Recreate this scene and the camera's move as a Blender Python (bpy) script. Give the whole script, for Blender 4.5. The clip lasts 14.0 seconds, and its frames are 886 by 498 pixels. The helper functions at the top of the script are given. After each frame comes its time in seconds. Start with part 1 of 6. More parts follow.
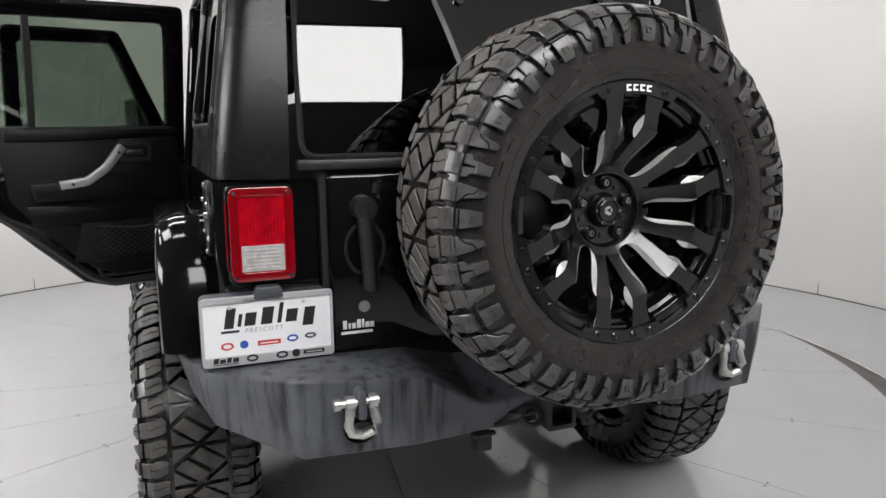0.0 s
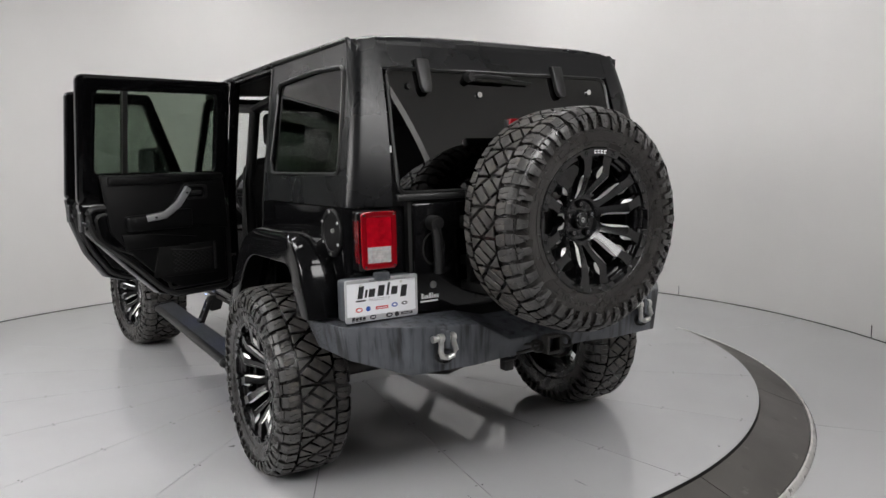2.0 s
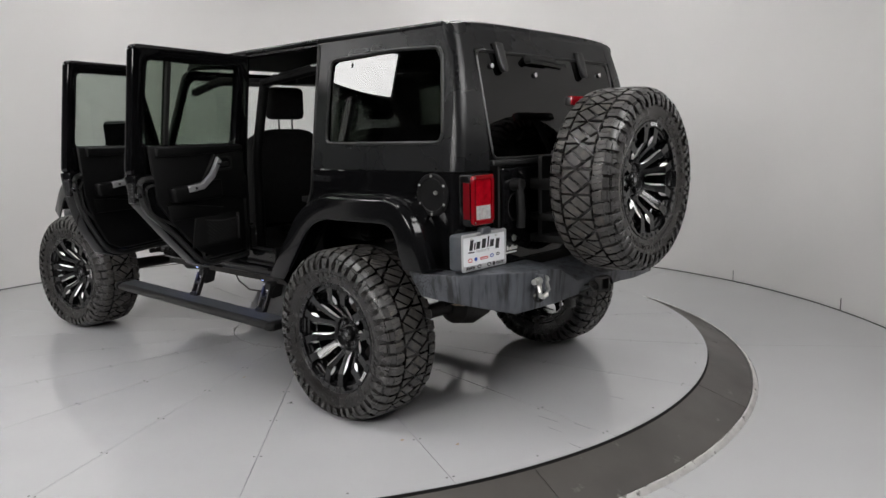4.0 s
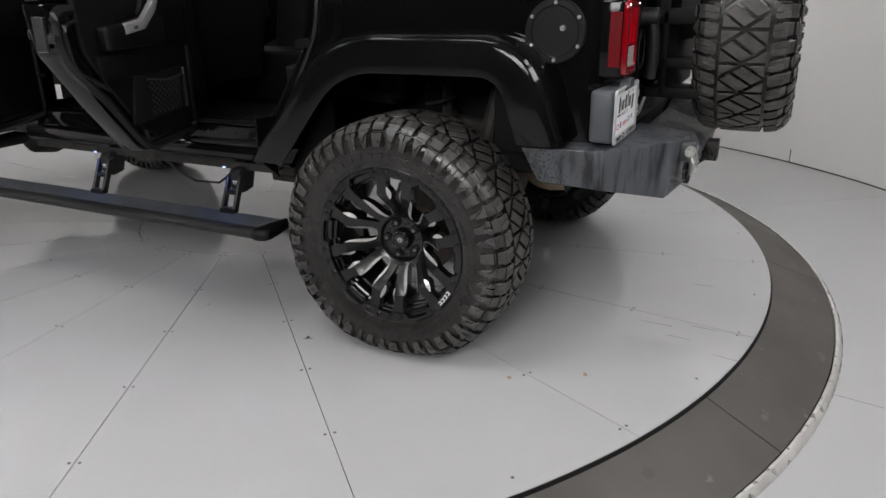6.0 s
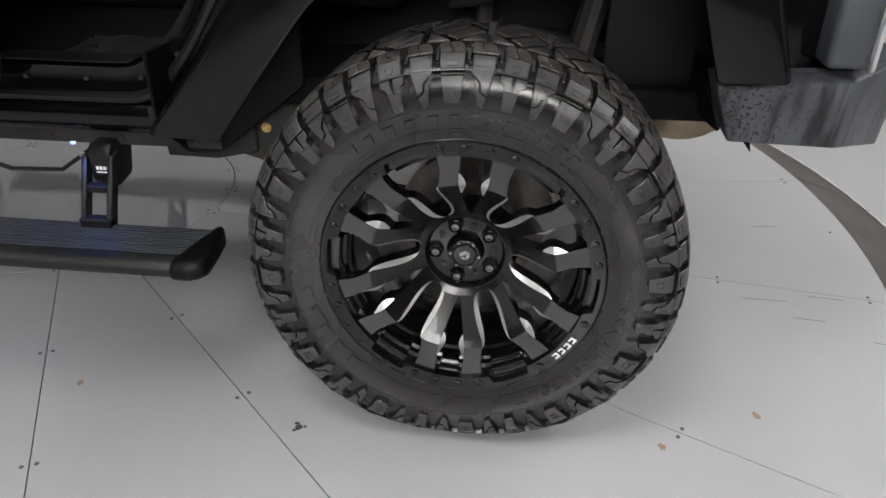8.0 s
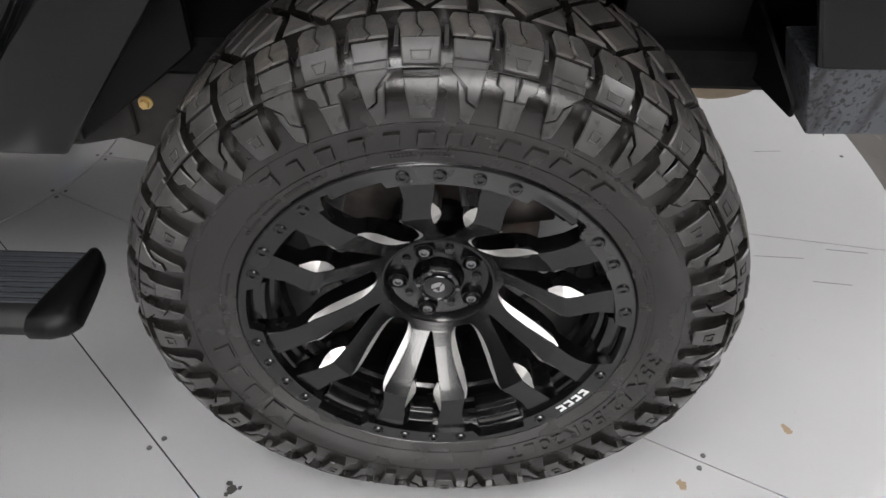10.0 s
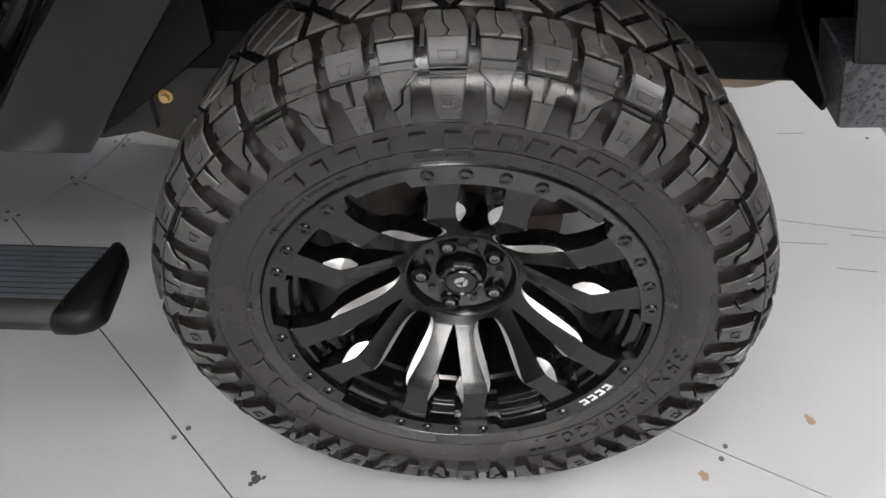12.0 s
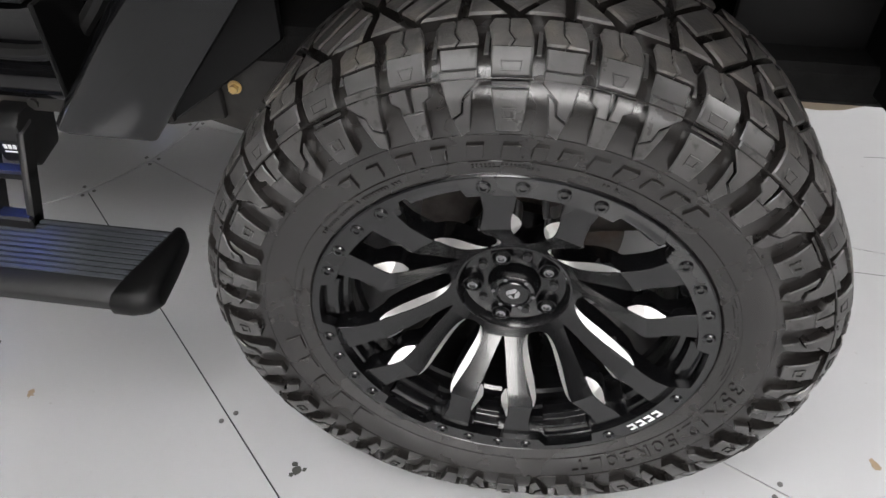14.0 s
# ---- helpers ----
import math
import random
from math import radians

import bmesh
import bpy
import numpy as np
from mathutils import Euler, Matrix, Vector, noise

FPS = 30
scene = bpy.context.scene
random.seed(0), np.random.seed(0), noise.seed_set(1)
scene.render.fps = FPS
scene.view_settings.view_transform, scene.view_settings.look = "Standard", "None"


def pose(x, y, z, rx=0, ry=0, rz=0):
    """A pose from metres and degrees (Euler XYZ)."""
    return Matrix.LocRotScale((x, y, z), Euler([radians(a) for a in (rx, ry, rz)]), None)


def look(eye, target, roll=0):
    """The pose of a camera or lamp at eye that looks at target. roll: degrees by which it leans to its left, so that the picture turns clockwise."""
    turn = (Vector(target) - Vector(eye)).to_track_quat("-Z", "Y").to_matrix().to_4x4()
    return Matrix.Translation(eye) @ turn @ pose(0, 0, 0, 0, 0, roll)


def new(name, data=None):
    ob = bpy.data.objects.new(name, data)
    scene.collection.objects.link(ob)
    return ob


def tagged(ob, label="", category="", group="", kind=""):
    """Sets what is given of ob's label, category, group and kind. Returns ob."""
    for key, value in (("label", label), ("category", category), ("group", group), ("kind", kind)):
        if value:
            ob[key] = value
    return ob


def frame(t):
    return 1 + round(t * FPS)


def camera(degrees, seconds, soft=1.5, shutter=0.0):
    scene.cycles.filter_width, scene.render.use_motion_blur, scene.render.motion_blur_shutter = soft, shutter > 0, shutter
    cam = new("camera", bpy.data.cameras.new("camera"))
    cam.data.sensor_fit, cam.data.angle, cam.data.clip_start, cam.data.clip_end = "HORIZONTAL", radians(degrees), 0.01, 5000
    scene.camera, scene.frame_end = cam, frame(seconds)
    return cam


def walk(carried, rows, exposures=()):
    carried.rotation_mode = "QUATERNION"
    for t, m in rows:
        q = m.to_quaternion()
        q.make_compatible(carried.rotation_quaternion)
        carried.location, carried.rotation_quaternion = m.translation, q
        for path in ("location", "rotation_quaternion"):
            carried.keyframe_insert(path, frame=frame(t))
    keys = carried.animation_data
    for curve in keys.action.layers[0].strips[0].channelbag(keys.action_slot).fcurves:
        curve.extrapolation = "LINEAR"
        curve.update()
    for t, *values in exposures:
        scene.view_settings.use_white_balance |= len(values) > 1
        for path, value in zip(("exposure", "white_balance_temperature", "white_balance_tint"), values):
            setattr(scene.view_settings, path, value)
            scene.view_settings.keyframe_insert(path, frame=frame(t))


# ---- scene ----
cam = camera(62.2, 14.0)
PATH = [
    (0, (-0.908, -2.481, 1.36), (-0.193, -0.642, 1.034), -0.7),
    (0.5, (-1.166, -2.757, 1.371), (-0.356, -0.952, 1.081), -0.5),
    (1, (-1.437, -2.976, 1.402), (-0.558, -1.199, 1.137), -1.0),
    (1.5, (-1.725, -3.124, 1.416), (-0.774, -1.382, 1.166), -1.3),
    (2, (-1.952, -3.265, 1.42), (-0.915, -1.573, 1.179), -1.3),
    (2.2, (-2.06, -3.297, 1.428), (-0.982, -1.63, 1.193), -1.3),
    (4.3, (-3.317, -2.613, 1.396), (-1.808, -1.35, 1.039), -1.2),
    (4.5, (-3.326, -2.474, 1.374), (-1.794, -1.255, 0.971), -1.1),
    (5, (-3.323, -2.069, 1.336), (-1.725, -0.982, 0.823), -0.8),
    (5.5, (-3.268, -1.611, 1.318), (-1.618, -0.658, 0.71), -0.7),
    (6, (-3.077, -1.217, 1.281), (-1.383, -0.4, 0.6), -0.6),
    (6.5, (-2.894, -0.813, 1.239), (-1.166, -0.141, 0.49), -0.4),
    (7, (-2.672, -0.524, 1.215), (-0.922, -0.005, 0.397), -0.2),
    (7.5, (-2.442, -0.287, 1.188), (-0.683, 0.066, 0.304), -0.1),
    (8, (-2.221, -0.108, 1.17), (-0.488, 0.094, 0.192), 0.3),
    (8.5, (-1.992, -0.059, 1.179), (-0.323, 0.03, 0.08), 1.0),
    (8.7, (-1.936, -0.025, 1.172), (-0.292, 0.034, 0.035), 1.3),
    (10.8, (-1.675, -0.009, 1.206), (-0.196, 0.019, -0.14), 0.9),
    (11, (-1.686, -0.005, 1.208), (-0.207, 0.018, -0.138), 1.0),
    (11.5, (-1.685, -0.001, 1.209), (-0.217, 0.028, -0.148), 0.7),
    (12, (-1.688, 0.0, 1.209), (-0.223, 0.052, -0.152), 0.2),
    (12.5, (-1.699, -0.003, 1.21), (-0.237, 0.099, -0.152), -0.9),
    (13, (-1.695, -0.002, 1.208), (-0.252, 0.107, -0.173), -1.2),
    (13.5, (-1.696, -0.003, 1.21), (-0.259, 0.118, -0.176), -1.0),
    (14, (-1.661, -0.013, 1.211), (-0.222, 0.212, -0.16), -0.3),
]
walk(cam, [(t, look(eye, target, roll)) for t, eye, target, roll in PATH], [(0, 0.34), (1.0, 0.13), (2.0, 0.00), (4.5, -0.13), (7.0, -0.07), (8.5, 0.12), (11.0, 0.32), (12.5, 0.42), (14.0, 0.52)])

# ---- light ----
world = bpy.data.worlds.new("studio_dark")
scene.world = world
world.use_nodes = True
world.node_tree.nodes["Background"].inputs[0].default_value = (0.8, 0.85, 0.9, 1)
world.node_tree.nodes["Background"].inputs[1].default_value = 0.05
scene.view_settings.exposure = 0.0

CX = 0.03                      # the car's middle plane
TX, TY = 0.115, 1.575            # the turntable's middle
R_TABLE, R_RING, R_CURB, R_WALL, R_HALL = 2.80, 3.062, 3.095, 4.35, 6.8

STEP_WATTS = 0.6
# The last six ceiling panels are added fill for the floor and the bounce.
LAMPS_TOP = [(-1.5, -1.7, 0.65, 0.3), (1.5, -1.7, 0.95, 0.4), (-1.5, 0.2, 0.95, 0.4), (1.5, 0.2, 0.95, 0.4), (-1.5, 2.1, 0.95, 0.4), (1.5, 2.1, 0.95, 0.4), (-0.115, -4.45, 1.5, 0.62), (-3.4, -0.8, 0.5, 1.10), (-2.35, -0.95, 0.8, 1.2), (-3.2, 0.6, 0.4, 0.95), (3.3, -0.7, 0.4, 0.95), (3.3, 1.4, 0.4, 0.95), (0.3, 3.4, 0.95, 0.4)]
# The fourth softbox is added fill that brightens the floor under the car.
LAMPS_SIDE = [(-94.6, 4.89, 3.00, 2.00, 1.0), (151.5, 4.05, 2.98, 1.0, 0.55), (208.0, 6.3, 3.05, 1.7, 1.2), (194.0, 6.3, 2.70, 1.7, 1.1)]
Z_FLOOR = -0.125               # the outer floor lies lower than the turntable
Z_CEIL = 4.0


# ---- materials ----
def material(name, colour, rough=0.5, metal=0.0, vary=0.0, scale=8.0, bump=0.0, bump_scale=60.0, coat=0.0, rough_vary=0.0, spec=0.5,
             stain=None, stain_scale=3.0, stain_at=(0.55, 0.75), alpha_ior=None, random=0.0):
    m = bpy.data.materials.new(name)
    m.use_nodes = True
    nt = m.node_tree
    b = nt.nodes["Principled BSDF"]
    b.inputs["Base Color"].default_value = (*colour, 1)
    b.inputs["Roughness"].default_value = rough
    b.inputs["Metallic"].default_value = metal
    b.inputs["Coat Weight"].default_value = coat
    b.inputs["Coat Roughness"].default_value = 0.03
    b.inputs["Specular IOR Level"].default_value = spec
    co = nt.nodes.new("ShaderNodeTexCoord")
    out = None
    if vary or stain or random:
        n = nt.nodes.new("ShaderNodeTexNoise")
        n.inputs["Scale"].default_value, n.inputs["Detail"].default_value = scale, 6
        nt.links.new(co.outputs["Object"], n.inputs["Vector"])
        ramp = nt.nodes.new("ShaderNodeMapRange")
        ramp.inputs[1].default_value, ramp.inputs[2].default_value = 0.3, 0.7
        ramp.inputs[3].default_value, ramp.inputs[4].default_value = 1 - vary, 1 + vary
        nt.links.new(n.outputs["Fac"], ramp.inputs[0])
        mix = nt.nodes.new("ShaderNodeMix")
        mix.data_type, mix.blend_type = "RGBA", "MULTIPLY"
        mix.inputs[0].default_value = 1
        mix.inputs[6].default_value = (*colour, 1)
        nt.links.new(ramp.outputs[0], mix.inputs[7])
        out = mix.outputs[2]
        if random:
            info = nt.nodes.new("ShaderNodeObjectInfo")
            rr = nt.nodes.new("ShaderNodeMapRange")
            rr.inputs[3].default_value, rr.inputs[4].default_value = 1 - random, 1 + random
            nt.links.new(info.outputs["Random"], rr.inputs[0])
            mr = nt.nodes.new("ShaderNodeMix")
            mr.data_type, mr.blend_type = "RGBA", "MULTIPLY"
            mr.inputs[0].default_value = 1
            nt.links.new(out, mr.inputs[6])
            nt.links.new(rr.outputs[0], mr.inputs[7])
            out = mr.outputs[2]
        if stain:
            n2 = nt.nodes.new("ShaderNodeTexNoise")
            n2.inputs["Scale"].default_value, n2.inputs["Detail"].default_value = stain_scale, 8
            nt.links.new(co.outputs["Object"], n2.inputs["Vector"])
            r2 = nt.nodes.new("ShaderNodeMapRange")
            r2.inputs[1].default_value, r2.inputs[2].default_value = stain_at
            nt.links.new(n2.outputs["Fac"], r2.inputs[0])
            mix2 = nt.nodes.new("ShaderNodeMix")
            mix2.data_type = "RGBA"
            nt.links.new(r2.outputs[0], mix2.inputs[0])
            nt.links.new(out, mix2.inputs[6])
            mix2.inputs[7].default_value = (*stain, 1)
            out = mix2.outputs[2]
        nt.links.new(out, b.inputs["Base Color"])
    if rough_vary:
        n3 = nt.nodes.new("ShaderNodeTexNoise")
        n3.inputs["Scale"].default_value, n3.inputs["Detail"].default_value = scale * 0.7, 5
        nt.links.new(co.outputs["Object"], n3.inputs["Vector"])
        r3 = nt.nodes.new("ShaderNodeMapRange")
        r3.inputs[1].default_value, r3.inputs[2].default_value = 0.3, 0.7
        r3.inputs[3].default_value, r3.inputs[4].default_value = max(0.02, rough - rough_vary), rough + rough_vary
        nt.links.new(n3.outputs["Fac"], r3.inputs[0])
        nt.links.new(r3.outputs[0], b.inputs["Roughness"])
    if bump:
        n4 = nt.nodes.new("ShaderNodeTexNoise")
        n4.inputs["Scale"].default_value, n4.inputs["Detail"].default_value = bump_scale, 4
        nt.links.new(co.outputs["Object"], n4.inputs["Vector"])
        bm_ = nt.nodes.new("ShaderNodeBump")
        bm_.inputs["Strength"].default_value, bm_.inputs["Distance"].default_value = bump, 0.002
        nt.links.new(n4.outputs["Fac"], bm_.inputs["Height"])
        nt.links.new(bm_.outputs[0], b.inputs["Normal"])
    return m


def glass_material(name, colour, rough=0.0):
    """A thin pane: see-through by its tint, with real reflection."""
    m = bpy.data.materials.new(name)
    m.use_nodes = True
    nt = m.node_tree
    nt.nodes.remove(nt.nodes["Principled BSDF"])
    tr = nt.nodes.new("ShaderNodeBsdfTransparent")
    tr.inputs[0].default_value = (*colour, 1)
    gl = nt.nodes.new("ShaderNodeBsdfGlossy")
    gl.inputs["Roughness"].default_value = rough
    lw = nt.nodes.new("ShaderNodeLayerWeight")
    lw.inputs[0].default_value = 0.5
    pw = nt.nodes.new("ShaderNodeMath")
    pw.operation, pw.inputs[1].default_value = "POWER", 5.0
    nt.links.new(lw.outputs["Facing"], pw.inputs[0])
    fr = nt.nodes.new("ShaderNodeMath")
    fr.operation, fr.inputs[1].default_value, fr.inputs[2].default_value = "MULTIPLY_ADD", 0.93, 0.07
    nt.links.new(pw.outputs[0], fr.inputs[0])
    mx = nt.nodes.new("ShaderNodeMixShader")
    nt.links.new(fr.outputs[0], mx.inputs[0])
    nt.links.new(tr.outputs[0], mx.inputs[1])
    nt.links.new(gl.outputs[0], mx.inputs[2])
    nt.links.new(mx.outputs[0], nt.nodes["Material Output"].inputs[0])
    return m


def glow_material(name, colour, strength):
    m = bpy.data.materials.new(name)
    m.use_nodes = True
    b = m.node_tree.nodes["Principled BSDF"]
    b.inputs["Base Color"].default_value = (0.8, 0.8, 0.8, 1)
    b.inputs["Emission Color"].default_value = (*colour, 1)
    b.inputs["Emission Strength"].default_value = strength
    return m


M_PAINT = material("black_gloss_paint", (0.0032, 0.0032, 0.0036), 0.06, vary=0.25, scale=3, rough_vary=0.02, spec=0.42)
M_TOP = material("satin_black_hardtop", (0.0085, 0.0088, 0.0095), 0.28, spec=0.30, vary=0.15, scale=5, bump=0.12, bump_scale=900, rough_vary=0.04)
M_FLARE = material("black_flare_plastic", (0.0045, 0.0046, 0.0050), 0.10, vary=0.25, scale=6, rough_vary=0.03, spec=0.32)
M_PLASTIC = material("black_plastic", (0.007, 0.007, 0.0073), 0.45, vary=0.2, scale=10, bump=0.15, bump_scale=700)
M_GREYPLASTIC = material("grey_moulded_plastic", (0.060, 0.066, 0.076), 0.42, vary=0.2, scale=10, bump=0.15, bump_scale=700)
M_TRIM = material("dark_trim_plastic", (0.004, 0.004, 0.0042), 0.42, spec=0.22, vary=0.2, scale=8, bump=0.2, bump_scale=600)
M_LINER = material("wheelhouse_liner", (0.0045, 0.0045, 0.0045), 0.65, spec=0.2, vary=0.4, scale=9)
M_BUMPER = material("worn_powder_coated_steel", (0.078, 0.084, 0.096), 0.45, vary=0.3, scale=7, bump=0.25, bump_scale=420, rough_vary=0.12,
                    stain=(0.014, 0.015, 0.017), stain_scale=34, stain_at=(0.50, 0.66))
for node in [n for n in M_BUMPER.node_tree.nodes if n.type == "TEX_NOISE" and n.inputs["Scale"].default_value == 34]:
    run = M_BUMPER.node_tree.nodes.new("ShaderNodeMapping")
    run.inputs["Scale"].default_value = (1.0, 1.0, 0.07)      # streaks run downward
    M_BUMPER.node_tree.links.new(node.inputs["Vector"].links[0].from_socket, run.inputs["Vector"])
    M_BUMPER.node_tree.links.new(run.outputs[0], node.inputs["Vector"])
def pitted(m, low, high):
    """Dark corrosion pits, dense near the plate's end and fading along it."""
    nt = m.node_tree
    bsdf = nt.nodes["Principled BSDF"]
    src = bsdf.inputs["Base Color"].links[0].from_socket
    co = nt.nodes.new("ShaderNodeTexCoord")
    spots = nt.nodes.new("ShaderNodeTexNoise")
    spots.inputs["Scale"].default_value, spots.inputs["Detail"].default_value = 130, 2
    nt.links.new(co.outputs["Object"], spots.inputs["Vector"])
    sep = nt.nodes.new("ShaderNodeSeparateXYZ")
    nt.links.new(co.outputs["Object"], sep.inputs[0])
    fade = nt.nodes.new("ShaderNodeMapRange")
    fade.inputs[1].default_value, fade.inputs[2].default_value = low, high
    fade.inputs[3].default_value, fade.inputs[4].default_value = -0.16, 0.05
    nt.links.new(sep.outputs["Y"], fade.inputs[0])
    add = nt.nodes.new("ShaderNodeMath")
    nt.links.new(spots.outputs["Fac"], add.inputs[0])
    nt.links.new(fade.outputs[0], add.inputs[1])
    cut = nt.nodes.new("ShaderNodeMapRange")
    cut.inputs[1].default_value, cut.inputs[2].default_value = 0.585, 0.625
    nt.links.new(add.outputs[0], cut.inputs[0])
    mix = nt.nodes.new("ShaderNodeMix")
    mix.data_type = "RGBA"
    nt.links.new(cut.outputs[0], mix.inputs[0])
    nt.links.new(src, mix.inputs[6])
    mix.inputs[7].default_value = (0.012, 0.012, 0.013, 1)
    nt.links.new(mix.outputs[2], bsdf.inputs["Base Color"])


pitted(M_BUMPER, -0.70, -0.50)
M_CHASSIS = material("dirty_chassis_black", (0.018, 0.017, 0.016), 0.6, vary=0.5, scale=14, stain=(0.036, 0.030, 0.024), stain_scale=9, bump=0.3, bump_scale=90)
M_MUFFLER = material("heat_tinted_muffler", (0.36, 0.29, 0.21), 0.38, metal=0.8, vary=0.3, scale=9, stain=(0.12, 0.09, 0.06), stain_scale=5)
# Lug tops lighter, carcass darker: partly dirt, partly groove shade put in colour.
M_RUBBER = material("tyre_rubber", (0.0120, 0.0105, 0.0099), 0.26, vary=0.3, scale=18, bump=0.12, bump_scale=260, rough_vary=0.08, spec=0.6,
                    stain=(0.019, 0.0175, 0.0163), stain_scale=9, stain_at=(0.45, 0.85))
M_LUG = material("lightened_lug_rubber", (0.052, 0.0502, 0.0496), 0.35, vary=0.35, scale=22, bump=0.10, bump_scale=320, rough_vary=0.1, spec=0.6,
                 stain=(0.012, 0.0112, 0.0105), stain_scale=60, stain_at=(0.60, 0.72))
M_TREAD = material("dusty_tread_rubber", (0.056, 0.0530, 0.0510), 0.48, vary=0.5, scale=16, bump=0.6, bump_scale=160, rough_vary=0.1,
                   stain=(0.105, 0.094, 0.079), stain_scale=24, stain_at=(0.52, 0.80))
M_WHEEL = material("satin_black_alloy", (0.004, 0.004, 0.0045), 0.24, vary=0.2, scale=16, rough_vary=0.06, coat=0.25)
M_MILLED = material("milled_aluminium", (0.86, 0.85, 0.83), 0.34, metal=0.8, vary=0.06, scale=40, rough_vary=0.06)
M_STEEL = material("galvanised_steel", (0.6, 0.6, 0.58), 0.32, metal=0.9, vary=0.2, scale=40, bump=0.2, bump_scale=200)
M_BOLT = material("dark_bolt_steel", (0.05, 0.05, 0.052), 0.35, metal=0.7)
M_NUT = material("satin_nut_steel", (0.20, 0.20, 0.205), 0.24, metal=0.9)
M_SCREW = material("floor_screw_steel", (0.13, 0.128, 0.125), 0.4, metal=0.5, vary=0.2, scale=60)
M_ZINC = material("yellow_zinc", (0.62, 0.45, 0.20), 0.35, metal=0.6, vary=0.2, scale=60)
M_ROTOR = material("brake_rotor_steel", (0.15, 0.135, 0.125), 0.4, metal=0.85, vary=0.3, scale=30, stain=(0.16, 0.09, 0.05), stain_scale=8)
M_SILVER = material("silver_plastic", (0.36, 0.36, 0.37), 0.35, metal=0.5, vary=0.05)
M_CHROME = material("chrome", (0.8, 0.8, 0.8), 0.08, metal=1.0)
M_FRAMEPLATE = material("brushed_grey_frame", (0.50, 0.51, 0.52), 0.35, metal=0.3, vary=0.08)
M_WHITE = material("white_plate", (0.85, 0.86, 0.88), 0.35)
M_INK = material("black_ink", (0.012, 0.012, 0.014), 0.5)
M_GREYINK = material("grey_ink", (0.35, 0.35, 0.36), 0.5)
M_REDINK = material("red_ink", (0.6, 0.04, 0.05), 0.5)
M_BLUEINK = material("blue_ink", (0.03, 0.10, 0.42), 0.5)
M_WHITEINK = material("white_paint_mark", (0.85, 0.85, 0.85), 0.4)
M_REDFRAME = material("red_lamp_frame", (0.20, 0.0012, 0.005), 0.08, coat=0.6)
M_REDLENS = material("red_ribbed_lens", (0.40, 0.0025, 0.011), 0.16, vary=0.3, scale=30, bump=0.5, bump_scale=110, coat=0.3, spec=0.3)
M_REDDARK = material("dark_red_reflector", (0.12, 0.002, 0.005), 0.15, coat=0.8, bump=0.4, bump_scale=200)
M_CLEARLENS = material("clear_reverse_lens", (0.45, 0.44, 0.435), 0.14, vary=0.2, scale=60, bump=0.6, bump_scale=150, coat=0.6)
M_FABRIC = material("black_seat_cloth", (0.006, 0.006, 0.006), 0.85, spec=0.2, vary=0.3, scale=30, bump=0.4, bump_scale=500)
M_CARPET = material("dark_carpet", (0.005, 0.005, 0.005), 0.95, spec=0.15, vary=0.3, scale=40, bump=0.5, bump_scale=300)
M_COVER = material("grey_plastic_film", (0.055, 0.058, 0.062), 0.22, vary=0.3, scale=14, bump=0.5, bump_scale=40)
M_NET = material("grey_net_cord", (0.016, 0.016, 0.016), 0.8)
M_SEAL = material("rubber_seal", (0.008, 0.008, 0.008), 0.4)
M_GLASS_DARK = glass_material("dark_tinted_glass", (0.28, 0.285, 0.28))
M_GLASS_REAR = glass_material("very_dark_tinted_glass", (0.032, 0.034, 0.033))
M_GLASS_MID = glass_material("green_tinted_glass", (0.50, 0.55, 0.50))
M_GLASS_FRONT = glass_material("light_tinted_glass", (0.70, 0.74, 0.71))
M_GLASS_CLEAR = glass_material("clear_glass", (0.95, 0.97, 0.96))
M_FLOOR = material("painted_grey_floor_panel", (0.455, 0.458, 0.466), 0.065, vary=0.04, scale=1.6, rough_vary=0.02, spec=0.5, stain=(0.33, 0.32, 0.30), stain_scale=60, stain_at=(0.70, 0.80),
                   random=0.008)
M_OUTER = material("painted_grey_outer_floor", (0.450, 0.452, 0.458), 0.15, vary=0.02, scale=1.3, rough_vary=0.03)
M_RING = material("dark_grey_ring_plate", (0.070, 0.0640, 0.0595), 0.5, vary=0.22, scale=2.5, rough_vary=0.1, bump=0.15, bump_scale=250,
                  stain=(0.17, 0.16, 0.15), stain_scale=12, stain_at=(0.66, 0.74), random=0.06)
M_CURB = material("chipped_white_edge", (0.52, 0.51, 0.495), 0.55, vary=0.15, scale=12, stain=(0.16, 0.15, 0.14), stain_scale=26, stain_at=(0.6, 0.68), bump=0.5, bump_scale=60)
M_GAP = material("dark_gap", (0.008, 0.008, 0.008), 0.8)
M_WALL = material("white_studio_wall", (0.74, 0.73, 0.718), 0.6, vary=0.02, scale=1.2, bump=0.03, bump_scale=40)
M_HALL = material("dark_hall_wall", (0.03, 0.03, 0.031), 0.8, vary=0.1, scale=2)
M_CEIL = material("dark_grey_ceiling", (0.06, 0.06, 0.061), 0.7, vary=0.02)
M_PANEL = glow_material("light_panel", (1.0, 0.985, 0.985), 14.0)
M_SOFT = glow_material("softbox_cloth", (1.0, 0.985, 0.98), 10.0)
M_SOFT_REAR = glow_material("softbox_cloth_rear", (1.0, 0.985, 0.98), 11.5)
M_SOFT_SIDE = glow_material("softbox_cloth_side", (1.0, 0.985, 0.98), 13.0)
M_SOFT_HALL = glow_material("softbox_cloth_hall", (1.0, 0.975, 0.96), 17.0)
M_BLUE = glow_material("blue_lamp", (0.25, 0.4, 1.0), 1.5)
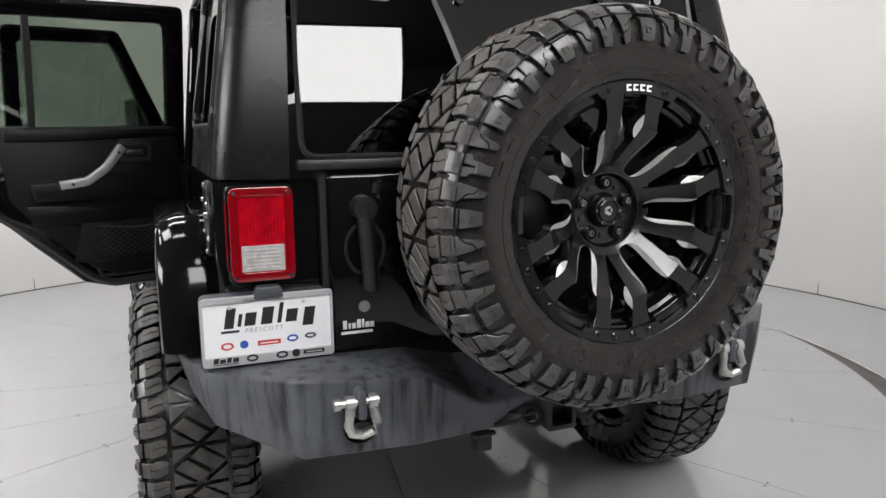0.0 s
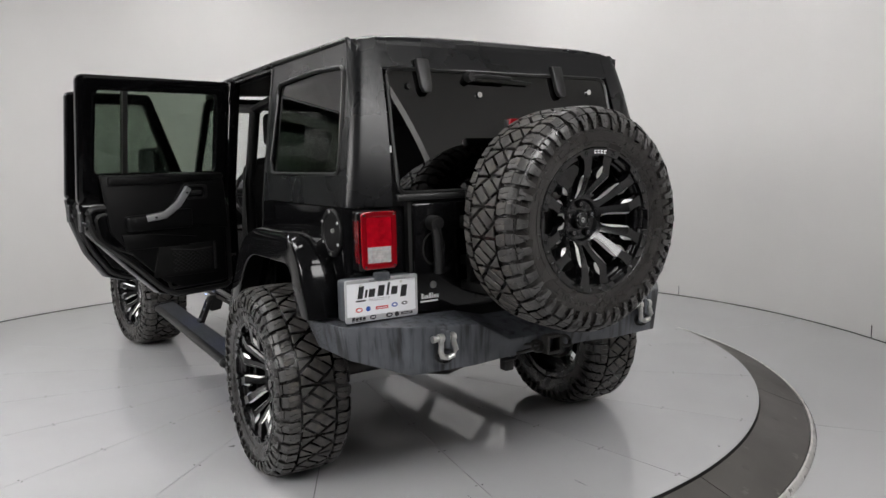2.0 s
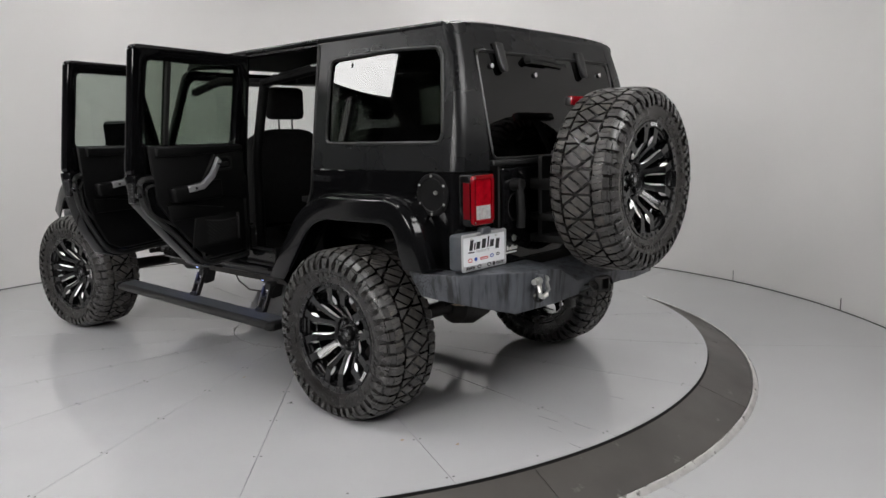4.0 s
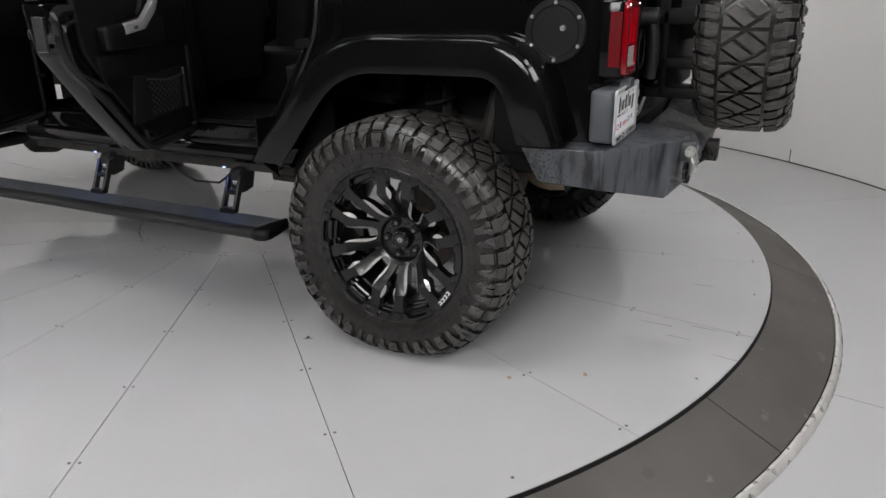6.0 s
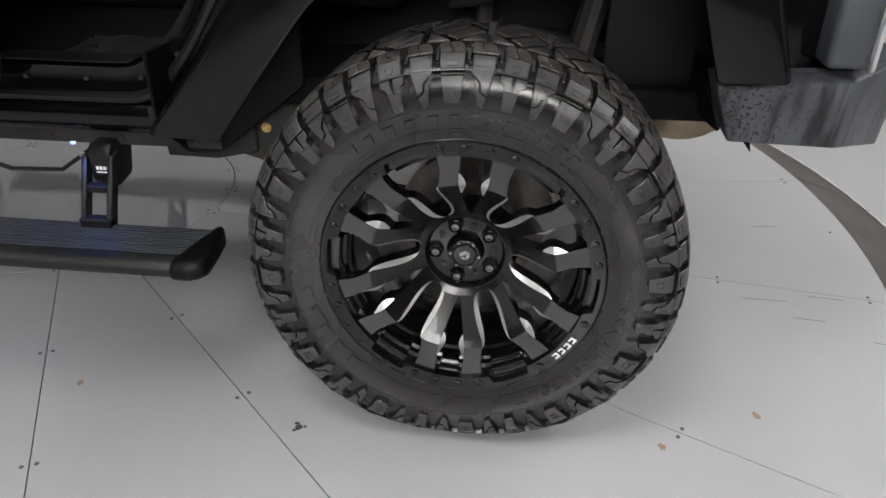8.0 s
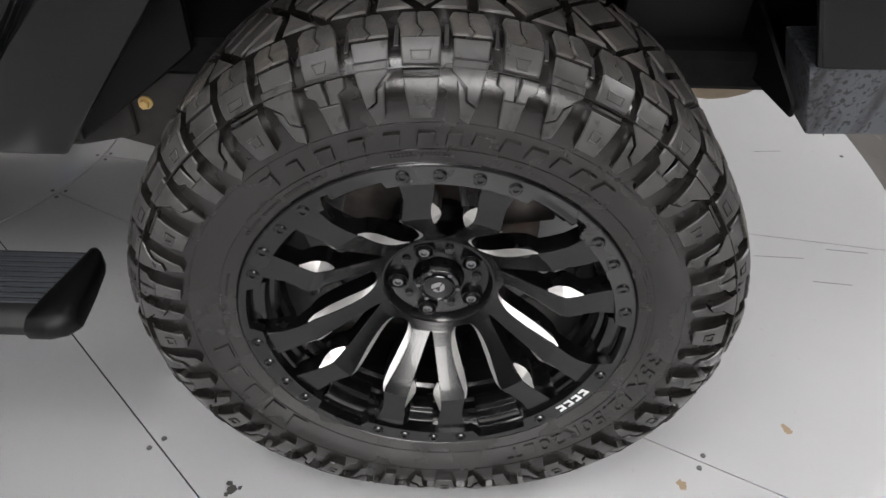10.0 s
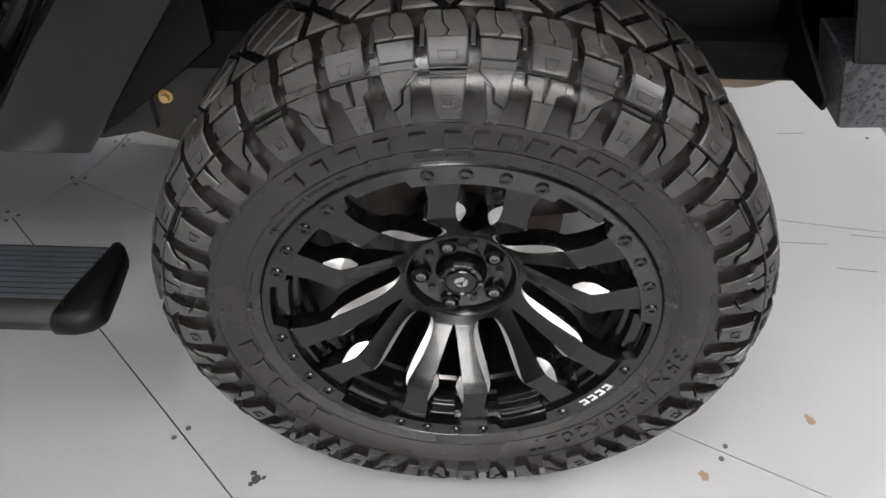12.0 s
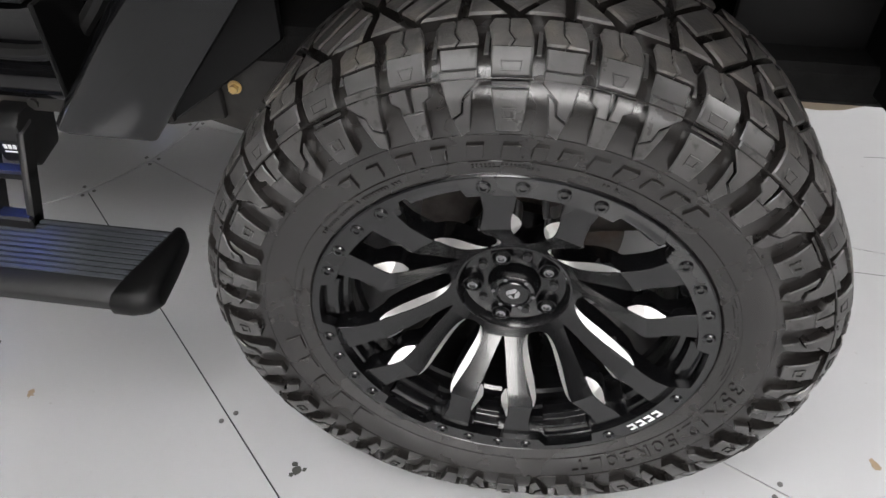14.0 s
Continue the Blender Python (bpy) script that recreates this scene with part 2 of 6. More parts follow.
M_MIRROR = material("mirror_glass", (0.12, 0.12, 0.125), 0.02, metal=1.0)
M_CHIP = material("bare_dark_spot", (0.05, 0.05, 0.045), 0.7)
M_RUST = material("rusty_smear", (0.29, 0.215, 0.135), 0.6)


# ---- mesh tools ----
def part(name, bm, mat, parent=None, label="", smooth=35):
    """One mesh object from a bmesh, under a thing or a part."""
    bmesh.ops.recalc_face_normals(bm, faces=bm.faces)
    limit = radians(smooth)
    for f in bm.faces:
        f.smooth = True
    for e in bm.edges:
        e.smooth = len(e.link_faces) == 2 and e.calc_face_angle(3.2) < limit
    me = bpy.data.meshes.new(name)
    bm.to_mesh(me)
    bm.free()
    for mm in (mat if isinstance(mat, (list, tuple)) else [mat]):
        me.materials.append(mm)
    ob = new(name, me)
    if parent:
        ob.parent = parent
    if label:
        ob["label"] = label
    return ob


def loose(name, bm, mat, parent=None, label="", smooth=35):
    """Every separate piece of a bmesh as a part of its own."""
    left, out = set(bm.verts), []
    while left:
        stack, isle = [left.pop()], []
        while stack:
            v = stack.pop()
            isle.append(v)
            for e in v.link_edges:
                w = e.other_vert(v)
                if w in left:
                    left.remove(w)
                    stack.append(w)
        one = bmesh.new()
        at = {v: one.verts.new(v.co) for v in isle}
        for f in {f for v in isle for f in v.link_faces}:
            face(one, [at[v] for v in f.verts], f.material_index)
        out.append(part(name, one, mat, parent, label, smooth))
    bm.free()
    return out


def again(ob, parent, m=None):
    """Another object on the same mesh."""
    o = ob.copy()
    scene.collection.objects.link(o)
    o.parent = parent
    if m is not None:
        o.matrix_local = m
    return o


def face(bm, verts, mat=0):
    try:
        f = bm.faces.new(verts)
        f.material_index = mat
        return f
    except ValueError:
        return None


def loft(bm, rings, closed=True, caps=True, loop=False, mat=0):
    vs = [[bm.verts.new(p) for p in ring] for ring in rings]
    n = len(vs[0])
    pairs = list(zip(vs, vs[1:])) + ([(vs[-1], vs[0])] if loop else [])
    for a, b in pairs:
        for i in range(n if closed else n - 1):
            j = (i + 1) % n
            face(bm, (a[i], a[j], b[j], b[i]), mat)
    if caps and closed and not loop:
        face(bm, vs[0], mat)
        face(bm, list(reversed(vs[-1])), mat)
    return vs


def prism(bm, pts, vec, mat=0):
    vec = Vector(vec)
    return loft(bm, [[Vector(p) for p in pts], [Vector(p) + vec for p in pts]], mat=mat)


def box(bm, x0, x1, y0, y1, z0, z1, mat=0):
    return prism(bm, [(x0, y0, z0), (x1, y0, z0), (x1, y1, z0), (x0, y1, z0)], (0, 0, z1 - z0), mat)


def bevel(bm, width, seg=2, angle=30):
    bmesh.ops.remove_doubles(bm, verts=bm.verts, dist=1e-5)
    bmesh.ops.recalc_face_normals(bm, faces=bm.faces)
    edges = [e for e in bm.edges if len(e.link_faces) == 2 and e.calc_face_angle(0) > radians(angle)]
    bmesh.ops.bevel(bm, geom=edges, offset=width, segments=seg, profile=0.5, affect="EDGES", clamp_overlap=True)
    return bm


def rbox(x0, x1, y0, y1, z0, z1, w=0.01, seg=2):
    bm = bmesh.new()
    box(bm, x0, x1, y0, y1, z0, z1)
    return bevel(bm, w, seg)


def tube(bm, pts, r, n=10, loop=False, mat=0):
    pts = [Vector(p) for p in pts]
    rings, up = [], Vector((0.13, 0.21, 0.97))
    for i, p in enumerate(pts):
        a = pts[i - 1] if i or loop else p
        b = pts[(i + 1) % len(pts)] if i + 1 < len(pts) or loop else p
        d = (b - a).normalized()
        u = d.cross(up)
        if u.length < 0.2:
            u = d.cross(Vector((1, 0.1, 0)))
        u.normalize()
        v = u.cross(d)
        rings.append([p + r * (math.cos(2 * math.pi * k / n) * u + math.sin(2 * math.pi * k / n) * v) for k in range(n)])
    return loft(bm, rings, caps=not loop, loop=loop, mat=mat)


def cyl(bm, a, b, r, n=16, r2=None, mat=0):
    a, b = Vector(a), Vector(b)
    d = (b - a).normalized()
    u = d.orthogonal().normalized()
    v = d.cross(u)
    ring = lambda c, rr: [c + rr * (math.cos(2 * math.pi * k / n) * u + math.sin(2 * math.pi * k / n) * v) for k in range(n)]
    return loft(bm, [ring(a, r), ring(b, r if r2 is None else r2)], mat=mat)


def lathe(bm, profile, at=lambda d, r, a: (d, -r * math.cos(a), r * math.sin(a)), n=64, a0=0.0, mat=0):
    """Turns a profile of (depth, radius) about the wheel's axle."""
    rings = [[Vector(at(d, r, a0 + 2 * math.pi * k / n)) for d, r in profile] for k in range(n)]
    return loft(bm, rings, closed=False, caps=False, loop=True, mat=mat)


def arc_loop(corners, r, seg=5):
    """A closed 2D outline with rounded corners."""
    out, n = [], len(corners)
    for i in range(n):
        p, a, b = Vector(corners[i]), Vector(corners[i - 1]), Vector(corners[(i + 1) % n])
        rr = r[i] if isinstance(r, (list, tuple)) else r
        da, db = (a - p), (b - p)
        rr = min(rr, 0.45 * da.length, 0.45 * db.length)
        s, e = p + da.normalized() * rr, p + db.normalized() * rr
        for k in range(seg + 1):
            t = k / seg
            out.append((1 - t) ** 2 * s + 2 * t * (1 - t) * p + t * t * e)
    return out


def frame_ring(bm, outer, inner, to3, depth, mat=0):
    """A flat ring between two outlines of equal count, with thickness."""
    o0, i0 = [to3(p, 0) for p in outer], [to3(p, 0) for p in inner]
    o1, i1 = [to3(p, depth) for p in outer], [to3(p, depth) for p in inner]
    rings = list(zip(o0, i0, i1, o1))
    return loft(bm, [list(q) for q in rings], closed=True, caps=False, loop=True, mat=mat)


def text_bm(words, size, depth=0.0008, shear=0.0, space=1.0):
    """Lettering as a mesh in the xy plane, its left bottom at the origin."""
    cu = bpy.data.curves.new("lettering", "FONT")
    cu.body, cu.size, cu.extrude, cu.shear, cu.space_character = words, size, depth / 2, shear, space
    cu.resolution_u = 2
    ob = bpy.data.objects.new("lettering", cu)
    scene.collection.objects.link(ob)
    me = bpy.data.meshes.new_from_object(ob.evaluated_get(bpy.context.evaluated_depsgraph_get()))
    bm = bmesh.new()
    bm.from_mesh(me)
    bpy.data.objects.remove(ob)
    bpy.data.curves.remove(cu)
    bpy.data.meshes.remove(me)
    return bm


def empty(name, m=None):
    ob = new(name)
    ob.empty_display_size = 0.2
    if m is not None:
        ob.matrix_world = m
    return ob


# ---- the studio ----
def disc(bm, r, z, n=144):
    face(bm, [bm.verts.new((r * math.cos(2 * math.pi * k / n), r * math.sin(2 * math.pi * k / n), z)) for k in range(n)])


def sector(bm, r0, r1, a0, a1, z0, z1, n=14):
    """A flat wedge of a ring, with thickness, about the local middle."""
    p = [(r0 * math.cos(a0 + (a1 - a0) * k / n), r0 * math.sin(a0 + (a1 - a0) * k / n), z0) for k in range(n + 1)]
    p += [(r1 * math.cos(a1 + (a0 - a1) * k / n), r1 * math.sin(a1 + (a0 - a1) * k / n), z0) for k in range(n + 1)]
    prism(bm, p, (0, 0, z1 - z0))


def ringwall(bm, r0, r1, z0, z1, n=144):
    rings = [[Vector((r * math.cos(2 * math.pi * k / n), r * math.sin(2 * math.pi * k / n), z)) for r, z in ((r0, z0), (r1, z0), (r1, z1), (r0, z1))] for k in range(n)]
    loft(bm, rings, closed=True, caps=False, loop=True)


MID = Matrix.Translation((TX, TY, 0))
bm = bmesh.new()
disc(bm, 7.2, Z_FLOOR - 0.04)
ground = part("ground", bm, M_GAP)
ground.matrix_world = MID
tagged(ground, "dark slab under the studio floor", "floor", kind="structure")

OPEN_FROM, OPEN_TO = -205.0, -80.0       # the gap in the round wall through which one walks in


def arcwall(bm, r0, r1, z0, z1, a0, a1, n=120):
    ring = lambda a: [Vector((r * math.cos(a), r * math.sin(a), z)) for r, z in ((r0, z0), (r1, z0), (r1, z1), (r0, z1))]
    loft(bm, [ring(radians(a0 + (a1 - a0) * k / n)) for k in range(n + 1)])


bm = bmesh.new()
arcwall(bm, R_WALL, R_WALL + 0.12, Z_FLOOR - 0.04, Z_CEIL, OPEN_TO, OPEN_FROM + 360)
wall_round = tagged(part("wall_round", bm, M_WALL), "smooth white curved studio wall", "wall", kind="structure")
wall_round.matrix_world = MID
bm = bmesh.new()
arcwall(bm, R_WALL - 0.006, R_WALL - 0.001, Z_FLOOR - 0.004, Z_FLOOR + 0.007, OPEN_TO, OPEN_FROM + 360)
base_line = tagged(part("baseboard", bm, M_GAP), "thin dark joint where wall meets floor", "trim", kind="structure")
base_line.matrix_world = MID
bm = bmesh.new()
ringwall(bm, 0.001, R_WALL - 0.3, Z_CEIL, Z_CEIL + 0.1)
ceiling = tagged(part("ceiling", bm, M_CEIL), "plain dark grey studio ceiling", "ceiling", kind="structure")
ceiling.matrix_world = MID

bm = bmesh.new()
ringwall(bm, R_WALL - 0.299, R_HALL + 0.1, Z_CEIL, Z_CEIL + 0.1)
ceiling_hall = tagged(part("ceiling_hall", bm, M_HALL), "dark grey ceiling of the hall outside", "ceiling", kind="structure")
ceiling_hall.matrix_world = MID
bm = bmesh.new()
ringwall(bm, R_HALL, R_HALL + 0.12, Z_FLOOR - 0.04, Z_CEIL)
wall_hall = tagged(part("wall_hall", bm, M_HALL), "dark wall of the hall outside", "wall", kind="structure")
wall_hall.matrix_world = MID

# Short upright joints low on the wall.
for deg in (8, -22, -40, 38, 120, 150, 200):
    a = radians(deg)
    bm = rbox(-0.0015, 0.0015, -0.004, 0.004, 0, 0.11, 0.0005, 1)
    j = part("wall_joint", bm, M_GAP, wall_round)
    j.matrix_local = Matrix.Rotation(a, 4, "Z") @ Matrix.Translation((R_WALL - 0.003, 0, Z_FLOOR)) @ Matrix.Rotation(radians(90), 4, "Z")

# Turntable: a middle plate and twenty wedges, each screwed down.
turntable = tagged(empty("turntable", MID), "round grey painted turntable of screwed metal panels", "turntable", kind="structure")
R_IN, A_SEAM = 0.598, -152.6
bm = bmesh.new()
sector(bm, 0.0005, R_IN - 0.0022, 0, 2 * math.pi - 1e-4, -0.012, 0.0, 96)
part("centre_panel", bm, M_FLOOR, turntable)
bm = bmesh.new()
gap = 0.0014
a0, a1 = 0, radians(18)
pts = [((R_IN + 0.0022), a0 + gap / R_IN + (a1 - a0 - 2 * gap / R_IN) * k / 14) for k in range(15)]
pts += [(R_TABLE, a1 - gap / R_TABLE + (a0 - a1 + 2 * gap / R_TABLE) * k / 14) for k in range(15)]
prism(bm, [(r * math.cos(a), r * math.sin(a), -0.012) for r, a in pts], (0, 0, 0.012))
panel0 = part("floor_panel", bm, M_FLOOR, turntable)
panel0.matrix_local = Matrix.Rotation(radians(A_SEAM), 4, "Z")
for k in range(1, 20):
    again(panel0, turntable, Matrix.Rotation(radians(A_SEAM + 18 * k), 4, "Z"))
bm = bmesh.new()
cyl(bm, (0, 0, -0.004), (0, 0, 0.0012), 0.0062, 12, 0.0050)
box(bm, -0.0036, 0.0036, -0.0007, 0.0007, 0.001, 0.0016)
screw0 = None
for k in range(20):
    a = radians(A_SEAM + 18 * k)
    spots = [(r, s * 0.015) for r in (0.613, 1.055, 1.475, 1.897, 2.318, 2.738) for s in (-1, 1)] + [(2.738, 2.738 * radians(9)), (0.580, 0.0)]
    for r, s in spots:
        m = Matrix.Rotation(a + s / r, 4, "Z") @ Matrix.Translation((r, 0, 0)) @ Matrix.Rotation(37 * r * k, 4, "Z")
        if screw0 is None:
            screw0 = part("screw", bm, M_SCREW, turntable)
            screw0.matrix_local = m
        else:
            again(screw0, turntable, m)

ring_floor = tagged(empty("ring_floor", MID), "dark grey steel ring of plates round the turntable", "floor ring", kind="structure")
bm = bmesh.new()
rings = []
for k in range(17):
    a = radians(0.05) + radians(29.9) * k / 16
    rings.append([Vector((r * math.cos(a), r * math.sin(a), z)) for r, z in ((R_TABLE + 0.008, -0.014), (R_RING, -0.104), (R_RING, -0.112), (R_TABLE + 0.008, -0.022))])
loft(bm, rings)
plate0 = part("ring_plate", bm, M_RING, ring_floor)
plate0.matrix_local = Matrix.Rotation(radians(-109), 4, "Z")
for k in range(1, 12):
    again(plate0, ring_floor, Matrix.Rotation(radians(-109 + 30 * k), 4, "Z"))
bm = bmesh.new()
cyl(bm, (0, 0, -0.006), (0, 0, 0.0006), 0.019, 18)
plug0 = part("ring_plug", bm, M_RING, ring_floor)
for k in range(24):
    m = Matrix.Rotation(radians(-103 + 15 * k), 4, "Z") @ Matrix.Translation((R_TABLE + 0.09, 0, -0.0430)) @ Matrix.Rotation(math.atan2(0.090, R_RING - R_TABLE - 0.008), 4, 'Y')
    if k:
        again(plug0, ring_floor, m)
    else:
        plug0.matrix_local = m
rng = random.Random(4)
bm = bmesh.new()
n = 720
rings = []
for k in range(n):
    a = 2 * math.pi * k / n
    ro, ri, z = R_CURB + rng.uniform(-0.004, 0.003), R_RING + 0.002 + rng.uniform(0, 0.002), -0.103 + rng.uniform(-0.0015, 0.0015)
    rings.append([Vector((r * math.cos(a), r * math.sin(a), zz)) for r, zz in ((ri, -0.13), (ri + 0.002, z), (ri + 0.012, z), (ro - 0.004, -0.119), (ro, -0.135))])
loft(bm, rings, closed=True, caps=False, loop=True)
curb = tagged(part("kerb", bm, M_CURB), "thin chipped white edging strip round the ring", "edging", kind="structure")
curb.matrix_world = MID
floor = tagged(empty("floor", MID), "glossy light grey painted studio floor", "floor", kind="structure")
for a0, a1 in ((-99.5, -54), (-54, -12), (-12, 38), (38, 95), (95, 150), (150, 205), (205, 260.5)):
    bm = bmesh.new()
    g = 0.06
    sector(bm, R_CURB + 0.001, R_HALL + 0.01, radians(a0 + g / 2), radians(a1 - g / 2), Z_FLOOR - 0.014, Z_FLOOR, 20)
    part("floor_slab", bm, M_OUTER, floor)


# Ceiling lamps and hung softboxes, all out of view; some are only added fill.
def lamp_box(name, m, w, h, parent_label, strength_mat):
    t = empty(name)
    t.matrix_world = m
    bm = bmesh.new()
    frame_ring(bm, arc_loop([(-w / 2, -h / 2), (w / 2, -h / 2), (w / 2, h / 2), (-w / 2, h / 2)], 0.02, 2),
               arc_loop([(-w / 2 + 0.03, -h / 2 + 0.03), (w / 2 - 0.03, -h / 2 + 0.03), (w / 2 - 0.03, h / 2 - 0.03), (-w / 2 + 0.03, h / 2 - 0.03)], 0.01, 2),
               lambda p, d: Vector((p.x, p.y, d)), 0.08)
    part("frame", bm, M_CEIL, t)
    bm = bmesh.new()
    box(bm, -w / 2 + 0.028, w / 2 - 0.028, -h / 2 + 0.028, h / 2 - 0.028, 0.015, 0.02)
    part("diffuser", bm, strength_mat, t, "glowing white diffuser")
    return tagged(t, parent_label, "studio lamp", group="studio lamps")


for lx, ly, w, h in LAMPS_TOP:
    lamp_box("ceiling_lamp", Matrix.Translation((TX + lx, TY + ly, Z_CEIL - 0.10)), w, h, "white framed light panel out of view under the ceiling", M_PANEL if w < 1.2 else M_SOFT)
for deg, rad, z, w, h in LAMPS_SIDE:
    cloth = M_SOFT_HALL if rad > 6 else M_SOFT_REAR if w > 1.2 else M_SOFT_SIDE
    a = radians(deg)
    at = (TX + rad * math.cos(a), TY + rad * math.sin(a), z)
    turn = look(at, (-0.4, 0.3, 0.7))
    lamp_box("softbox", turn, w, h, "white rectangular softbox out of view beside the car", cloth)
    bm = bmesh.new()
    cyl(bm, (at[0], at[1], z), (at[0], at[1], Z_CEIL), 0.012, 8)
    tagged(part("hanger_rod", bm, M_BOLT), "thin dark hanger rod of a softbox", "rod", group="hanger rods")

bm = bmesh.new()
ringwall(bm, R_TABLE - 0.01, R_TABLE + 0.003, -0.034, -0.0025)
part("table_rim", bm, M_GAP, turntable, "black turntable edge")

# Marks on the table.
bm = bmesh.new()
rng = random.Random(9)
for dx, dy, s in ((0, 0, 0.012), (0.012, 0.006, 0.008), (-0.01, 0.008, 0.007), (0.004, -0.013, 0.006)):
    face(bm, [bm.verts.new((dx + s * rng.uniform(0.5, 1.1) * math.cos(k), dy + s * rng.uniform(0.5, 1.1) * math.sin(k), 0.0006)) for k in np.linspace(0, 5.6, 8)])
chip = part("paint_chip", bm, M_CHIP)
chip.location = (-1.012, 0.36, 0.0003)
tagged(chip, "dark chip in the grey floor paint", "floor mark", kind="structure")
for sx, sy, sw in ((-0.972, -0.452, 1.0), (-0.927, 0.935, 0.85), (-0.845, -0.681, 1.0)):
    bm = bmesh.new()
    face(bm, [bm.verts.new((sw * 0.014 * rng.uniform(0.4, 1.2) * math.cos(k), sw * 0.011 * rng.uniform(0.4, 1.2) * math.sin(k), 0.0006)) for k in np.linspace(0, 6.0, 19)])
    smear = part("rust_smear", bm, M_RUST)
    smear.location = (sx, sy, 0.0002)
    tagged(smear, "small brown smear on the grey floor", "floor mark", group="floor smears", kind="structure")
for x, y, a, l in ((-0.30, -1.01, 84, 0.10), (-0.42, -0.93, 84, 0.09), (-0.33, -0.83, 88, 0.12), (-0.52, -1.12, 80, 0.11), (0.15, -0.95, 95, 0.08)):
    b = rbox(-l / 2, l / 2, -0.0008, 0.0008, 0, 0.0005, 0.0002, 1)
    s = part("scratch", b, M_CHIP)
    s.matrix_world = Matrix.Translation((x, y, 0.0002)) @ Matrix.Rotation(radians(a), 4, "Z")
    tagged(s, "thin dark scratch in the floor paint", "floor mark", group="floor scratches", kind="structure")


# ---- wheels ----
LIP = -0.144                  # depth of the rim's outer edge from the tyre's middle plane
polar = lambda d, r, a: Vector((d, -r * math.cos(a), r * math.sin(a)))
PROFILE = [(0.0, 0.4290), (-0.05, 0.4290), (-0.10, 0.4265), (-0.125, 0.4215), (-0.140, 0.4115), (-0.1505, 0.3985), (-0.1565, 0.3830), (-0.1590, 0.3650),
           (-0.1585, 0.3450), (-0.1555, 0.3250), (-0.1510, 0.3060), (-0.1475, 0.2925), (-0.1455, 0.2840), (-0.1400, 0.2795)]
_len = [0.0]
for (d0, r0), (d1, r1) in zip(PROFILE, PROFILE[1:]):
    _len.append(_len[-1] + math.hypot(d1 - d0, r1 - r0))


def skin(s, h):
    """Depth and radius at arc length s from the tread's middle (negative: the inner side), h above the carcass."""
    side, q = (1 if s >= 0 else -1), abs(s)
    i = max(0, min(len(_len) - 2, next((k for k in range(len(_len) - 1) if _len[k + 1] >= q), len(_len) - 2)))
    t = (q - _len[i]) / (_len[i + 1] - _len[i])
    (d0, r0), (d1, r1) = PROFILE[i], PROFILE[i + 1]
    d, r = d0 + t * (d1 - d0), r0 + t * (r1 - r0)
    def nrm(j):
        a, b = PROFILE[max(0, j - 1)], PROFILE[min(len(PROFILE) - 1, j + 1)]
        return Vector((b[1] - a[1], a[0] - b[0])).normalized() if j else Vector((0.0, 1.0))
    nv = (nrm(i) * (1 - t) + nrm(i + 1) * t).normalized()
    return (d + nv.x * h) * side, r + nv.y * h


def lug(bm, poly, h, h0=-0.003, edge=0.0014, mat=2, step=0.008, round_lo=True, round_hi=True):
    """A raised block on the tyre, cut into rows along the arc so that it follows the shoulder's curve. poly: (angle, arc length)."""
    up = h if callable(h) else (lambda q: h)
    marks = sorted({round(q, 6) for _, q in poly})
    lo, hi = marks[0], marks[-1]
    edge = min(edge, 0.22 * (hi - lo))

    def span(q):
        hits = []
        for (a0, q0), (a1, q1) in zip(poly, poly[1:] + poly[:1]):
            if (q0 - q) * (q1 - q) < 0:
                hits.append(a0 + (a1 - a0) * (q - q0) / (q1 - q0))
        return (min(hits), max(hits)) if len(hits) > 1 else None

    cuts = []
    for q0, q1 in zip(marks, marks[1:]):
        e = min(0.00015, 0.2 * (q1 - q0))
        k = max(1, math.ceil((q1 - q0) / step))
        cuts += [q0 + e + (q1 - q0 - 2 * e) * i / k for i in range(k + 1)]
    cuts += [lo + edge] * round_lo + [hi - edge] * round_hi
    cuts.sort()
    rows = []
    for i, q in enumerate(cuts):
        at = span(q)
        if not at:
            continue
        a0, a1 = at
        low_end = (round_lo and q < lo + 0.5 * edge) or (round_hi and q > hi - 0.5 * edge)
        top = up(q) - (edge if low_end else 0.0)
        inset = min(edge / 0.40, 0.3 * (a1 - a0))
        ring = []
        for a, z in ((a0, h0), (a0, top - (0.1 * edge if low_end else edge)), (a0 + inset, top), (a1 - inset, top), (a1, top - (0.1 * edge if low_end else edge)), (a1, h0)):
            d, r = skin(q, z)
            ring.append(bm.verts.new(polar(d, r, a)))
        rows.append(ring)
    # Sides keep the darkened carcass rubber, so the gaps look shaded.
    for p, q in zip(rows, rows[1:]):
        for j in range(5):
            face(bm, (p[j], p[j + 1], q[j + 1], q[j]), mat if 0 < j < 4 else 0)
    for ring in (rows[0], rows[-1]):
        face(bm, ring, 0)


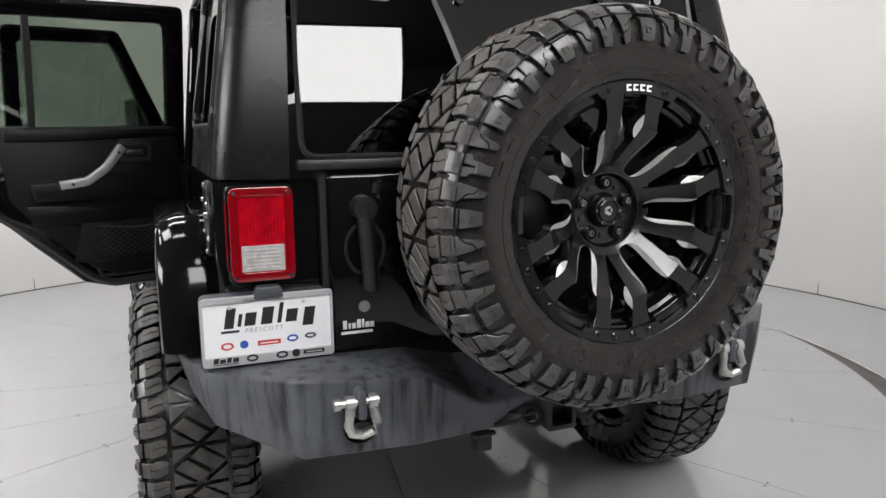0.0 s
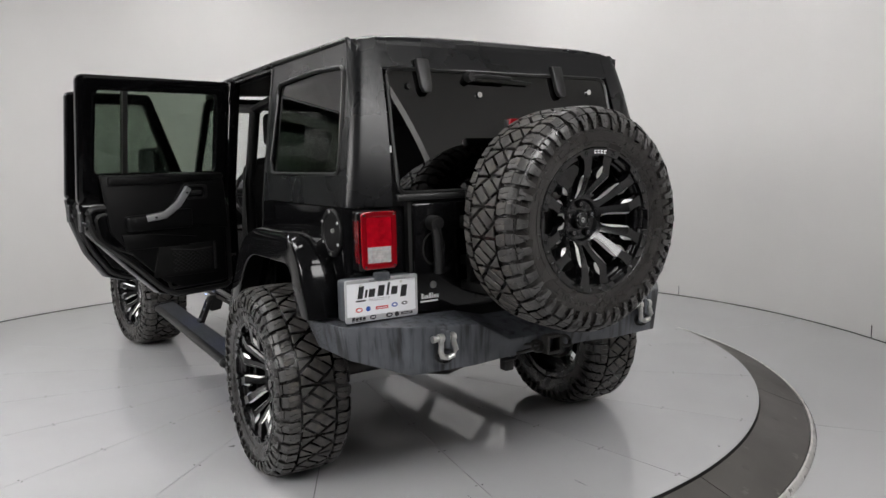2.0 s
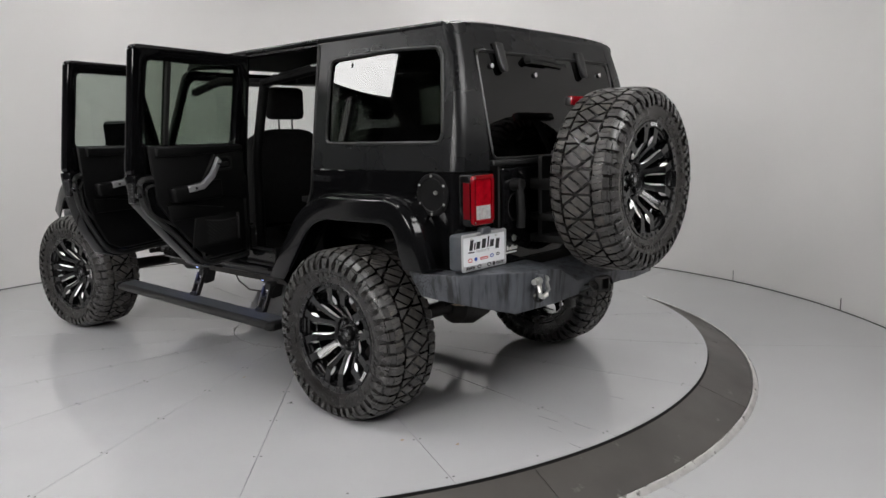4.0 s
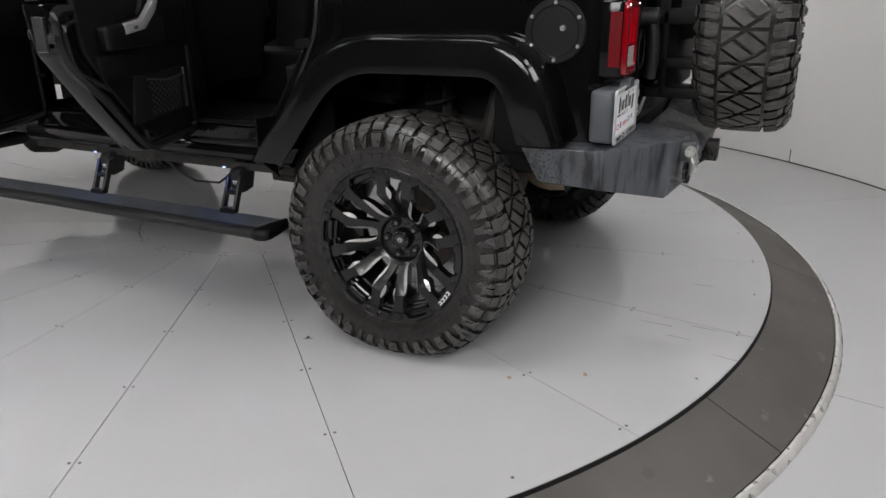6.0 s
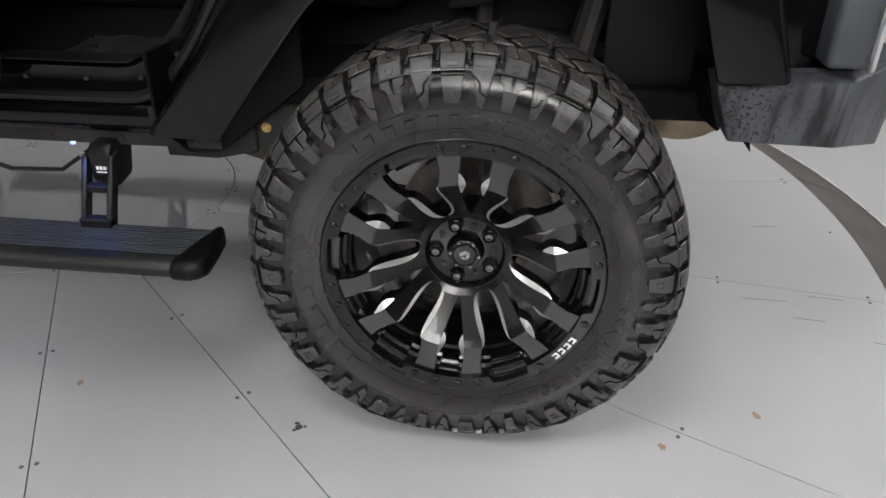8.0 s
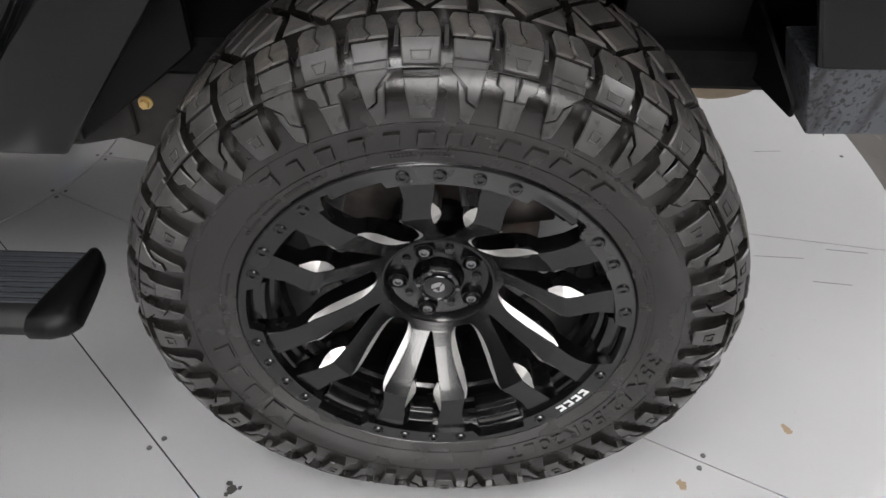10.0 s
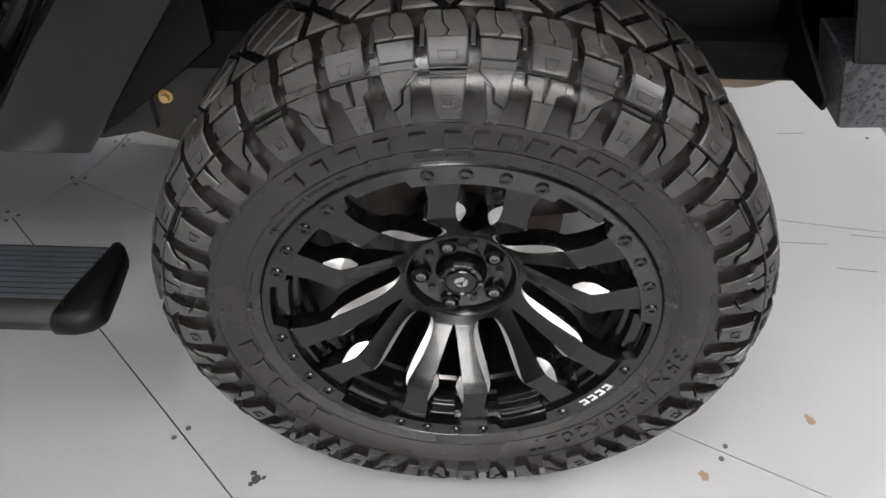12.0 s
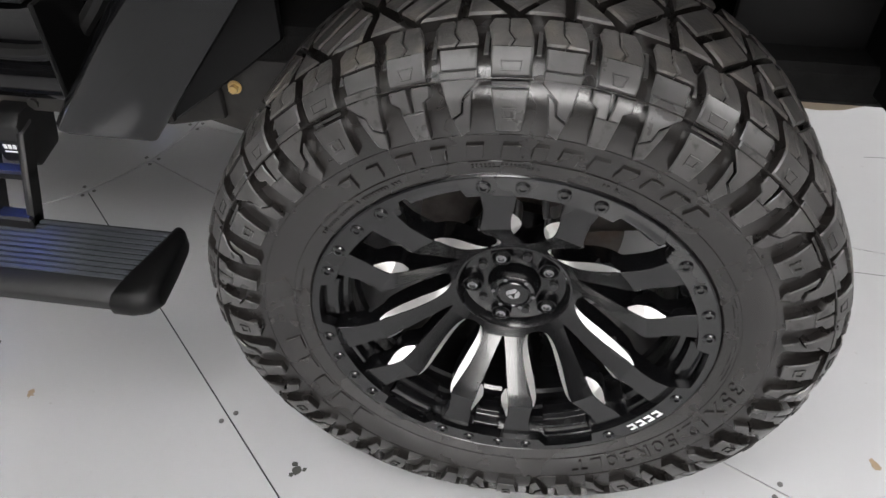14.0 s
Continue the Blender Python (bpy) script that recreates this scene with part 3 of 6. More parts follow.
def build_tyre():
    bm = bmesh.new()
    prof = [(-d, r) for d, r in reversed(PROFILE)][:-1] + PROFILE
    lathe(bm, prof, n=120)
    pitch = math.radians(7.5)
    base = math.radians(93)
    H = 0.0150
    rng = random.Random(31)
    for side in (1, -1):
        def block(a, shape, h, h0=-0.003, m=1, mat=2, edge=0.0014, lo=True, hi=True):
            low, high = (lo, hi) if side > 0 else (hi, lo)
            hh = (lambda q: h(abs(q))) if callable(h) else h
            lug(bm, [(a + m * u * pitch, side * q) for u, q in shape], hh, h0, edge, mat, 0.008, low, high)

        def square(a, w0, w1, s0, s1, t, h, h0):
            """A small raised four-sided frame."""
            du = t / 0.40 / pitch
            for shape in (((-w0, s0), (w0, s0), (w0 - du * .3, s0 + t), (-w0 + du * .3, s0 + t)),
                          ((-w1 - du * .3, s1 - t), (w1 + du * .3, s1 - t), (w1, s1), (-w1, s1)),
                          ((-w0, s0 + t), (-w0 + du, s0 + t), (-w1 + du, s1 - t), (-w1, s1 - t)),
                          ((w0 - du, s0 + t), (w0, s0 + t), (w1, s1 - t), (w1 - du, s1 - t))):
                block(a, shape, h, h0, edge=0.0005)

        def pips(a, spots, h, m=1):
            for u, q in spots:
                block(a, ((u * m - .014, q - .0008), (u * m + .014, q - .0008), (u * m + .014, q + .0008), (u * m - .014, q + .0008)), h + 0.0009, h - 0.001, edge=0.0003)

        for k in range(48):
            a = base + k * pitch + rng.uniform(-.02, .02) * pitch
            kind = k % 4
            even = k % 2 == 0
            # tread end of the lug: two halves parted by a zigzag sipe
            tip = 0.1270 if even else 0.1245
            z = ((0.03, tip), (-0.045, 0.1180), (0.075, 0.1070), (0.10, 0.083))
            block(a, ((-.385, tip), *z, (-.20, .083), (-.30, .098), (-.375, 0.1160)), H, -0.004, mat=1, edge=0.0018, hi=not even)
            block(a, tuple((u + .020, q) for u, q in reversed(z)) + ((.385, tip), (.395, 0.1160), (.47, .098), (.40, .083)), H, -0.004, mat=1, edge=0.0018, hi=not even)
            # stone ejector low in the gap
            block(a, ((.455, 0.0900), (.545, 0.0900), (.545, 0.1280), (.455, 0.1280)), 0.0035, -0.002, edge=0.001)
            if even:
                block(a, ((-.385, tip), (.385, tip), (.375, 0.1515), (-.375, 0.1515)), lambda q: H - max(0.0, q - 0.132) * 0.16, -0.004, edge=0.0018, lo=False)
                if kind == 0:
                    square(a, .20, .18, 0.1385, 0.1475, 0.0013, 0.0146, 0.008)
                else:
                    square(a, .16, .10, 0.1375, 0.1480, 0.0013, 0.0146, 0.008)
            else:
                # scooped face under the shorter lug
                block(a, ((-.36, tip), (.36, tip), (.35, 0.1440), (-.35, 0.1440)), lambda q: 0.0098 - max(0.0, q - 0.130) * 0.22, -0.003, lo=False)
            # sidewall plates
            if kind == 0:
                block(a, ((-.37, 0.1545), (.37, 0.1545), (.365, 0.1580), (-.365, 0.1580)), 0.0066, -0.002)
                block(a, ((-.37, 0.1615), (.37, 0.1615), (.285, 0.2024), (-.285, 0.2024)), 0.0122, -0.002)
                square(a, 0.150, 0.125, 0.1770, 0.1895, 0.0028, 0.0150, 0.009)
                pips(a, ((-.30, .1660), (.30, .1660), (-.25, .1990), (.25, .1990)), 0.0122)
            elif kind == 2:
                block(a, ((-.42, 0.1545), (-.060, 0.1545), (-.02, 0.1767), (-.25, 0.1767), (-.26, 0.1690), (-.42, 0.1647)), 0.0122, -0.002)
                block(a, ((.060, 0.1545), (.42, 0.1545), (.42, 0.1647), (.26, 0.1690), (.25, 0.1767), (.02, 0.1767)), 0.0122, -0.002)
                block(a, ((-.25, 0.1767), (.25, 0.1767), (0.2024, 0.2075), (-0.2024, 0.2075)), 0.0122, -0.002)
                pips(a, ((-.36, .1585), (.36, .1585), (-.17, .2030), (.17, .2030)), 0.0122)
            else:
                m = -1 if kind == 1 else 1
                block(a, ((-.37, 0.1455), (.37, 0.1455), (.37, 0.1561), (.05, 0.1698), (.00, 0.1818), (-.22, 0.1878)), 0.0128, -0.002, m)
                block(a, ((.25, 0.1643), (.12, 0.2032), (-.10, 0.2092), (-.21, 0.1906), (.02, 0.1840), (.075, 0.1715)), 0.0098, -0.002, m)
                pips(a, ((-.32, .1490), (.32, .1490), (.30, .1545), (-.16, .1840)), 0.0128, m)
    # middle blocks: diamonds and triangles between crossing grooves, each cut once more
    wide, HALF = math.radians(15), 0.0775
    def shrunk(poly, k):
        cu, cs = sum(p[0] for p in poly) / len(poly), sum(p[1] for p in poly) / len(poly)
        return [(cu + (u - cu) * k, cs + (q - cs) * k) for u, q in poly]
    cells = []
    for lo, hi in ((0.0, 0.485), (0.515, 1.0)):
        a0, a1 = (-.5 + .5 * lo, -HALF * lo), (-.5 + .5 * hi, -HALF * hi)
        cells.append(shrunk([a0, a1, (a1[0] + .5, a1[1] + HALF), (a0[0] + .5, a0[1] + HALF)], 0.81))
    for sg in (1, -1):
        cells.append(shrunk([(0.02, sg * HALF), (0.485, sg * HALF), (0.485, sg * 0.004), (0.25, sg * HALF * .5 + sg * .004)], 0.79))
        cells.append(shrunk([(0.515, sg * HALF), (0.98, sg * HALF), (0.75, sg * HALF * .5 + sg * .004), (0.515, sg * 0.004)], 0.79))
    for k in range(24):
        for q in cells:
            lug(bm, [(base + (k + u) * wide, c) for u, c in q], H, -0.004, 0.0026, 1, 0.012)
    # a maker's two words as plain slanted bars, and small rows of bars by the rim
    def bar(a, w, u0, u1, s0, s1, lean, h):
        lug(bm, [(a + (u0 + lean * (.247 - s0) / .021) * w, s0), (a + (u1 + lean * (.247 - s0) / .021) * w, s0),
                 (a + (u1 + lean * (.247 - s1) / .021) * w, s1), (a + (u0 + lean * (.247 - s1) / .021) * w, s1)], h, -0.001, 0.0006, 0)
    for a_from, a_to, count in ((129, 100, 5), (93, 53, 8)):
        for i in range(count):
            a, w = math.radians(a_from + (a_to - a_from) * i / (count - 1)), math.radians((2.1, 1.7, 2.3, 1.9)[i % 4])
            bar(a, w, -.82, .82, .2268, .2468, -0.35, 0.0036)
    for i in range(5):
        bar(math.radians(191 + 8.6 * i), math.radians(3.1), -.85, .85, .2300, .2530, 0.25, 0.0028)
    for a_from, a_to, q0, q1 in ((146, 118, .2635, .2685), (101, 88, .2610, .2632), (101, 86, .2655, .2677), (72, 66, .2640, .2680), (24, -8, .2600, .2618), (22, -6, .2640, .2658), (176, 160, .2630, .2665)):
        n = int((a_from - a_to) / 0.9)
        for i in range(n):
            if rng.random() < 0.82:
                a, w = math.radians(a_from + (a_to - a_from) * i / n), math.radians(rng.uniform(.22, .34))
                lug(bm, [(a - w, q0), (a + w, q0), (a + w, q1), (a - w, q1)], 0.0011, -0.001, 0.0003, 0)
    for q, h in ((0.1532, 0.0132), (0.2150, 0.0010), (0.2560, 0.0012), (0.278, 0.0010)):
        w = 0.0007
        lathe(bm, [skin(q - 2 * w, -0.001), skin(q - w, h), skin(q + w, h), skin(q + 2 * w, -0.001)], n=120)
    # size lettering along the lower sidewall
    tb = text_bm("35X12.50R20LT", 0.032, 0.0032, 0.2, 1.15)
    width = max(v.co.x for v in tb.verts)
    tmp = bpy.data.meshes.new("lettering")
    for v in tb.verts:
        a = math.radians(-6 - 62 * v.co.x / width)
        d, r = skin(0.249 - v.co.y, v.co.z + 0.0008)
        v.co = polar(d, r, a)
    tb.to_mesh(tmp)
    tb.free()
    bm.from_mesh(tmp)
    bpy.data.meshes.remove(tmp)
    return bm


SPOKE_V = ((0.086, 0.0), (0.0985, 0.0), (0.1000, 0.0020), (0.112, 0.0062), (0.133, 0.0125), (0.155, 0.0190), (0.176, 0.0248), (0.195, 0.0290), (0.208, 0.0300), (0.225, 0.0285), (0.267, 0.0300))
SPOKE_U = ((0.086, 0.0), (0.0930, 0.0), (0.0934, 0.0050), (0.0945, 0.0100), (0.0970, 0.0150), (0.101, 0.0195), (0.107, 0.0235), (0.115, 0.0268), (0.127, 0.0295), (0.145, 0.0310), (0.165, 0.0305), (0.180, 0.0302), (0.188, 0.0325), (0.205, 0.0425), (0.225, 0.0520), (0.250, 0.0575), (0.267, 0.0600))
SPOKE_DEPTH = ((0.086, 0.0900), (0.100, 0.0810), (0.118, 0.0660), (0.145, 0.0440), (0.172, 0.0225), (0.187, 0.0120), (0.267, 0.0040))


def along(table, r):
    return float(np.interp(r, [p[0] for p in table], [p[1] for p in table]))


def spoke_bm(flip):
    """A twelfth of the wheel's face: half a tab's spoke pair; the milled sides take the second slot."""
    bm = bmesh.new()
    rs = sorted({p[0] for p in SPOKE_U + SPOKE_V + SPOKE_DEPTH} | {0.138, 0.150, 0.160, 0.170, 0.184, 0.191, 0.200, 0.213, 0.219, 0.240})
    rings = []
    for r in rs:
        gv, gu, dep = along(SPOKE_V, r), along(SPOKE_U, r), LIP + along(SPOKE_DEPTH, r)
        bow = math.sin(math.pi * min(1.0, max(0.0, (r - 0.0925) / 0.0965)))
        cu = min(0.48 * gu, 0.0100 * bow ** 0.5)
        cv = min(0.55 * gv, 0.0125 * math.sin(math.pi * min(1.0, max(0.0, (r - 0.160) / 0.056))) ** 1.2)
        u, v = radians(30) - gu / r, gv / r
        face_row = [u + (v - u) * k / 6 for k in range(7)]
        wall = 0.036 - 0.05 * max(0, r - 0.15)
        ring = [(u + cu / r, dep + 0.9 * cu + wall), (u + cu / r, dep + 0.95 * cu + 0.0005)]
        ring += [(u + 0.0006 / r, dep + 0.0010)] + [(a, dep) for a in face_row[:]] + [(v - 0.0006 / r if gv > 0.0008 else v, dep + 0.0010)]
        ring += [(v - cv / r, dep + 0.9 * cv + 0.0012), (v - cv / r, dep + 0.9 * cv + wall)]
        ring[2] = (u + (0.0006 / r if gu > 0.001 else 0), dep + 0.0010 * (gu > 0.001))
        ring[10] = (ring[10][0], dep + 0.0010 * (gv > 0.0008))
        rings.append([polar(d, r, flip * a) for a, d in ring])
    vs = loft(bm, rings)
    for i, r in enumerate(rs[:-1]):
        mid = 0.5 * (r + rs[i + 1])
        for f in vs[i][1].link_faces:
            vset = set(f.verts)
            if vset == {vs[i][1], vs[i][2], vs[i + 1][1], vs[i + 1][2]} and 0.0932 < mid < 0.189:
                f.material_index = 1
        for f in vs[i][11].link_faces:
            vset = set(f.verts)
            if vset == {vs[i][10], vs[i][11], vs[i + 1][10], vs[i + 1][11]} and 0.163 < mid < 0.214:
                f.material_index = 1
    return bm


def build_wheel(parent, m, tyre_mesh, spin, tyre_spin, name):
    """Rim as the wheel's own mesh, with all that is bolted to it under it."""
    s = Matrix.Rotation(-spin, 4, "X")
    first = WHEEL_PARTS.get("wheel")
    if first is None:
        bm = bmesh.new()
        # barrel and inner flange
        lathe(bm, [(LIP + 0.012, 0.267), (LIP + 0.028, 0.255), (LIP + 0.034, 0.2545), (LIP + 0.038, 0.2470), (LIP + 0.052, 0.2460), (LIP + 0.056, 0.2400), (LIP + 0.078, 0.2385), (LIP + 0.083, 0.2330), (0.02, 0.2300), (0.10, 0.238), (0.13, 0.252), (0.135, 0.274), (0.128, 0.276), (0.12, 0.258), (0.0, 0.250), (LIP + 0.004, 0.2785), (LIP - 0.001, 0.2820), (LIP - 0.003, 0.2805), (LIP - 0.002, 0.2770)], n=96)
        # hub disc with its raised rim
        lathe(bm, [(LIP + 0.121, 0.030), (LIP + 0.106, 0.040), (LIP + 0.1045, 0.070), (LIP + 0.103, 0.0765), (LIP + 0.092, 0.0810), (LIP + 0.0885, 0.0835), (LIP + 0.0893, 0.0865), (LIP + 0.112, 0.0880), (LIP + 0.14, 0.112), (LIP + 0.14, 0.030)], n=72)
        wheel = part(name, bm, M_WHEEL, parent)
        made = [("wheel", wheel, None)]
        for fl in (1, -1):
            sp = part("spoke", spoke_bm(fl), [M_WHEEL, M_MILLED], wheel, smooth=22)
            for k in range(6):
                mm = Matrix.Rotation(-radians(60 * k), 4, "X")
                if k == 0:
                    sp.matrix_local = mm
                    made.append(("spoke", sp, mm))
                else:
                    made.append(("spoke", again(sp, wheel, mm), mm))
        # outer ring in six tabs with pockets between them
        bm = bmesh.new()
        n = 36
        inner, outer = [], []
        for k in range(6 * n):
            a = 2 * math.pi * k / (6 * n)
            d = abs((math.degrees(a) + 30) % 60 - 30)
            tab = 1.0 if d < 20.0 else max(0.0, 1 - (d - 20.0) / 1.6)
            inner.append((0.2700 - 0.0175 * tab, a))
            outer.append((0.2788, a))
        rings = [[polar(LIP - 0.0035, ro, a), polar(LIP - 0.0035, ri, a), polar(LIP + 0.012, ri - 0.001, a), polar(LIP + 0.012, ro, a)] for (ri, a), (ro, _) in zip(inner, outer)]
        loft(bm, rings, closed=True, caps=False, loop=True)
        made.append(("bead_ring", part("bead_ring", bm, M_WHEEL, wheel), None))
        # blocks that fill the pockets, wide ones between the pairs and narrow ones inside each pair
        for mid, half in ((30, 8.5), (0, 4.6)):
            bm = bmesh.new()
            prof = [(LIP + 0.014, 0.268), (LIP + 0.0155, 0.2500), (LIP + 0.0175, 0.2475), (LIP + 0.030, 0.2455), (LIP + 0.032, 0.2430), (LIP + 0.0345, 0.2370), (LIP + 0.060, 0.2340), (LIP + 0.06, 0.250)]
            loft(bm, [[polar(d, r, radians(mid) + radians(half) * u) for d, r in prof] for u in (-1, -.9, -.45, 0, .45, .9, 1)])
            pk = part("pocket_block", bevel(bm, 0.0012, 2, 35), M_WHEEL, wheel)
            for k in range(6):
                mm = Matrix.Rotation(-radians(60 * k), 4, "X")
                made.append(("pocket_block", pk if k == 0 else again(pk, wheel, mm), mm))
        bm = bmesh.new()
        lathe(bm, [(0.003, 0.0090), (-0.0010, 0.0088), (-0.0030, 0.0066), (-0.0032, 0.0040), (-0.0010, 0.0034), (-0.0008, 0.0002)], n=16)
        bt = None
        for k in range(6):
            for off in ((-15, -5.2, 5.2, 15) if k else (-15, 15)):
                mm = Matrix.Translation(polar(LIP - 0.0035, 0.2660, radians(60 * k + off)))
                if bt is None:
                    bt = part("ring_bolt", bm, M_WHEEL, wheel)
                    bt.matrix_local = mm
                    made.append(("ring_bolt", bt, mm))
                else:
                    made.append(("ring_bolt", again(bt, wheel, mm), mm))
        # the maker's mark in plain white bars
        for i in range(4):
            aa = radians(5.2 - 3.6 * i)
            bm = bmesh.new()
            w = radians(1.30)
            prism(bm, [polar(LIP - 0.0045, r, aa - u * w) for u, r in ((-1, .2590), (1, .2590), (1, .2622), (-.35, .2632), (-.35, .2680), (1, .2692), (1, .2724), (-1, .2724))], (0.0006, 0, 0))
            made.append(("white_mark", part("white_mark", bm, M_WHITEINK, wheel, "white mark on the rim"), None))
        # lug nuts in their wells
        bm = bmesh.new()
        lathe(bm, [(LIP + 0.1050, 0.0165), (LIP + 0.0945, 0.0150), (LIP + 0.0940, 0.0138), (LIP + 0.0950, 0.0128), (LIP + 0.1045, 0.0118)], n=24)
        well = part("lug_well", bm, M_WHEEL, wheel)
        bm = bmesh.new()
        cyl(bm, (LIP + 0.1070, 0, 0), (LIP + 0.0960, 0, 0), 0.0098, 6, 0.0094)
        lathe(bm, [(LIP + 0.0960, 0.0094), (LIP + 0.0915, 0.0075), (LIP + 0.0910, 0.0050), (LIP + 0.0940, 0.0046), (LIP + 0.0940, 0.0002)], n=18)
        ln = part("lug_nut", bm, M_NUT, wheel, "dark steel lug nut")
        bm = bmesh.new()
        lathe(bm, [(LIP + 0.1060, 0.0068), (LIP + 0.0995, 0.0062), (LIP + 0.0990, 0.0035), (LIP + 0.1002, 0.0002)], n=12)
        pin = part("hub_bolt", bm, M_BOLT, wheel)
        for k in range(5):
            for base_ob, kind, rad, off in ((well, "lug_well", 0.0620, 146), (ln, "lug_nut", 0.0620, 146), (pin, "hub_bolt", 0.0580, 182)):
                a = radians(off + 72 * k)
                mm = Matrix.Translation((0, -rad * math.cos(a), rad * math.sin(a)))
                if k == 0:
                    base_ob.matrix_local = mm
                    made.append((kind, base_ob, mm))
                else:
                    made.append((kind, again(base_ob, wheel, mm), mm))
        # centre cap: hexagonal foot, round crown, six small bolts
        bm = bmesh.new()
        hexa = [(0.0400 * (1 if k % 2 else 0.94), radians(30 * k)) for k in range(12)]
        loft(bm, [[polar(d, r * f, a) for r, a in hexa] for d, f in ((LIP + 0.1230, 1.0), (LIP + 0.0970, 0.98), (LIP + 0.0920, 0.92), (LIP + 0.0830, 0.84))])
        bevel(bm, 0.002, 2, 25)
        lathe(bm, [(LIP + 0.0870, 0.0262), (LIP + 0.0785, 0.0252), (LIP + 0.0775, 0.0238), (LIP + 0.0800, 0.0222), (LIP + 0.0815, 0.0002)], n=36)
        bolt_bm = bmesh.new()
        cyl(bolt_bm, (LIP + 0.0870, 0, 0), (LIP + 0.0800, 0, 0), 0.0036, 10, 0.0033)
        cb = part("cap_bolt", bolt_bm, M_NUT, wheel)
        for k in range(6):
            a = radians(30 + 60 * k)
            mm = Matrix.Translation((0, -0.0300 * math.cos(a), 0.0300 * math.sin(a)))
            if k == 0:
                cb.matrix_local = mm
                made.append(("cap_bolt", cb, mm))
            else:
                made.append(("cap_bolt", again(cb, wheel, mm), mm))
        cap = part("centre_cap", bm, M_WHEEL, wheel)
        made.append(("centre_cap", cap, None))
        bm = bmesh.new()
        for tri in ([(-.002, .0155), (-.0150, -.0100), (-.0060, -.0100), (.001, .0035)], [(.002, .0165), (.002, .0030), (.0070, -.0060), (.0110, -.0060), (.0110, .0010)], [(-.003, -.0100), (-.0005, -.0050), (.0120, -.0085), (.0150, -.0100)]):
            face(bm, [bm.verts.new((LIP + 0.0808, -x, z)) for x, z in tri])
        made.append(("cap_emblem", part("cap_emblem", bm, M_SILVER, wheel, "plain silver wedge emblem"), None))
        bm = bmesh.new()
        tube(bm, [polar(LIP + 0.045, 0.225, radians(118)), polar(LIP + 0.03, 0.212, radians(117)), polar(LIP + 0.022, 0.204, radians(116))], 0.0048, 8)
        made.append(("valve_stem", part("valve_stem", bm, M_BOLT, wheel), None))
        WHEEL_PARTS["wheel"] = made
    else:
        wheel = again(first[0][1], parent)
        wheel.name = name
        for kind, ob, mm in first[1:]:
            again(ob, wheel, mm or Matrix.Identity(4))
    wheel.matrix_local = m @ s
    ty = new("tyre", tyre_mesh)
    ty.parent = wheel
    ty.matrix_local = s.inverted() @ Matrix.Rotation(-tyre_spin, 4, "X")
    ty["label"] = "black all-terrain tyre with chunky tread"
    return wheel


WHEEL_PARTS = {}


# ---- the car ----
car = tagged(empty("car", Matrix.Translation((0, 0, 0))), "lifted black off-road car on a turntable, two doors open", "car")
flip_x = lambda x: 2 * CX - x


def both(name, make, mat, label="", parent=None, smooth=35):
    """The same part on the left and, mirrored, on the right."""
    out = []
    for right in (False, True):
        bm = make()
        if right:
            for v in bm.verts:
                v.co.x = flip_x(v.co.x)
        out.append(part(name, bm, mat, parent or car, label, smooth))
    return out


XS = -0.785                   # the tub's left side
BELT, Z_LOW = 1.238, 0.60

# Quarter panel: side with the wheel arch cut out, rounded rear corner.
ARCH = [(0.52, 0.66), (0.26, 1.00), (0.18, 1.03), (-0.30, 1.03), (-0.40, 0.99), (-0.50, 0.78)]


def quarter():
    bm = bmesh.new()
    side = [(0.70, 0.662), (0.70, 0.62), (0.545, 0.62)] + ARCH + [(-0.50, 0.74), (-0.600, 0.74), (-0.600, BELT), (0.355, BELT), (0.372, 1.12), (0.46, 0.96), (0.570, 0.79), (0.622, 0.712), (0.660, 0.672)]
    prism(bm, [(XS, y, z) for y, z in side], (0.03, 0, 0))
    return bm


both("quarter_panel", quarter, M_PAINT)


def corner_panel():
    bm = bmesh.new()
    outline = []
    for k in range(7):
        a = math.pi / 2 * k / 6
        outline.append((XS + 0.055 - 0.055 * math.cos(a), -0.600 - 0.055 * math.sin(a)))
    outline += [(-0.527, -0.661), (-0.527, -0.63), (XS + 0.03, -0.58), (XS + 0.0, -0.6005)]
    prism(bm, [(x, y, 0.74) for x, y in outline], (0, 0, BELT - 0.74))
    return bm


both("corner_panel", corner_panel, M_PAINT)


def wheelhouse():
    bm = bmesh.new()
    arch = [(0.62, 0.58)] + [(y + (0.02 if y > 0 else -0.02), z + 0.03) for y, z in ARCH] + [(-0.56, 0.62)]
    n = [Vector((XS + 0.01, y, z)) for y, z in arch]
    v0 = [bm.verts.new(p) for p in n]
    v1 = [bm.verts.new(p + Vector((0.36, 0, 0))) for p in n]
    for i in range(len(n) - 1):
        face(bm, (v0[i], v0[i + 1], v1[i + 1], v1[i]))
    face(bm, v1)
    return bm


both("wheelhouse", wheelhouse, M_LINER)

# Flares: a swept lip over each arch.
SECTION = [(XS + 0.005, 0.100), (-0.870, 0.096), (-0.905, 0.086), (-0.920, 0.076), (-0.925, 0.060), (-0.925, -0.032), (-0.921, -0.037), (-0.913, -0.034), (-0.909, 0.040), (-0.890, 0.062), (XS + 0.005, 0.070)]


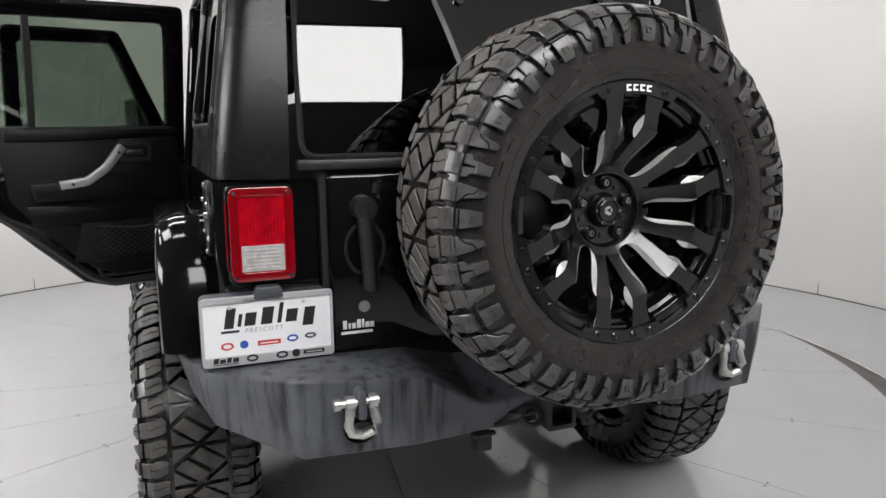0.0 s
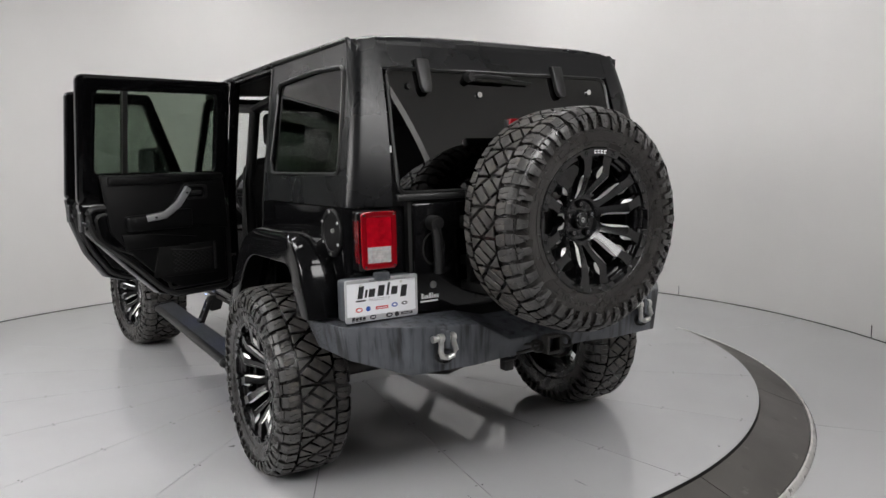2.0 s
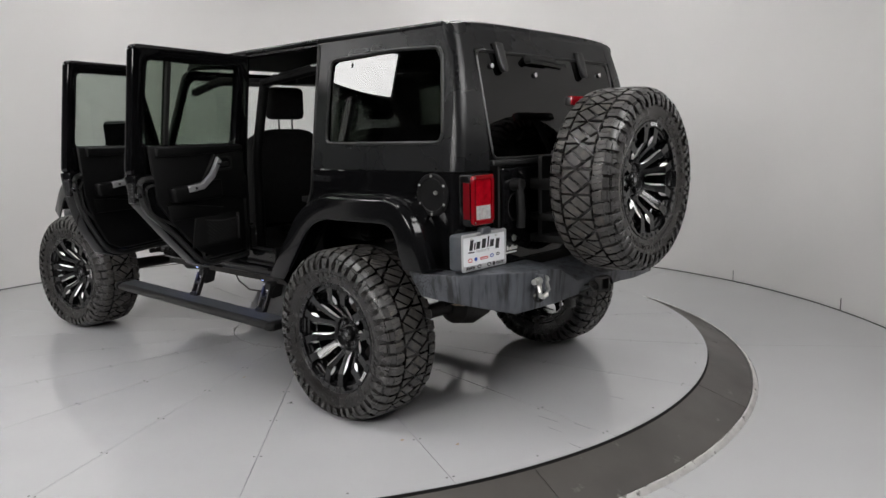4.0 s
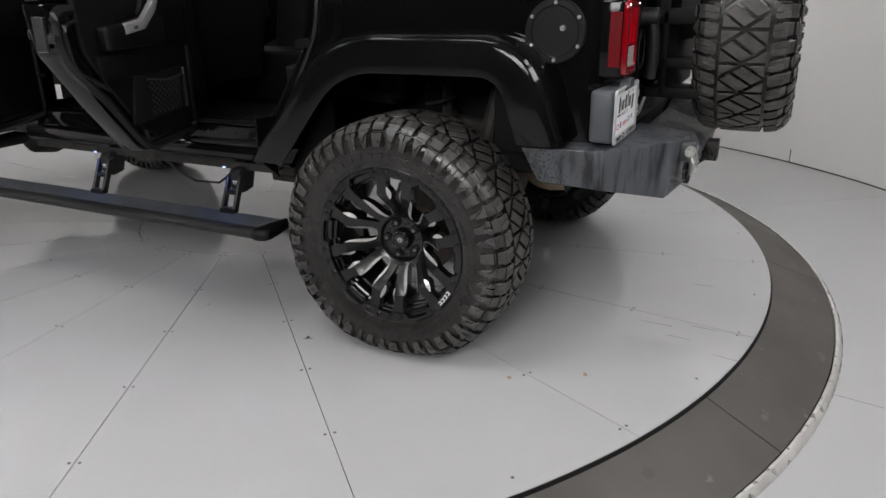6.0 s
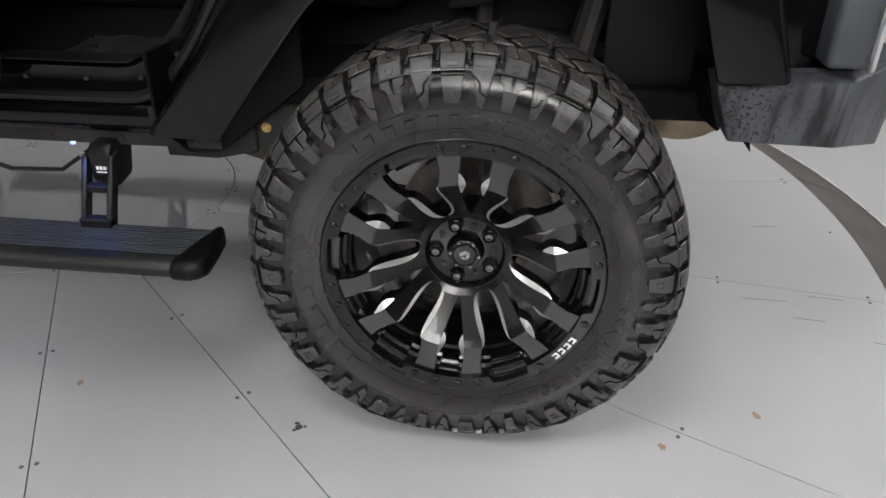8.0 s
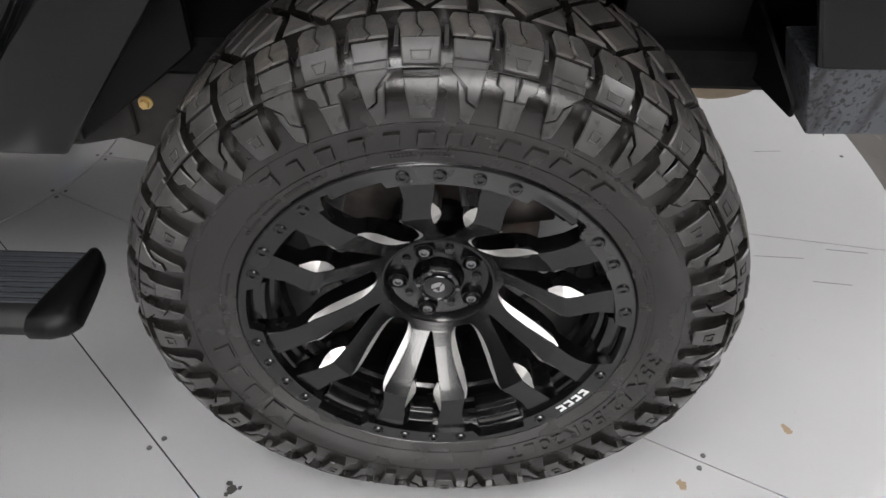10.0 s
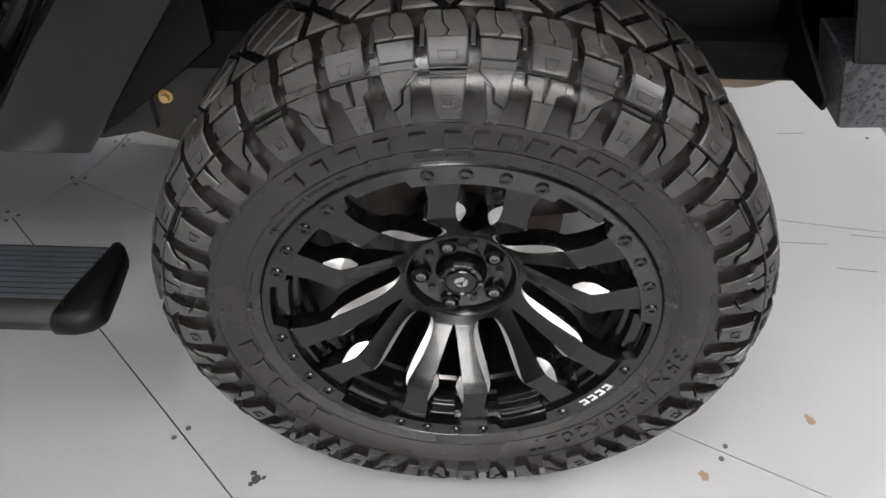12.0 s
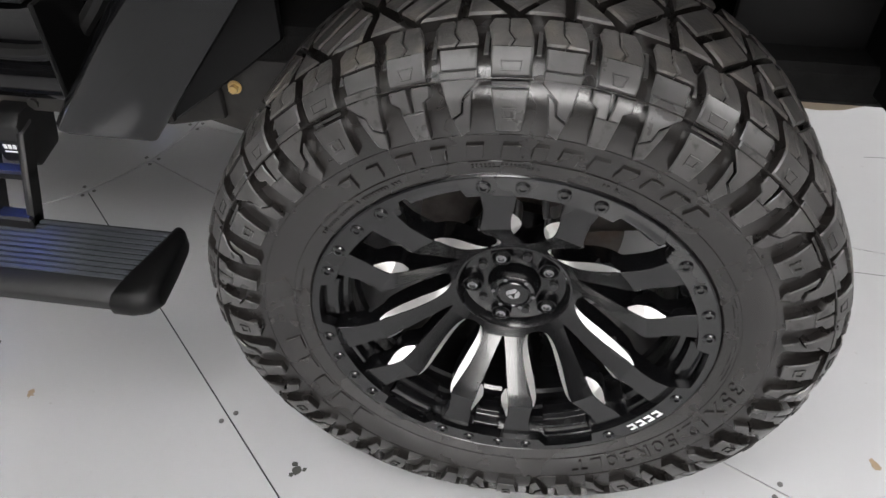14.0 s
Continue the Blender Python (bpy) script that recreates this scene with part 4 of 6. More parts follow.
def sweep_flare(path, section, feet=None):
    """A section swept along the arch; feet: the heights at which its two ends are cut level."""
    bm = bmesh.new()
    pts = [Vector(p) for p in path]
    rings = []
    for i, p in enumerate(pts):
        a, b = pts[max(0, i - 1)], pts[min(len(pts) - 1, i + 1)]
        t0 = (p - a).normalized() if i else (b - p).normalized()
        t1 = (b - p).normalized() if i + 1 < len(pts) else t0
        nrm0, nrm1 = Vector((t0.y, -t0.x)), Vector((t1.y, -t1.x))
        nn = (nrm0 + nrm1).normalized()
        nn = nn / max(0.5, nn.dot(nrm0))
        ring = [Vector((x, p.x + nn.x * o, p.y + nn.y * o)) for x, o in section]
        if feet and i in (0, len(pts) - 1):
            z = feet[0 if i == 0 else 1]
            along_path = Vector((0, t1.x, t1.y))
            ring = [q + along_path * ((z - q.z) / along_path.z) for q in ring]
        rings.append(ring)
    vs = loft(bm, rings)
    inner = {v for row in vs for v in row[7:]}
    for f in bm.faces:
        if sum(v in inner for v in f.verts) == 4 and len(f.verts) == 4:
            f.material_index = 1
    return bevel(bm, 0.003, 2, 32)


def smooth_path(pts, seg=4, r=0.10):
    out = [Vector(pts[0])]
    for i in range(1, len(pts) - 1):
        p, a, b = Vector(pts[i]), Vector(pts[i - 1]), Vector(pts[i + 1])
        rr = min(r, 0.4 * (a - p).length, 0.4 * (b - p).length)
        s, e = p + (a - p).normalized() * rr, p + (b - p).normalized() * rr
        out += [(1 - t) ** 2 * s + 2 * t * (1 - t) * p + t * t * e for t in (k / seg for k in range(seg + 1))]
    return out + [Vector(pts[-1])]


# The path runs from the rear foot over the arch to the front foot, so that outward is up.
REAR_ARCH = smooth_path([(-0.475, 0.790), (-0.395, 1.040), (0.235, 1.035), (0.535, 0.645)], 8, 0.17)
def tube_bm(pts, r):
    bm = bmesh.new()
    tube(bm, pts, r, 8)
    return bm


both("rear_flare", lambda: sweep_flare(list(reversed(REAR_ARCH)), SECTION, (0.650, 0.800)), [M_FLARE, M_LINER], "glossy black wheel-arch flare")
# Black tube added over the seam between flare and body, as its gap line.
both("flare_seam", lambda: tube_bm([(XS - 0.003, 0.545, 0.815), (XS - 0.003, 0.600, 0.728), (XS - 0.003, 0.666, 0.622)], 0.0065), M_SEAL)
WB = 3.06
FRONT_ARCH = smooth_path([(WB - 0.56, 0.66), (WB - 0.42, 0.99), (WB - 0.22, 1.05), (WB + 0.22, 1.05), (WB + 0.36, 1.0), (WB + 0.50, 0.82)])
both("front_flare", lambda: sweep_flare(list(reversed(FRONT_ARCH)), SECTION), [M_FLARE, M_LINER], "glossy black wheel-arch flare")


# Rocker, sills, floor and pillars.


def rocker():
    bm = bmesh.new()
    sec = [(XS + 0.001, 0.655), (XS + 0.008, 0.664), (XS + 0.030, 0.668), (XS + 0.045, 0.735), (XS + 0.10, 0.745), (XS + 0.10, 0.60), (XS + 0.05, 0.585), (XS + 0.012, 0.60), (XS, 0.62)]
    loft(bm, [[Vector((x, y, z)) for x, z in sec] for y in (0.56, 2.10)])
    return bevel(bm, 0.006, 2, 40)


both("rocker_panel", rocker, M_PAINT)


def sill_plate():
    return rbox(XS + 0.03, XS + 0.10, 0.74, 1.06, 0.746, 0.750, 0.002, 1)


both("sill_plate", sill_plate, M_PLASTIC)


def b_pillar():
    bm = bmesh.new()
    loft(bm, [[Vector(p) for p in ((x0, 1.085, z), (x0, 1.175, z), (x0 + 0.07, 1.165, z), (x0 + 0.07, 1.095, z))] for x0, z in ((XS + 0.006, 0.73), (XS + 0.006, 1.24), (XS + 0.07, 1.90))])
    return bevel(bm, 0.012, 2, 40)


both("b_pillar", b_pillar, M_PAINT)


def c_post():
    """The rear edge of the door opening, with its seal."""
    bm = bmesh.new()
    low = smooth_path([(1.06, 0.676), (0.690, 0.676), (0.585, 0.790), (0.475, 0.965), (0.395, 1.12), (0.380, 1.24)], 5, 0.10)
    tube(bm, [(XS + 0.016, p.x, p.y) for p in low] + [(XS + 0.095, 0.375, 1.89)], 0.013, 8)
    return bm


both("opening_seal", c_post, M_SEAL)


def opening_lip():
    """The folded lip of the door opening, inside the seal."""
    bm = bmesh.new()
    rows = []
    outer = smooth_path([(1.08, 0.672), (0.688, 0.672), (0.580, 0.788), (0.470, 0.96), (0.388, 1.11), (0.370, 1.236)], 5, 0.10)
    inner = smooth_path([(1.08, 0.738), (0.712, 0.738), (0.618, 0.832), (0.508, 0.995), (0.424, 1.13), (0.406, 1.236)], 5, 0.10)
    for p, q in zip(outer, inner):
        m = (p + q) / 2
        rows.append([Vector((XS + 0.004, p.x, p.y)), Vector((XS + 0.022, p.x, p.y)), Vector((XS + 0.030, m.x, m.y)), Vector((XS + 0.028, q.x, q.y)), Vector((XS + 0.100, q.x, q.y + 0.004)), Vector((XS + 0.100, p.x, p.y))])
    loft(bm, rows)
    return bm


both("opening_lip", opening_lip, M_PAINT)
for y, z in ((0.98, 0.712), (0.84, 0.712), (0.715, 0.718), (0.625, 0.772)):
    bolts = lambda: bm_bolt((XS + 0.028, y, z))
    def bm_bolt(c):
        bm = bmesh.new()
        cyl(bm, (c[0] + 0.006, c[1], c[2]), (c[0] - 0.004, c[1], c[2]), 0.006, 10, 0.005)
        return bm
    both("lip_bolt", bolts, M_BOLT)


def tub_floor():
    bm = rbox(XS + 0.06, flip_x(XS + 0.06), -0.62, 2.35, 0.66, 0.72, 0.01, 1)
    return bm


part("tub_floor", tub_floor(), M_CARPET, car)
bm = bmesh.new()
rows = []
for i, y in enumerate(np.linspace(0.72, 0.99, 8)):
    rows.append([Vector((-0.72 + 0.30 * k / 8 + 0.015 * math.sin(3 * y + k), y + 0.01 * math.sin(1.7 * k), 0.724 + 0.006 * math.sin(2.3 * k + 1.9 * i) + 0.004 * math.cos(3.1 * k - i))) for k in range(9)])
loft(bm, rows, closed=False, caps=False)
bmesh.ops.solidify(bm, geom=bm.faces[:], thickness=0.002)
part("floor_cover", bm, M_COVER, car, "creased grey plastic floor cover", smooth=60)
bm = bmesh.new()
box(bm, XS + 0.02, XS + 0.37, -0.62, 0.50, 1.06, 1.09)
box(bm, flip_x(XS + 0.37), flip_x(XS + 0.02), -0.62, 0.50, 1.06, 1.09)
loose("wheelhouse_shelf", bm, M_CARPET, car)

# Hard top: side walls with window holes, rear wall, roof.
lean = lambda z: XS + 0.002 + 0.092 * max(0.0, (z - BELT) / 0.66) ** 1.15      # half width shrinks upward
rear_y = lambda z: -0.700 + 0.150 * max(0.0, (z - 1.25) / 0.65) ** 1.5


def side_wall():
    bm = bmesh.new()
    outer = arc_loop([(0.362, BELT + 0.006), (0.372, 1.905), (-0.50, 1.905), (-0.605, 1.60), (-0.612, BELT + 0.006)], [0.01, 0.015, 0.02, 0.10, 0.01], 5)
    inner = arc_loop([(0.262, 1.372), (0.268, 1.800), (-0.20, 1.815), (-0.515, 1.800), (-0.560, 1.372)], [0.05, 0.05, 0.05, 0.05, 0.05], 5)
    def to3(p, d):
        return Vector((lean(p.y) + d, p.x, p.y))
    frame_ring(bm, outer, inner, to3, 0.028)
    return bm


both("hardtop_side", side_wall, M_TOP, "satin black hardtop side")


def side_bead():
    bm = bmesh.new()
    inner = arc_loop([(0.262, 1.372), (0.268, 1.800), (-0.20, 1.815), (-0.515, 1.800), (-0.560, 1.372)], 0.05, 5)
    tube(bm, [(lean(p.y) - 0.001, p.x, p.y) for p in inner], 0.009, 6, loop=True)
    return bm


both("window_seal", side_bead, M_SEAL)


def side_glass():
    bm = bmesh.new()
    inner = arc_loop([(0.264, 1.370), (0.270, 1.802), (-0.20, 1.817), (-0.517, 1.802), (-0.562, 1.370)], 0.05, 5)
    prism(bm, [(lean(p.y) + 0.008, p.x, p.y) for p in inner], (0.004, 0, 0))
    return bm


for g in both("quarter_glass", side_glass, M_GLASS_DARK, "dark tinted quarter window"):
    g.visible_shadow = False


def rear_corner():
    """The rounded rear post of the hard top."""
    bm = bmesh.new()
    rings = []
    for z in (BELT + 0.006, 1.30, 1.45, 1.60, 1.72, 1.80, 1.86, 1.905):
        x, y = lean(z), rear_y(z) + 0.035 * max(0.0, 1 - (z - BELT) / 0.5)
        ring = [Vector((x, y + 0.060, z))]
        for k in range(1, 7):
            a = math.pi / 2 * k / 6
            ring.append(Vector((x + 0.065 - 0.065 * math.cos(a), y + 0.060 - 0.060 * math.sin(a), z)))
        ring += [Vector((-0.610 + 0.4 * (x - XS), rear_y(z) - 0.001, z)), Vector((-0.610 + 0.4 * (x - XS), rear_y(z) + 0.03, z)), Vector((x + 0.035, y + 0.06, z))]
        rings.append(ring)
    loft(bm, rings)
    return bm


both("hardtop_corner", rear_corner, M_TOP, "satin black rounded hardtop corner")


def rear_header():
    bm = bmesh.new()
    rings = []
    for x in np.linspace(-0.585, flip_x(-0.585), 9):
        rings.append([Vector((x, rear_y(1.795), 1.795)), Vector((x, rear_y(1.905), 1.905)), Vector((x, rear_y(1.905) + 0.05, 1.905)), Vector((x, rear_y(1.80) + 0.05, 1.795))])
    loft(bm, rings)
    return bm


part("hardtop_header", rear_header(), M_TOP, car)


def roof():
    bm = bmesh.new()
    rings = []
    for y, dz in ((-0.553, -0.022), (-0.540, -0.004), (-0.50, 0.008), (-0.30, 0.016), (0.35, 0.022), (1.2, 0.022), (1.70, 0.006), (1.76, -0.02)):
        ring = []
        for u in np.linspace(-1, 1, 15):
            half = 0.706 if y > -0.55 else 0.69
            x = CX + u * (half + 0.012)
            z = 1.932 + dz - 0.022 * abs(u) ** 4 - (0.012 if abs(u) > 0.99 else 0)
            ring.append(Vector((x, y, z)))
        low = [Vector((p.x, p.y, p.z - 0.032)) for p in reversed(ring)]
        rings.append(ring + low)
    loft(bm, rings)
    return bm


part("hardtop_roof", roof(), M_TOP, car, "satin black hardtop roof")


def drip_rail():
    bm = bmesh.new()
    tube(bm, [(-0.684, -0.50, 1.905), (-0.692, 0.3, 1.912), (-0.692, 1.2, 1.912), (-0.685, 1.72, 1.895)], 0.013, 8)
    return bm


both("drip_rail", drip_rail, M_TOP)

# Rear window glass with hinges, wiper and rivets.
GLASS = arc_loop([(-0.578, 1.292), (-0.560, 1.792), (flip_x(-0.560), 1.792), (flip_x(-0.578), 1.292)], 0.045, 5)
bm = bmesh.new()
rows = []
for z in np.linspace(1.292, 1.792, 17):
    e = min(z - 1.292, 1.792 - z)
    cut = 0.045 - math.sqrt(max(0.0, 0.045 ** 2 - max(0.0, 0.045 - e) ** 2))
    w = 0.608 - 0.018 * (z - 1.292) / 0.5 - cut
    rows.append([Vector((CX + u * w, rear_y(z) + 0.006, z)) for u in (-1, -.5, 0, .5, 1)] + [Vector((CX + u * w, rear_y(z) + 0.011, z)) for u in (1, .5, 0, -.5, -1)])
loft(bm, rows)
rg = part("rear_glass", bm, M_GLASS_REAR, car, "dark tinted liftgate glass")
rg.visible_shadow = False
bm = bmesh.new()
tube(bm, [(p.x, rear_y(p.y) + 0.006, p.y) for p in GLASS], 0.009, 6, loop=True)
part("rear_glass_seal", bm, M_SEAL, car)
bm = bmesh.new()
box(bm, -0.590, flip_x(-0.590), -0.712, -0.68, 1.262, 1.288)
part("window_sill", bevel(bm, 0.006, 2), M_PLASTIC, car)
for hx in (-0.395, 0.322):
    bm = bmesh.new()
    sec = [(-0.030, 1.835), (0.030, 1.835), (0.026, 1.72), (0.016, 1.695), (-0.016, 1.695), (-0.026, 1.72)]
    prism(bm, [(hx + x, rear_y(z) - 0.026, z) for x, z in sec], (0, 0.028, 0))
    part("glass_hinge", bevel(bm, 0.006, 2), M_PLASTIC, car)
for rx, rz in ((-0.470, 1.722), (-0.128, 1.694), (0.505, 1.722)):
    bm = bmesh.new()
    cyl(bm, (rx, rear_y(rz) + 0.004, rz), (rx, rear_y(rz) - 0.006, rz), 0.0145, 20, 0.012)
    part("glass_rivet", bm, M_CHROME, car)
bm = bmesh.new()
y0 = rear_y(1.77) - 0.012
cyl(bm, (-0.170, y0 + 0.012, 1.768), (-0.170, y0 - 0.022, 1.768), 0.022, 16, 0.018)
tube(bm, [(-0.170, y0 - 0.012, 1.768), (-0.10, y0 - 0.022, 1.772), (0.03, y0 - 0.020, 1.766)], 0.0105, 8)
tube(bm, [(-0.03, y0 - 0.012, 1.766), (0.155, y0 - 0.008, 1.752)], 0.0045, 8)
part("rear_wiper", bm, M_PLASTIC, car, "black rear wiper arm")

# Tailgate.
bm = bmesh.new()
box(bm, -0.520, 0.615, -0.705, -0.655, 0.800, 1.252)
gate = part("tailgate", bevel(bm, 0.012, 3), M_PAINT, car, "glossy black tailgate")
bm = bmesh.new()
box(bm, -0.536, 0.64, -0.690, -0.640, 0.76, 1.262)
part("gate_surround", bm, M_GAP, car)
bm = bmesh.new()
box(bm, flip_x(XS) - 0.18, flip_x(XS) - 0.05, -0.660, -0.60, 0.76, BELT)
part("gate_post", bm, M_PAINT, car)
bm = bmesh.new()
lathe(bm, [(0.0, 0.070), (-0.003, 0.066), (0.010, 0.040), (0.014, 0.0005)], at=lambda d, r, a: (-0.428 + r * 0.78 * math.cos(a), -0.7055 + d, 1.062 + 1.0 * r * math.sin(a)), n=32)
part("handle_recess", bm, M_GAP, gate)
bm = bmesh.new()
cyl(bm, (-0.436, -0.700, 1.168), (-0.436, -0.756, 1.168), 0.031, 24, 0.029)
cyl(bm, (-0.436, -0.756, 1.168), (-0.436, -0.759, 1.168), 0.020, 20, 0.019)
tube(bm, [(-0.436, -0.738, 1.165), (-0.434, -0.744, 1.11), (-0.428, -0.746, 1.02), (-0.424, -0.738, 0.965)], 0.0215, 12)
part("gate_handle", bm, M_PLASTIC, gate, "black pull handle")
bm = bmesh.new()
cyl(bm, (-0.435, -0.700, 0.913), (-0.435, -0.709, 0.913), 0.016, 20, 0.0145)
box(bm, -0.4385, -0.4315, -0.7105, -0.709, 0.906, 0.920)
part("gate_lock", bm, M_STEEL, gate, "round metal lock")
bm = bmesh.new()
for i, (x, w) in enumerate(((-0.492, 0.010), (-0.478, 0.006), (-0.469, 0.010), (-0.456, 0.011), (-0.442, 0.005), (-0.434, 0.011), (-0.421, 0.010))):
    box(bm, x, x + w, -0.7072, -0.7055, 0.858, 0.872 + (0.008 if i in (0, 3, 4) else 0))
box(bm, -0.497, -0.415, -0.7072, -0.7055, 0.844, 0.851)
loose("dealer_badge_bar", bm, M_WHITEINK, gate, "silver badge bar")

# Tail lamps.


def lamp_body():
    bm = bmesh.new()
    box(bm, -0.762, -0.604, -0.7115, -0.635, 0.996, 1.232)
    return bevel(bm, 0.012, 3)


def lamp_frame():
    bm = bmesh.new()
    o = arc_loop([(-0.757, 1.004), (-0.607, 1.004), (-0.607, 1.228), (-0.757, 1.228)], 0.022, 4)
    i = arc_loop([(-0.736, 1.026), (-0.628, 1.026), (-0.628, 1.206), (-0.736, 1.206)], 0.012, 4)
    frame_ring(bm, o, i, lambda p, d: Vector((p.x, -0.726 + d, p.y)), 0.018)
    return bevel(bm, 0.003, 2, 50)


lenses = both("tail_lamp", lamp_body, M_FLARE, "square tail lamp in a black housing")
for tl, mirror in zip(lenses, (False, True)):
    fx = flip_x if mirror else (lambda x: x)
    def sub(name, bm, mat, label=""):
        for v in bm.verts:
            v.co.x = fx(v.co.x)
        return part(name, bm, mat, tl, label)
    sub("lamp_frame", lamp_frame(), M_REDFRAME, "bright red lamp frame")
    bm = bmesh.new()
    box(bm, -0.740, -0.624, -0.7195, -0.708, 1.022, 1.210)
    sub("red_lens", bm, M_REDLENS, "ribbed red lens")
    for k in range(14):
        x = -0.733 + 0.0080 * k
        sub("lens_rib", rbox(x, x + 0.0035, -0.7215, -0.719, 1.100, 1.206, 0.0008, 1), M_REDLENS)
    bm = bmesh.new()
    box(bm, -0.732, -0.632, -0.7212, -0.708, 1.028, 1.090)
    sub("reverse_lens", bm, M_CLEARLENS, "clear reversing lens")
    for k in range(7):
        z = 1.032 + 0.0088 * k
        sub("reverse_rib", rbox(-0.722, -0.642, -0.7222, -0.7195, z, z + 0.005, 0.001, 1), M_CLEARLENS)
    sub("side_reflector", rbox(-0.7645, -0.7600, -0.708, -0.670, 1.030, 1.195, 0.002, 1), M_REDDARK, "dark red side reflector")
    for x, z in ((-0.745, 1.215), (-0.619, 1.215), (-0.745, 1.015), (-0.619, 1.015)):
        bm = bmesh.new()
        cyl(bm, (x, -0.722, z), (x, -0.7285, z), 0.0055, 10, 0.0045)
        sub("lamp_screw", bm, M_CHROME)

# Number-plate holder with the dealer's plate.
plate = part("plate_holder", rbox(-0.834, -0.524, -0.715, -0.640, 0.806, 0.968, 0.014, 3), M_GREYPLASTIC, car, "grey plastic plate holder")
bm = bmesh.new()
o = arc_loop([(-0.836, 0.803), (-0.520, 0.803), (-0.520, 0.971), (-0.836, 0.971)], 0.012, 4)
i = arc_loop([(-0.829, 0.8265), (-0.527, 0.8265), (-0.527, 0.956), (-0.829, 0.956)], 0.004, 4)
frame_ring(bm, o, i, lambda p, d: Vector((p.x, -0.7245 + d, p.y)), 0.008)
part("plate_frame", bevel(bm, 0.0015, 1, 50), M_FRAMEPLATE, plate, "grey plate frame")
part("plate_sheet", rbox(-0.832, -0.524, -0.7185, -0.7165, 0.822, 0.962, 0.0005, 1), M_WHITE, plate, "white dealer plate with bars")


def lettering(words, size, x, z, y, mat, parent, shear=0.0, name="lettering", space=1.0, thick=0.0008):
    bm = text_bm(words, size, thick, shear, space)
    for v in bm.verts:
        v.co = Vector((x + v.co.x, y - v.co.z, z + v.co.y))
    return part(name, bm, mat, parent)


lettering("PRESCOTT", 0.016, -0.735, 0.880, -0.7189, M_GREYINK, plate, 0.2, space=1.25)
lettering("PRESCOTT - AZ", 0.0115, -0.735, 0.9575, -0.7250, M_INK, plate, 0, space=1.1)


def bars(shapes, y, mat, parent, name):
    bm = bmesh.new()
    for sh in shapes:
        prism(bm, [(x, y, z) for x, z in sh], (0, -0.0006, 0))
    return loose(name, bm, mat, parent)


def quad(x, z, w, h, s=0.18):
    return [(x, z), (x + w, z), (x + w + s * h, z + h), (x + s * h, z + h)]


# The maker's word as plain slanted bars.
word = [quad(-0.783, 0.894, 0.022, 0.049), quad(-0.752, 0.897, 0.009, 0.030), quad(-0.736, 0.897, 0.026, 0.032), quad(-0.697, 0.897, 0.027, 0.042), quad(-0.658, 0.897, 0.010, 0.050), quad(-0.638, 0.897, 0.027, 0.032), quad(-0.597, 0.884, 0.026, 0.046), quad(-0.790, 0.883, 0.042, 0.006)]
bars(word, -0.7187, M_INK, plate, "word_bar")


def oval(x, z, rx, rz, n=14):
    return [(x + rx * math.cos(2 * math.pi * k / n), z + rz * math.sin(2 * math.pi * k / n)) for k in range(n)]


bars([oval(-0.777, 0.851, 0.015, 0.0095), quad(-0.706, 0.845, 0.055, 0.012, 0)], -0.7187, M_REDINK, plate, "red_mark")
bars([oval(-0.738, 0.852, 0.010, 0.010), oval(-0.622, 0.855, 0.014, 0.009)], -0.7187, M_BLUEINK, plate, "blue_mark")
bars([oval(-0.578, 0.857, 0.014, 0.007)], -0.7187, M_INK, plate, "dark_mark")
bars([oval(-0.777, 0.851, 0.010, 0.0055), oval(-0.578, 0.857, 0.009, 0.003), quad(-0.700, 0.849, 0.043, 0.003, 0), oval(-0.622, 0.855, 0.009, 0.004)], -0.7192, M_WHITE, plate, "pale_mark")
foot = [quad(-0.812, 0.8125, 0.012, 0.013), quad(-0.797, 0.8125, 0.013, 0.010), quad(-0.781, 0.8125, 0.010, 0.013), quad(-0.767, 0.8125, 0.013, 0.011), quad(-0.8125, 0.8085, 0.060, 0.0018)]
foot += [oval(-0.721, 0.818, 0.014, 0.009), oval(-0.650, 0.818, 0.015, 0.009), oval(-0.616, 0.818, 0.010, 0.010), quad(-0.598, 0.8125, 0.052, 0.010, 0)]
bars(foot, -0.7247, M_INK, plate, "foot_bar")
bars([oval(-0.721, 0.818, 0.009, 0.004), oval(-0.650, 0.818, 0.009, 0.004), quad(-0.592, 0.816, 0.040, 0.003, 0)], -0.7252, M_FRAMEPLATE, plate, "foot_gap")
for x, z in ((-0.768, 0.945), (-0.592, 0.945)):
    bm = bmesh.new()
    cyl(bm, (x, -0.718, z), (x, -0.7225, z), 0.005, 10)
    part("plate_screw", bm, M_STEEL, plate)
bm = bmesh.new()
loft(bm, [[Vector((x, y, z)) for x, z in ((-0.712, 0.962), (-0.640, 0.962), (-0.648, 0.992), (-0.704, 0.992))] for y in (-0.700, -0.735)])
part("plate_lamp", bevel(bm, 0.006, 2), M_GREYPLASTIC, plate, "grey plate lamp cover")

